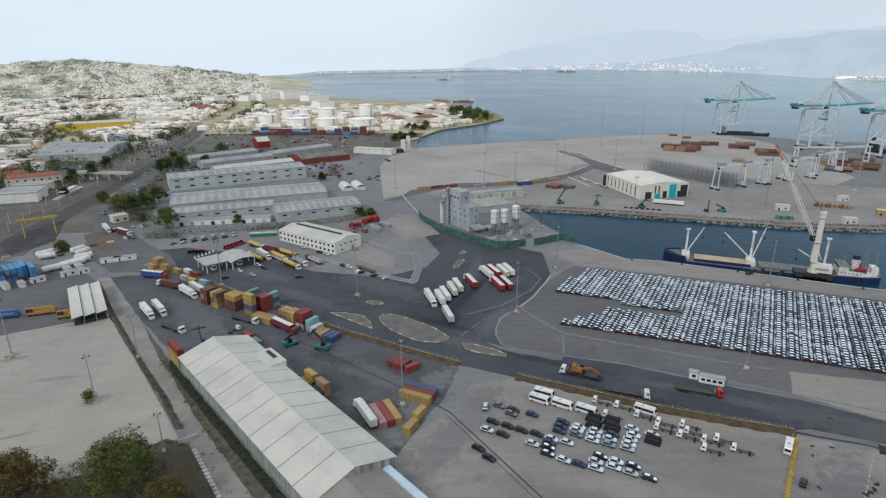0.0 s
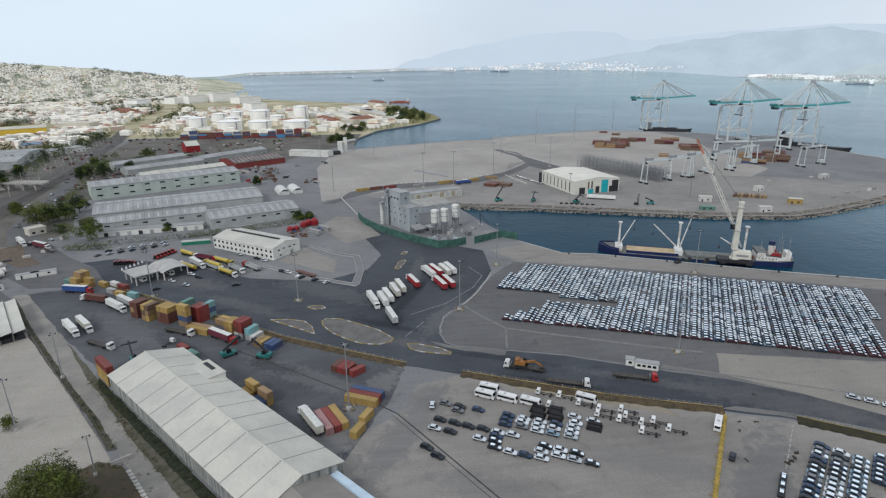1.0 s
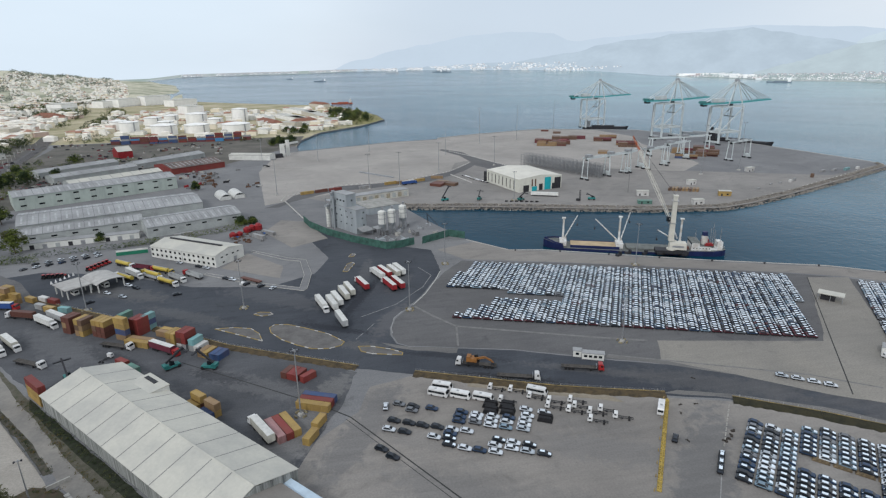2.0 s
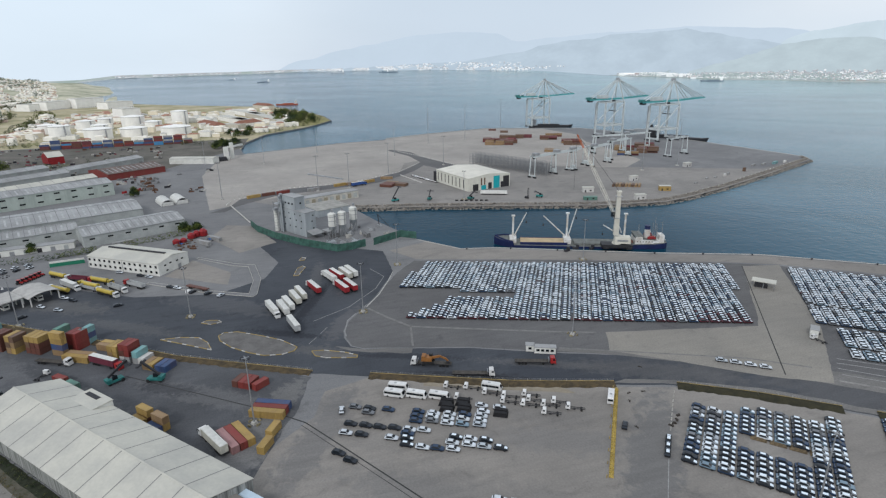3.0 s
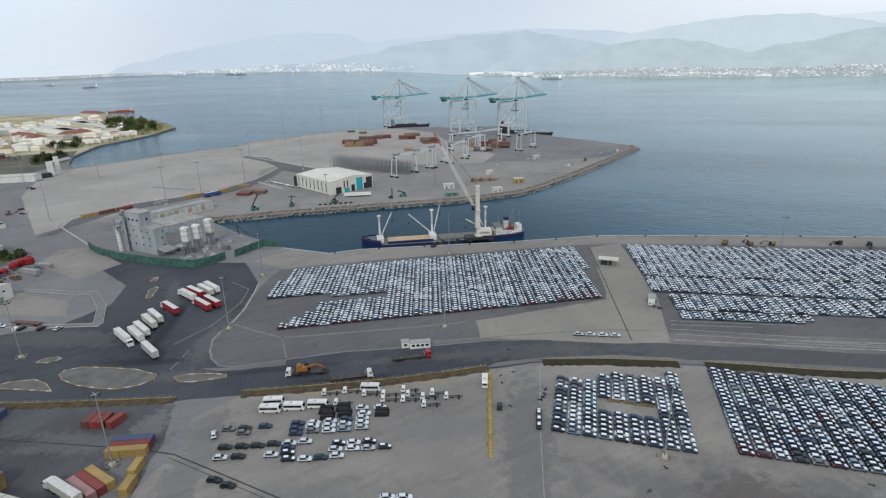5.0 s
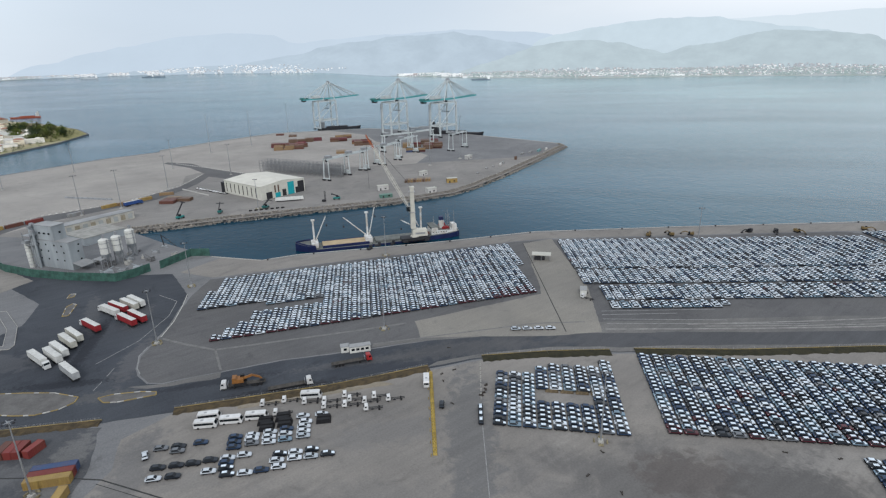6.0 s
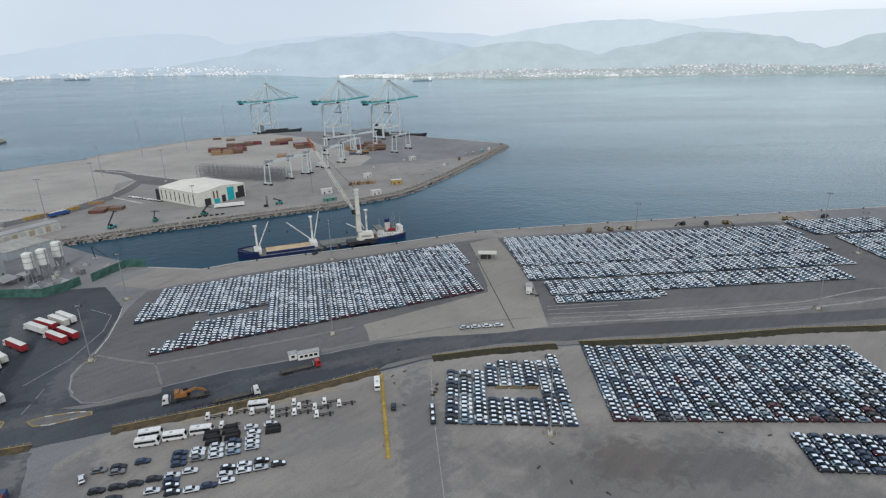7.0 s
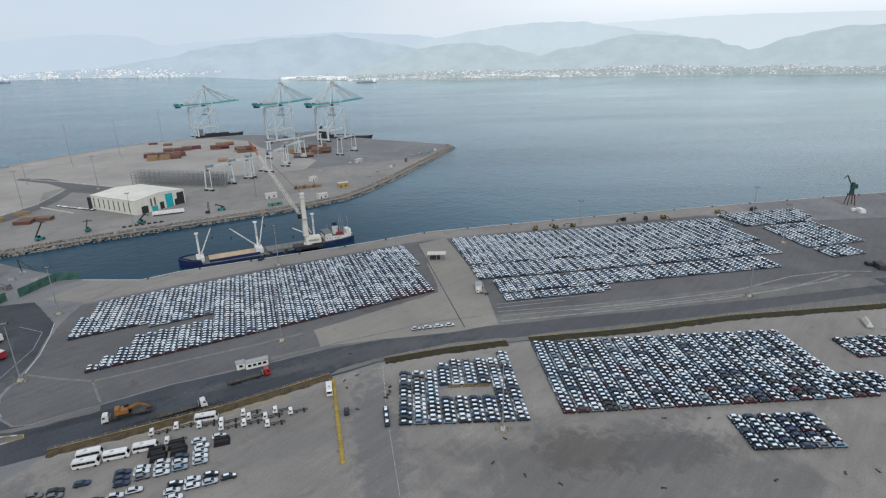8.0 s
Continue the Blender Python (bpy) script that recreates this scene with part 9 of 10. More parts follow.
part("tower", Build().box(0, 0, 0, 5, 5, 16).box(9, 6, 0, 4, 4, 20), WALL_WHITE, pier_b)
part("conveyor", Build().beam((0, 0, 15), (38, 55, 10), 2.4, 2.2), WALL_WHITE, pier_b)
part("machinery", Build().box(-6, -4, 0, 10, 6, 5, top=(0.8, 0.8)), STEEL_DARK, pier_b)

# trees of the town and the cape
for k, (x, y, h, s) in enumerate(((23, 1340, 15, 12), (45, 1400, 14, 12), (59, 1276, 15, 13), (83, 1330, 14, 12), (45, 1165, 13, 14), (66, 1180, 13, 13), (90, 1190, 12, 12), (30, 1250, 14, 12), (70, 1230, 13, 12), (95, 1260, 12, 11), (36, 1290, 17, 18), (60, 1320, 18, 20), (50, 1220, 16, 18), (78, 1280, 15, 17), (32, 1370, 16, 18), (22, 1200, 14, 16))):
    tree(float(x), float(y), float(h), float(s), "green" if k % 2 else "dark", 1000, 1.1, 60 + k % 3, "dense green pine clump on the cape")
for k, (x, y) in enumerate(((-48.5, 1010), (-34, 995), (-30, 1060), (-59, 870), (-71, 858), (-48, 895), (-65, 885), (-60, 1020))):
    tree(float(x), float(y), 10.0, 9.0, "dark", 900, 0.9, 70 + k % 2, "dark spreading tree by the inlet")
sheet("ground_cape", [(20, 1440), (-5, 1330), (15, 1190), (60, 1112), (90, 1125), (127, 1203), (123, 1309), (92, 1440)], shade("cape_grass", (0.26, 0.24, 0.10), 0.95, var=0.2, scale=0.05, fine=0.5), 0.06, "yellow-green grass on the cape", "ground")
WOOD = Build()
rng = random.Random(12)
for i in range(3900):
    br, r = rng.uniform(-44, -17), rng.uniform(520, 2300)
    x, y = polar(br, r)
    if x > -420 and y < 1000 or (x > -350 and y < 1330) or (x > -420 and 1700 < y < 1990):
        continue
    if noise.noise((x * 0.006, y * 0.004, 3)) < -0.05 or abs(x + 0.21 * (y - 350) + 285) < 22:
        continue
    s = rng.uniform(4, 9.5) * (1 + r / 2600)
    leaves(WOOD, rng, (x, y, s * 0.55), (s * 0.62, s * 0.62, s * 0.5), 130, s * 0.085, rng.randrange(3))
for line, wide, count in (([(-262, 440), (-276, 520), (-300, 600), (-322, 680), (-345, 770)], 9, 60), ([(-360, 500), (-380, 580), (-400, 680), (-430, 800)], 16, 70), ([(-235, 420), (-222, 405), (-208, 396)], 6, 16), ([(-390, 985), (-250, 985), (-60, 900), (-45, 860)], 9, 60), ([(-330, 700), (-250, 745), (-160, 790)], 12, 40), ([(-60, 990), (0, 1030), (60, 1110), (112, 1200), (105, 1300), (70, 1420)], 12, 60)):
    for _ in range(count):
        k = rng.random() * (len(line) - 1)
        i = int(k)
        x, y = lerp(line[i][0], line[i + 1][0], k - i) + rng.gauss(0, wide * 0.5), lerp(line[i][1], line[i + 1][1], k - i) + rng.gauss(0, wide * 0.5)
        s = rng.uniform(2.5, 5.5)
        leaves(WOOD, rng, (x, y, s * 0.7), (s * 0.7, s * 0.7, s * 0.8), 170, s * 0.09, rng.choice((2, 2, 1)))
tagged(part("town_trees", WOOD, [LEAF_DRY, LEAF, LEAF_DARK]), "scattered olive and dark green trees of the town", "trees", kind="stuff")
WOOD_FAR = Build()
# haze over the hill woods comes from this faint glow
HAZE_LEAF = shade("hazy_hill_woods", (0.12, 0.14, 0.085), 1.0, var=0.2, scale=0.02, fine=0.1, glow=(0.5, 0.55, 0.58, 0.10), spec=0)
for i in range(2200):
    br, f = rng.uniform(-44, -17), rng.random() ** 0.7
    if noise.noise((br * 0.5, f * 3, 5)) < -0.1:
        continue
    x, y = polar(br, lerp(2150, 3500, f))
    s = rng.uniform(8, 18)
    leaves(WOOD_FAR, rng, (x, y, hill_z(br, f) + 2), (s * 1.0, s * 1.0, s * 0.4), 60, s * 0.12, 0)
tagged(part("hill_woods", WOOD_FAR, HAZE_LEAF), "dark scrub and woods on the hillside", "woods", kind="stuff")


def houses(name, places, mats, label):
    b = Build()
    for x, y, z, w, d, h, a, wall, roof in places:
        b.box(x, y, z - 4, w, d, h + 4, a, wall)
        c, s = math.cos(a), math.sin(a)
        if w > 20:
            b.box(x, y, z + h, w + 0.6, d + 0.6, 0.5, a, roof).box(x + c * w * 0.2, y + s * w * 0.2, z + h + 0.5, w * 0.2, d * 0.3, 1.6, a, wall)
            continue
        pts = [(-w / 2 - .4, -d / 2 - .4, h), (w / 2 + .4, -d / 2 - .4, h), (w / 2 + .4, d / 2 + .4, h), (-w / 2 - .4, d / 2 + .4, h), (-w / 4, 0, h + 0.2 * d), (w / 4, 0, h + 0.2 * d)]
        b.add([(x + px * c - py * s, y + px * s + py * c, z + pz) for px, py, pz in pts], [(0, 1, 5, 4), (1, 2, 5), (2, 3, 4, 5), (3, 0, 4)], roof)
    return tagged(part(name, b, mats), label, "houses", kind="stuff")


# house colours are lifted to stand for sun falling on the town
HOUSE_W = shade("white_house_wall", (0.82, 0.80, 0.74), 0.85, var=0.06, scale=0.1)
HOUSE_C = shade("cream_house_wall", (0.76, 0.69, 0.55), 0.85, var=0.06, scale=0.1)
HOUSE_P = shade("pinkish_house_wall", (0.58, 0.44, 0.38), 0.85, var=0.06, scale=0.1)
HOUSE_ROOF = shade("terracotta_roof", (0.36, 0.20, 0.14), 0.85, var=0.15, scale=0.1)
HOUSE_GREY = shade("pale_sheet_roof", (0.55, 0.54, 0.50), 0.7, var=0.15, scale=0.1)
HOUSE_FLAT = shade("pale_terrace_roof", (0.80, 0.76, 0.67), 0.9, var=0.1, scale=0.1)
places = []
rng = random.Random(17)
for i in range(2900):
    br, r = rng.uniform(-44, -17.5), 600 + 1650 * rng.random() ** 0.9
    x, y = polar(br, r)
    if x > -440 and y < 1000 or (x > -370 and y < 1330) or (x > -640 and 1750 < y < 1990 and x > -420) or (-720 < x < -560 and 1000 < y < 1140) or noise.noise((x * 0.004, y * 0.003, 8)) < -0.3 or abs(x + 0.21 * (y - 350) + 285) < 46 or (y < 880 and rng.random() < 0.85) or (-560 < x < -395 and 640 < y < 850):
        continue
    k = rng.random()
    w = rng.uniform(8, 14) if k < 0.84 else rng.uniform(22, 50)
    places.append((x, y, 0, w, w * rng.uniform(0.5, 0.9), rng.uniform(5, 12) if k < 0.8 else rng.uniform(7, 12), rng.uniform(-0.9, 0.3), rng.choice((0, 0, 0, 1, 2)), rng.choice((3, 4, 4, 4, 5)) if k < 0.8 else rng.choice((4, 4, 5))))
for i in range(420):
    x, y = rng.uniform(-430, 60), rng.uniform(990, 1560)
    if noise.noise((x * 0.01, y * 0.01, 4)) < -0.15 or x > curve_at([(985, -45), (1005, -35), (1094, 38), (1202, 92), (1309, 88), (1455, 55), (1570, 10)], y) or any(math.hypot(x - tx, y - ty) < tr + 12 for tx, ty, tr in TANK_AT):
        continue
    w = rng.uniform(8, 26)
    places.append((x, y, 0, w, w * rng.uniform(0.5, 0.9), rng.uniform(4, 9), rng.uniform(-0.5, 0.5), rng.choice((0, 0, 1)), rng.choice((3, 4, 4, 5))))
for i in range(5200):
    br, f = rng.uniform(-44, -16.5), rng.uniform(0.03, 0.97)
    if noise.noise((br * 0.9 + 3, f * 6.0, 11)) < 0.05 - (0.3 if br > -31 else 0.0):
        continue
    x, y = polar(br, lerp(2150, 3480, f))
    places.append((x, y, hill_z(br, f), rng.uniform(5, 10), rng.uniform(5, 8), rng.uniform(3, 6.5), rng.uniform(-0.6, 0.6), rng.choice((0, 0, 0, 0, 1)), rng.choice((3, 4, 4, 4))))
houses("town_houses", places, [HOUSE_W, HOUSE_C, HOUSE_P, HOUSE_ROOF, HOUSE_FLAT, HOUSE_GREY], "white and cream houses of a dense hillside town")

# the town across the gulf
# haze is a glow here; the white is lifted as if sunlit
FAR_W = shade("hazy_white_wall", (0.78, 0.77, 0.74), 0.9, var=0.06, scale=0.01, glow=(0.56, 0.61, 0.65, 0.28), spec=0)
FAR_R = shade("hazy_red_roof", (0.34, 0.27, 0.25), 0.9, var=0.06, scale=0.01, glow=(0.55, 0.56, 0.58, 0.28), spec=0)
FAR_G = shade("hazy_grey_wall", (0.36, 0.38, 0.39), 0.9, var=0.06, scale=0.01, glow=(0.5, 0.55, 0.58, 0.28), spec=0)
places = []
for i in range(8200):
    br = rng.uniform(-12, 98)
    r0 = curve_at(SHORE, br)
    f = rng.random() ** 1.1
    if br < 30 and (noise.noise((br * 0.35, 2, 2)) < -0.25 or f > 0.6):
        continue
    r = lerp(r0 + 15, 4600 if br > 40 else r0 + 120, f)
    x, y = polar(br, r)
    x0, y0 = polar(br, r0 - 40)
    g = (r - r0 + 40) / (4790 - r0 + 40)
    z = sea_z(x0, y0) + 2 + (lerp(1.5, 6, g / 0.35) if g < 0.35 else lerp(6, 34, (g - 0.35) / 0.65)) * (1 if br > 40 else 0.5)
    w = rng.uniform(6, 13)
    places.append((x, y, z, w, rng.uniform(6, 9), rng.uniform(3.5, 7), rng.uniform(-0.4, 0.4) - radians(br), rng.choice((0, 2, 2)), rng.choice((1, 1, 2, 2))))
for i in range(2600):
    br, f = rng.uniform(28, 99), rng.random() ** 2 * 0.12
    if noise.noise((br * 0.5, f * 4, 6)) < -0.1:
        continue
    rows, dist, depth = max(HILL_ROWS_FAR, key=lambda q: (q[0][0][0] + 1 < br < q[0][-1][0] - 1) * (1 if q[1] < 4650 else 0.5))
    r = dist - depth * (1 - f)
    x, y = polar(br, r)
    z = max(12.0 + 12 * f, lerp(-10, 113 + dist * math.tan(radians(curve_at(rows, br))), f ** 0.8))
    places.append((x, y, z, rng.uniform(6, 13), rng.uniform(6, 9), rng.uniform(3.5, 6.5), rng.uniform(-0.4, 0.4) - radians(br), rng.choice((0, 2, 2)), rng.choice((1, 1, 2))))
rows, dist, depth = HILL_ROWS_FAR[3]
for i in range(9000):
    br, f = rng.uniform(-8, 41), rng.uniform(0.2, 0.95)
    x, y = polar(br, dist - depth * (1 - f))
    z, low = lerp(-10, 113 + dist * math.tan(radians(curve_at(rows, br))), f ** 0.8), sea_z(x, y)
    if low - 1 < z < low + 8 + 46 * rng.random() ** 2 and noise.noise((br * 0.8, z * 0.03, 7)) > -0.1:
        places.append((x, y, z + 0.5, rng.uniform(6, 13), rng.uniform(6, 9), rng.uniform(3, 6), -radians(br), rng.choice((0, 0, 2)), rng.choice((0, 1, 2))))
for i in range(190):
    br = rng.uniform(30, 64)
    r = curve_at(SHORE, br) + (rng.uniform(20, 260) if br < 44 else rng.uniform(30, 620))
    x, y = polar(br, r)
    x0, y0 = polar(br, curve_at(SHORE, br) - 40)
    places.append((x, y, sea_z(x0, y0) + 4, rng.uniform(40, 130), rng.uniform(20, 40), rng.uniform(9, 20) if br < 40 else rng.uniform(4, 8), -radians(br) + rng.uniform(-0.1, 0.1), rng.choice((0, 0, 2, 1)), 0))
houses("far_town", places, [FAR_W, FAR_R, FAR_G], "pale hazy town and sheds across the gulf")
WOOD_SHORE = Build()
# woods paled by an added haze glow
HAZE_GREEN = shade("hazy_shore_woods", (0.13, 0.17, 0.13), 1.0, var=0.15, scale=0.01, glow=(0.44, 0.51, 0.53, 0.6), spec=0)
for i in range(700):
    br = rng.uniform(36, 98)
    r = curve_at(SHORE, br) + 900 * rng.random() ** 2.2
    x, y = polar(br, r)
    s = rng.uniform(12, 26)
    leaves(WOOD_SHORE, rng, (x, y, 5 + (r - 3300) * 0.012), (s * 2.2, s * 2.2, s * 0.3), 24, s * 0.22, 0)
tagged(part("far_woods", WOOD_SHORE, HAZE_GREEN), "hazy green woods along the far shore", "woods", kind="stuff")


def far_ship(br, r, n, hull, house, label, turn=80):
    x, y = polar(br, r)
    root = tagged(empty("cargo_ship", pose(x, y, sea_z(x, y), 0, 0, turn - br)), label, "ship", "ships at sea")
    h = n * 0.06
    part("hull", Build().add([(-n / 2, -h, -1), (n * 0.42, -h, -1), (n / 2, 0, -1), (n * 0.42, h, -1), (-n / 2, h, -1), (-n / 2, -h, h * 0.9), (n * 0.43, -h, h * 0.9), (n * 0.53, 0, h * 1.15), (n * 0.43, h, h * 0.9), (-n / 2, h, h * 0.9)],
                             [(5, 6, 7, 8, 9), (0, 1, 6, 5), (1, 2, 7, 6), (2, 3, 8, 7), (3, 4, 9, 8), (4, 0, 5, 9)]), hull, root)
    part("bridge_house", Build().box(-n * 0.4, 0, h * 0.9, n * 0.12, h * 1.7, h * 2.2).box(-n * 0.42, 0, h * 3.1, n * 0.04, h * 0.8, h * 0.9), house, root)
    part("deck_cargo", Build().box(-n * 0.05, 0, h * 0.9, n * 0.5, h * 1.5, h * 0.5), hull, root)
    return root


# haze before distant hulls, put in as a slight glow
HULL_FAR = shade("hazy_dark_hull", (0.10, 0.13, 0.16), 0.8, var=0.05, glow=(0.4, 0.48, 0.54, 0.2), spec=0)
HULL_RED = shade("red_orange_hull", (0.34, 0.08, 0.04), 0.7, var=0.1)
far_ship(0.15, 3560, 70, HULL_FAR, FAR_W, "dark tanker at anchor in the gulf", 175)
far_ship(-2.66, 3960, 45, HULL_FAR, FAR_W, "small coaster far out in the gulf", 175)
far_ship(7.1, 4400, 95, FAR_G, FAR_W, "pale ship far out in the gulf", 175)
far_ship(12.3, 4300, 80, HULL_FAR, FAR_W, "white-decked ship at anchor in the gulf", 0)
far_ship(11.5, 4330, 70, HULL_FAR, FAR_W, "white-decked ship moored beside another", 175)
far_ship(42.0, 3230, 105, HULL_FAR, FAR_W, "grey ferry off the far shore", 175)
far_ship(2.1, 1760, 62, HULL_RED, SHIP_WHITE, "red-hulled ship with white bridge behind the cape", 178)
far_ship(27.9, 1040, 76, STEEL_DARK, STEEL_GREY, "dark barge at the far quay", 10)
far_ship(36.5, 995, 60, STEEL_GREY, SHIP_WHITE, "grey ship behind the quay cranes", 170)
far_ship(39.6, 905, 86, STEEL_DARK, STEEL_DARK, "black barge moored at the pier", -12)

# ---- east side of the quay ----
DIG_Y = shade("ochre_digger_paint", (0.18, 0.125, 0.05), 0.6, var=0.2, scale=0.8)
for k, (x, y) in enumerate(((323, 190), (334.7, 181), (345, 173), (379, 151), (390.8, 139), (401, 130), (438, 103), (461, 85))):
    digger(x, y, 20 + 47 * k, 0.04, DIG_Y if k not in (3, 4, 7) else STEEL_DARK, "ochre tracked digger parked on the quay" if k not in (3, 4, 7) else "dark tracked digger parked on the quay")
shed_e = tagged(empty("shelter", spot(237, 206, -50)), "open shelter with a pale roof between car lots", "shelter")
part("roof", Build().box(0, 0, 3.4, 11, 6, 0.35), ROOF_WHITE, shed_e)
for x in (-5, 0, 5):
    for y in (-2.6, 2.6):
        part("post", Build().box(x, y, 0, 0.25, 0.25, 3.4), STEEL_GREY, shed_e)
part("counter", Build().box(-1, 0, 0, 6, 3, 2.2), STEEL_DARK, shed_e)
for x, y, deg in ((211, 152, 100), (217, 158.5, 60)):
    chassis(x, y, deg)
cab_e = tagged(empty("ticket_cabin", spot(214, 157, 40)), "small white cabin beside the car lot", "cabin")
part("wall", Build().box(0, 0, 0, 5, 3, 3.4), WALL_WHITE, cab_e)
part("roof", Build().box(0, 0, 3.4, 5.4, 3.4, 0.2), ROOF_GREY, cab_e)
for x, y, s, c in ((93.8, 184, 3.2, "white"), (98.8, 180.4, 8.5, "cabin")):
    root = tagged(empty("control_booth", spot(x, y, -24)), "white control booth with a grey roof by the road" if s < 5 else "long white control cabin by the road", "booth", "control booths")
    part("wall", Build().box(0, 0, 0, s, 2.6, 2.7), WALL_WHITE, root)
    part("roof", Build().box(0, 0, 2.7, s + 0.5, 3.1, 0.2), ROOF_GREY, root)
    for i in range(1 if s < 5 else 4):
        part("window", Build().box((i - (0 if s < 5 else 1.5)) * 1.9, -1.32, 1.0, 1.3, 0.06, 1.0), GLASS_DARK, root)
for x, y in ((160.9, 151.7), (164.9, 148.6), (168.9, 145.4), (172.9, 142.2)):
    car(x, y, -36, "white" if x > 162 else "silver", group="cars waiting by the road")
GREEN_CRANE = shade("green_crane_paint", (0.012, 0.06, 0.05), 0.5, var=0.15)
gc = tagged(empty("jib_crane", spot(520, 31, 30)), "dark green harbour jib crane on the quay", "harbour crane")
part("portal", Build().beam((-2.6, -2.6, 0), (-1.6, -1.6, 8), 0.6).beam((2.6, -2.6, 0), (1.6, -1.6, 8), 0.6).beam((-2.6, 2.6, 0), (-1.6, 1.6, 8), 0.6).beam((2.6, 2.6, 0), (1.6, 1.6, 8), 0.6).box(0, 0, 7.6, 4.2, 4.2, 0.9), BOX_PAINT["rust"], gc)
part("tower", Build().box(0, 0, 8.5, 2.6, 2.6, 9, top=(0.6, 0.6)), GREEN_CRANE, gc)
part("house", Build().box(0, -0.8, 13, 3.6, 4.2, 3.2, top=(0.85, 0.85)), GREEN_CRANE, gc)
part("jib", Build().beam((0, 1, 15), (-1, 5.5, 23), 0.6, 0.7).beam((-1, 5.5, 23), (-1.4, 8, 20.5), 0.4, 0.5), GREEN_CRANE, gc)
far_kit = ((500, 22, 8), (371, 1, 9), (565, -5, 10), (580, -20, 12))
for x, y, s in far_kit:
    tagged(part("cargo_cover", Build().box(0, 0, 0, s, s * 0.5, 2.6, top=(0.9, 0.8)).box(s * 0.4, s * 0.4, 0, s * 0.4, 3, 1.8), (TARP["white"], STEEL_DARK)[int(x) == 371], at=spot(x, y, 30, 0.03)), "covered cargo heap on the quay", "cargo", "cargo heaps")

# ---- paint lines, patches and stains on the ground ----
LINE = shade("worn_line_paint", (0.30, 0.30, 0.295), 0.9, var=0.2, scale=0.5, fine=2)
PALE_STRIP = shade("pale_concrete_strip", (0.175, 0.172, 0.166), 0.9, var=0.15, scale=0.3, fine=1.5)
GUTTER = shade("dark_gutter", (0.045, 0.045, 0.045), 0.9, var=0.2, scale=1)


def stripe(name, pts, w, mat, label, z=0.058):
    root = tagged(empty(name), label, "marking", kind="structure")
    for a, b in zip(pts, pts[1:]):
        n, deg = span(a, b)
        part("stripe", Build().box(n / 2, 0, -0.1, n, w, 0.1 + z), mat, root, at=spot(*a, deg))
    return root


stripe("road_kerb", [(106, 181.8), (140, 165.8), (172, 150.5), (190, 137)], 0.9, PALE_STRIP, "pale dusty kerb along the port road")
stripe("road_kerb", [(199, 120), (243, 82), (290, 52), (345, 10)], 0.9, PALE_STRIP, "pale dusty kerb along the port road")
stripe("gutter", [(251, 234.5), (176, 136)], 0.45, GUTTER, "dark drainage slot across the terminal")
stripe("gutter", [(-62, 215), (-30, 190), (-8, 172.5), (2, 163), (12, 147), (30, 118), (40, 100)], 0.45, GUTTER, "dark drainage slot through the yard")
stripe("gutter", [(0.6, 162), (10.5, 146.1), (28.5, 117.1), (38.5, 99.1)], 0.22, GUTTER, "narrow open joint beside the drainage slot", 0.05)
stripe("lane_line", [(23.6, 221), (23.6, 226), (26.3, 236.6), (31, 243)], 0.35, LINE, "worn pale kerb at the plaza corner")
stripe("lane_line", [(37.5, 247), (45, 233), (52.5, 221), (80, 209), (110, 196), (128, 189)], 1.4, PALE_STRIP, "pale concrete strip along the terminal")
stripe("lane_line", [(52.5, 221), (49, 203)], 0.9, PALE_STRIP, "pale concrete strip across the terminal")
stripe("lane_line", [(37.5, 249), (46, 262), (54, 278), (60, 292)], 0.45, WHITE_KERB, "broken white kerb line by the plaza")
stripe("lane_line", [(11.2, 240.9), (29.2, 251.5), (45.9, 270.4), (53.5, 286.3), (48.4, 301.2)], 0.3, LINE, "faded white turning line on asphalt")
stripe("lane_line", [(7.4, 218.9), (11, 224)], 0.25, LINE, "white stop line on asphalt")
stripe("lane_line", [(13, 227), (16.5, 232.3)], 0.25, LINE, "white stop line on asphalt")
stripe("lane_line", [(106, 113), (78, 78)], 0.25, LINE, "thin pale line on the lot")
TRACK_DUST = shade("pale_dust_tracks", (0.27, 0.262, 0.25), 0.95, var=0.3, scale=0.15, fine=1.5, tint=(0.15, 0.146, 0.14))
for a, b in (((201.8, 136.5), (229, 115)), ((198.5, 133.5), (238.9, 97)), ((196, 129.5), (262, 72)), ((205, 139), (246, 106))):
    stripe("lane_line", [a, b], 0.4, LINE, "faded white guide line on grey asphalt")
for pts, w, z in ([(191, 126.5), (240, 85), (280, 53), (333, 20), (350, 12)], 1.1, 0.064), ([(222, 106), (263.5, 74), (292.5, 53), (328.5, 36), (352, 18), (362, 4)], 0.9, 0.070), ([(226, 100), (262, 70), (306.5, 35), (347.7, 17)], 0.7, 0.076):
    stripe("lane_line", pts, w, TRACK_DUST, "dusty pale wheel tracks curving over asphalt", z)
sheet("pavement_dust", [(18, 213.5), (24, 209.5), (30, 206.5), (48.6, 201.5), (47.2, 197), (31.8, 203), (20.1, 209.4)], SHOULDER, 0.052, "grey dust drifted along the kerb corner", soft_edge=2.0)
PATCH = ground_mat("pale_slab_concrete", (0.228, 0.214, 0.188), (0.196, 0.186, 0.168), (0.15, 0.142, 0.13), -25.0, streak=0.06)
sheet("pavement_slab", [(132.2, 187.9), (199, 171.5), (208, 181), (251, 234), (272, 229), (224, 162), (187.8, 126), (168, 138), (140, 161), (124.7, 173)], PATCH, 0.05, "pale concrete slab beside the car lot")
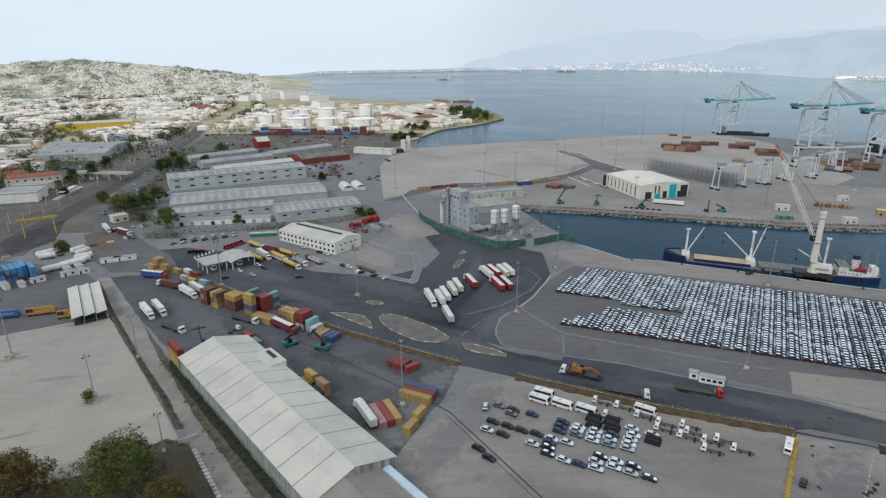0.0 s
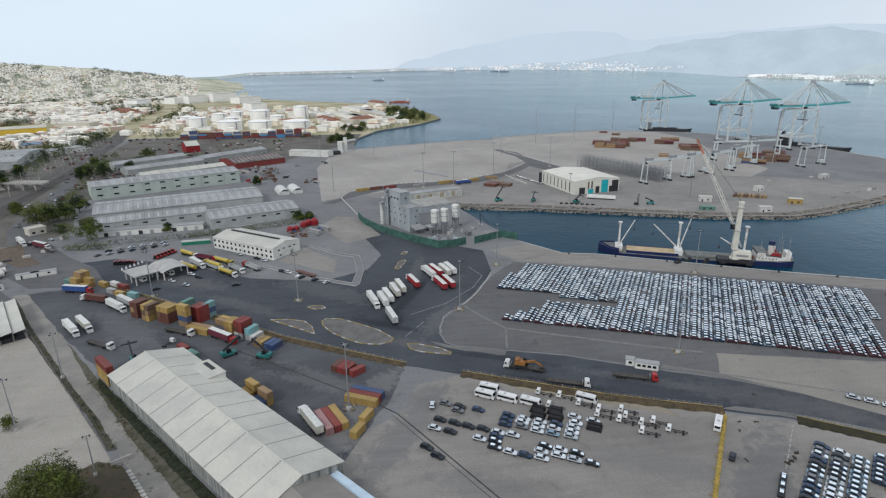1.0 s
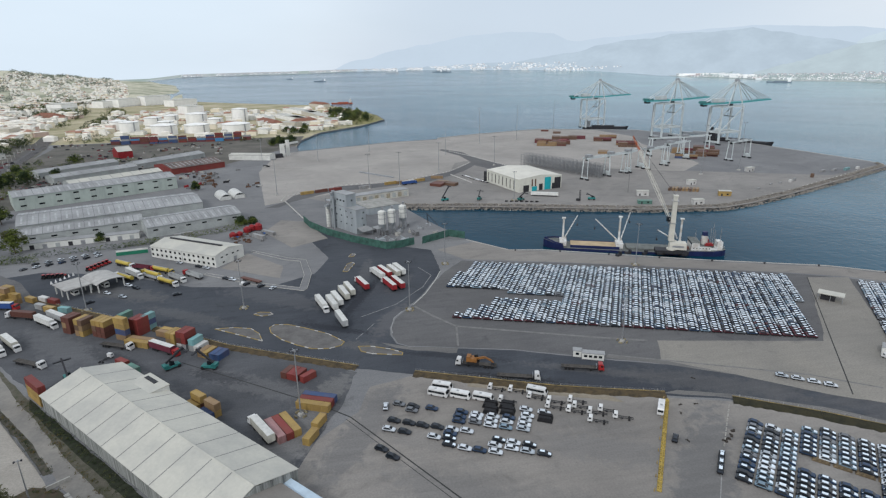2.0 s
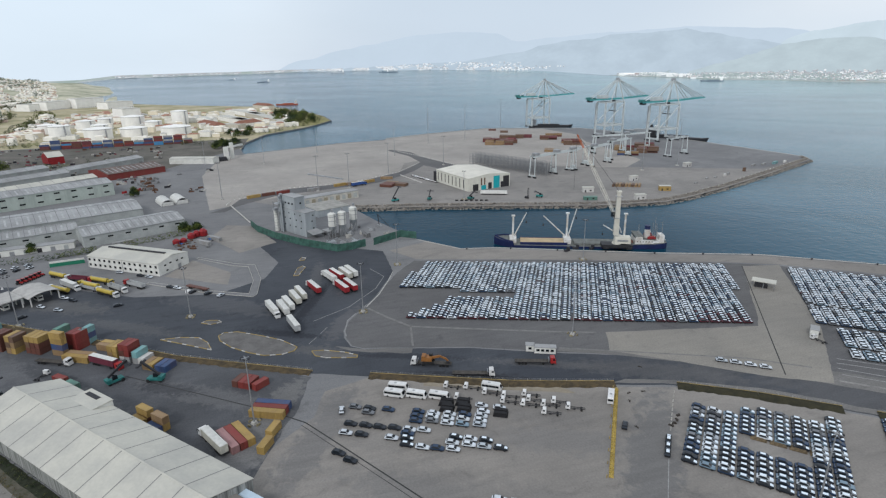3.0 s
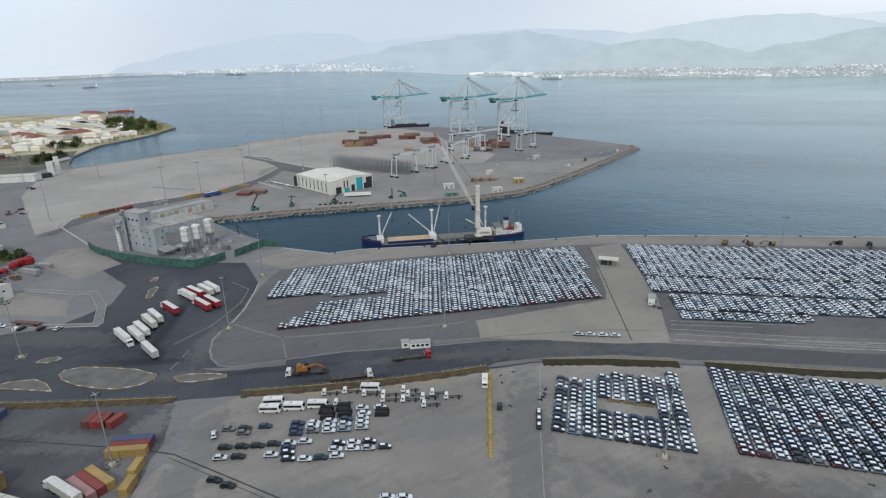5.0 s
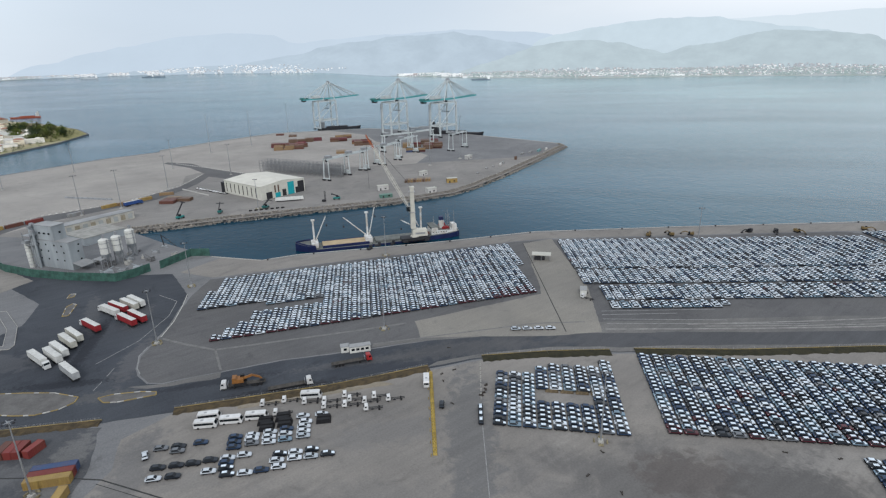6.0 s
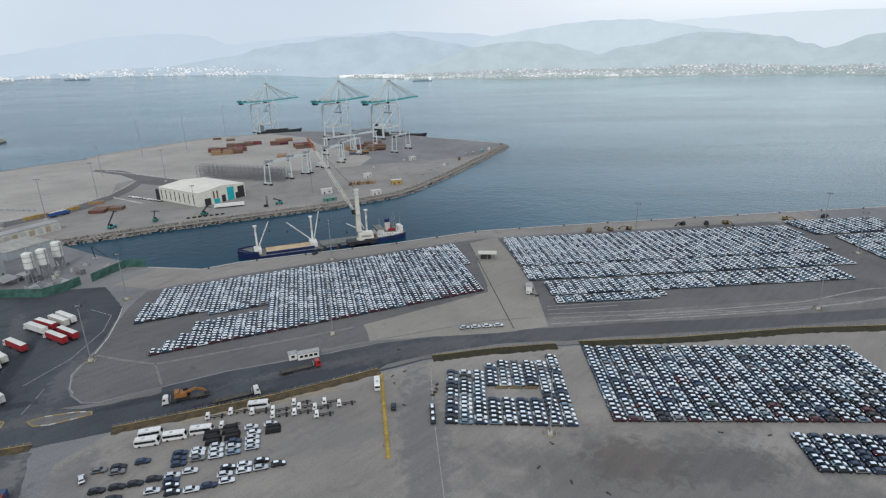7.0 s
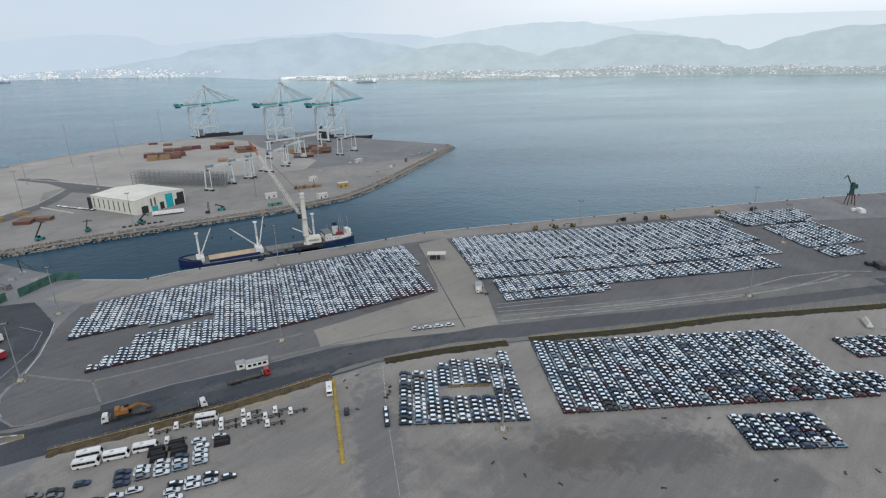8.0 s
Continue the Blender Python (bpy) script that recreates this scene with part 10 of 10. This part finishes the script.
sheet("pavement_dark", [(45, 172), (76, 158.5), (96, 150), (92, 156), (75, 162.2), (46, 175.5)], EARTH, 0.034, "dusty strip along the lot edge")

# ---- loose things on the lots ----
SCRAP_WOOD = shade("dark_scrap_timber", (0.05, 0.042, 0.036), 0.9, var=0.3, scale=2.0)
for k, (x, y) in enumerate(((111.6, 74), (113.2, 63.7), (116.6, 54.1), (133.1, 31.3), (155.6, 8.3), (170.9, -6), (177.5, -13), (123, 77.8), (164.4, 42.8), (173.6, 31.3), (113.5, 144.1), (110.9, 139.7), (104.4, 126.4), (128.4, 158.3), (119.1, 143.5))):
    b = Build().box(0, 0, 0, 1.5, 0.22, 0.18).box(0.3, 0.3, 0, 1.1, 0.2, 0.14, 0.5).box(-0.5, 0.1, 0.18, 0.2, 0.5, 0.12)
    tagged(part("timber_scrap", b, SCRAP_WOOD, at=spot(x, y, 37 * k, 0.05)), "short dark timber scraps lying on concrete", "timber", "timber scraps")
posts = tagged(empty("post_row"), "row of short worn white and brown posts by the car block", "posts")
pm = Build().box(0, 0, 0, 0.3, 0.3, 1.1, top=(0.9, 0.9)).mesh("post", WHITE_KERB)
for i in range(9):
    part("post", pm, None, posts, at=spot(lerp(128.5, 113.5, i / 8), lerp(139, 121.8, i / 8), 10 * i, 0.03))
for i, (x, y) in enumerate(((121, 127.5), (119, 125.4), (115.5, 123.6), (117.2, 124.4))):
    part("rubble", Build().box(0, 0, 0, 1.3, 0.8, 0.5, top=(0.6, 0.7)).box(0.7, 0.4, 0, 0.7, 0.6, 0.35, 0.6, top=(0.7, 0.7)), SCRAP_WOOD, posts, at=spot(x, y, 50 * i, 0.03))
tent = tagged(empty("covered_boat", spot(285, -1, 20, 0.03)), "boat under a pale tarpaulin beside the verge", "boat")
part("cover", Build().box(0, 0, 1.0, 8.5, 2.6, 1.4, top=(0.8, 0.3)), TARP["cream"], tent)
part("hull", Build().box(0, 0, 0.25, 8.2, 2.5, 0.75, top=(1.03, 1.04)), TARP["grey"], tent)

# stores kept along the pier's rock edge
for x, y, c, n, w, h in ((383, 427, "grey", 5, 1.6, 1.2), (408, 441, "grey", 4.5, 1.6, 1.2), (420, 443, "grey", 4.5, 1.6, 1.2), (434, 446, "white", 4, 2.2, 2.2), (442, 450, "grey", 4, 2, 2.4), (471, 459, "brown", 3, 2.4, 4), (505, 481, "grey", 9, 2.2, 1.8), (520, 482, "grey", 9, 2.2, 1.8), (536, 482, "teal", 11, 2.4, 2.6), (552, 484, "white", 5, 2.4, 2.4)):
    crate = part("storage_crate", Build().box(0, 0, 0, n, w, h * 0.92, top=(0.96, 0.94)).box(0, 0, h * 0.92, n * 0.9, w * 0.8, h * 0.08), BOX_PAINT[c], at=spot(x, y, 24, 0.1))
    tagged(crate, c + " storage crate beside the rocky pier edge", "storage crate", "stores on the pier edge")
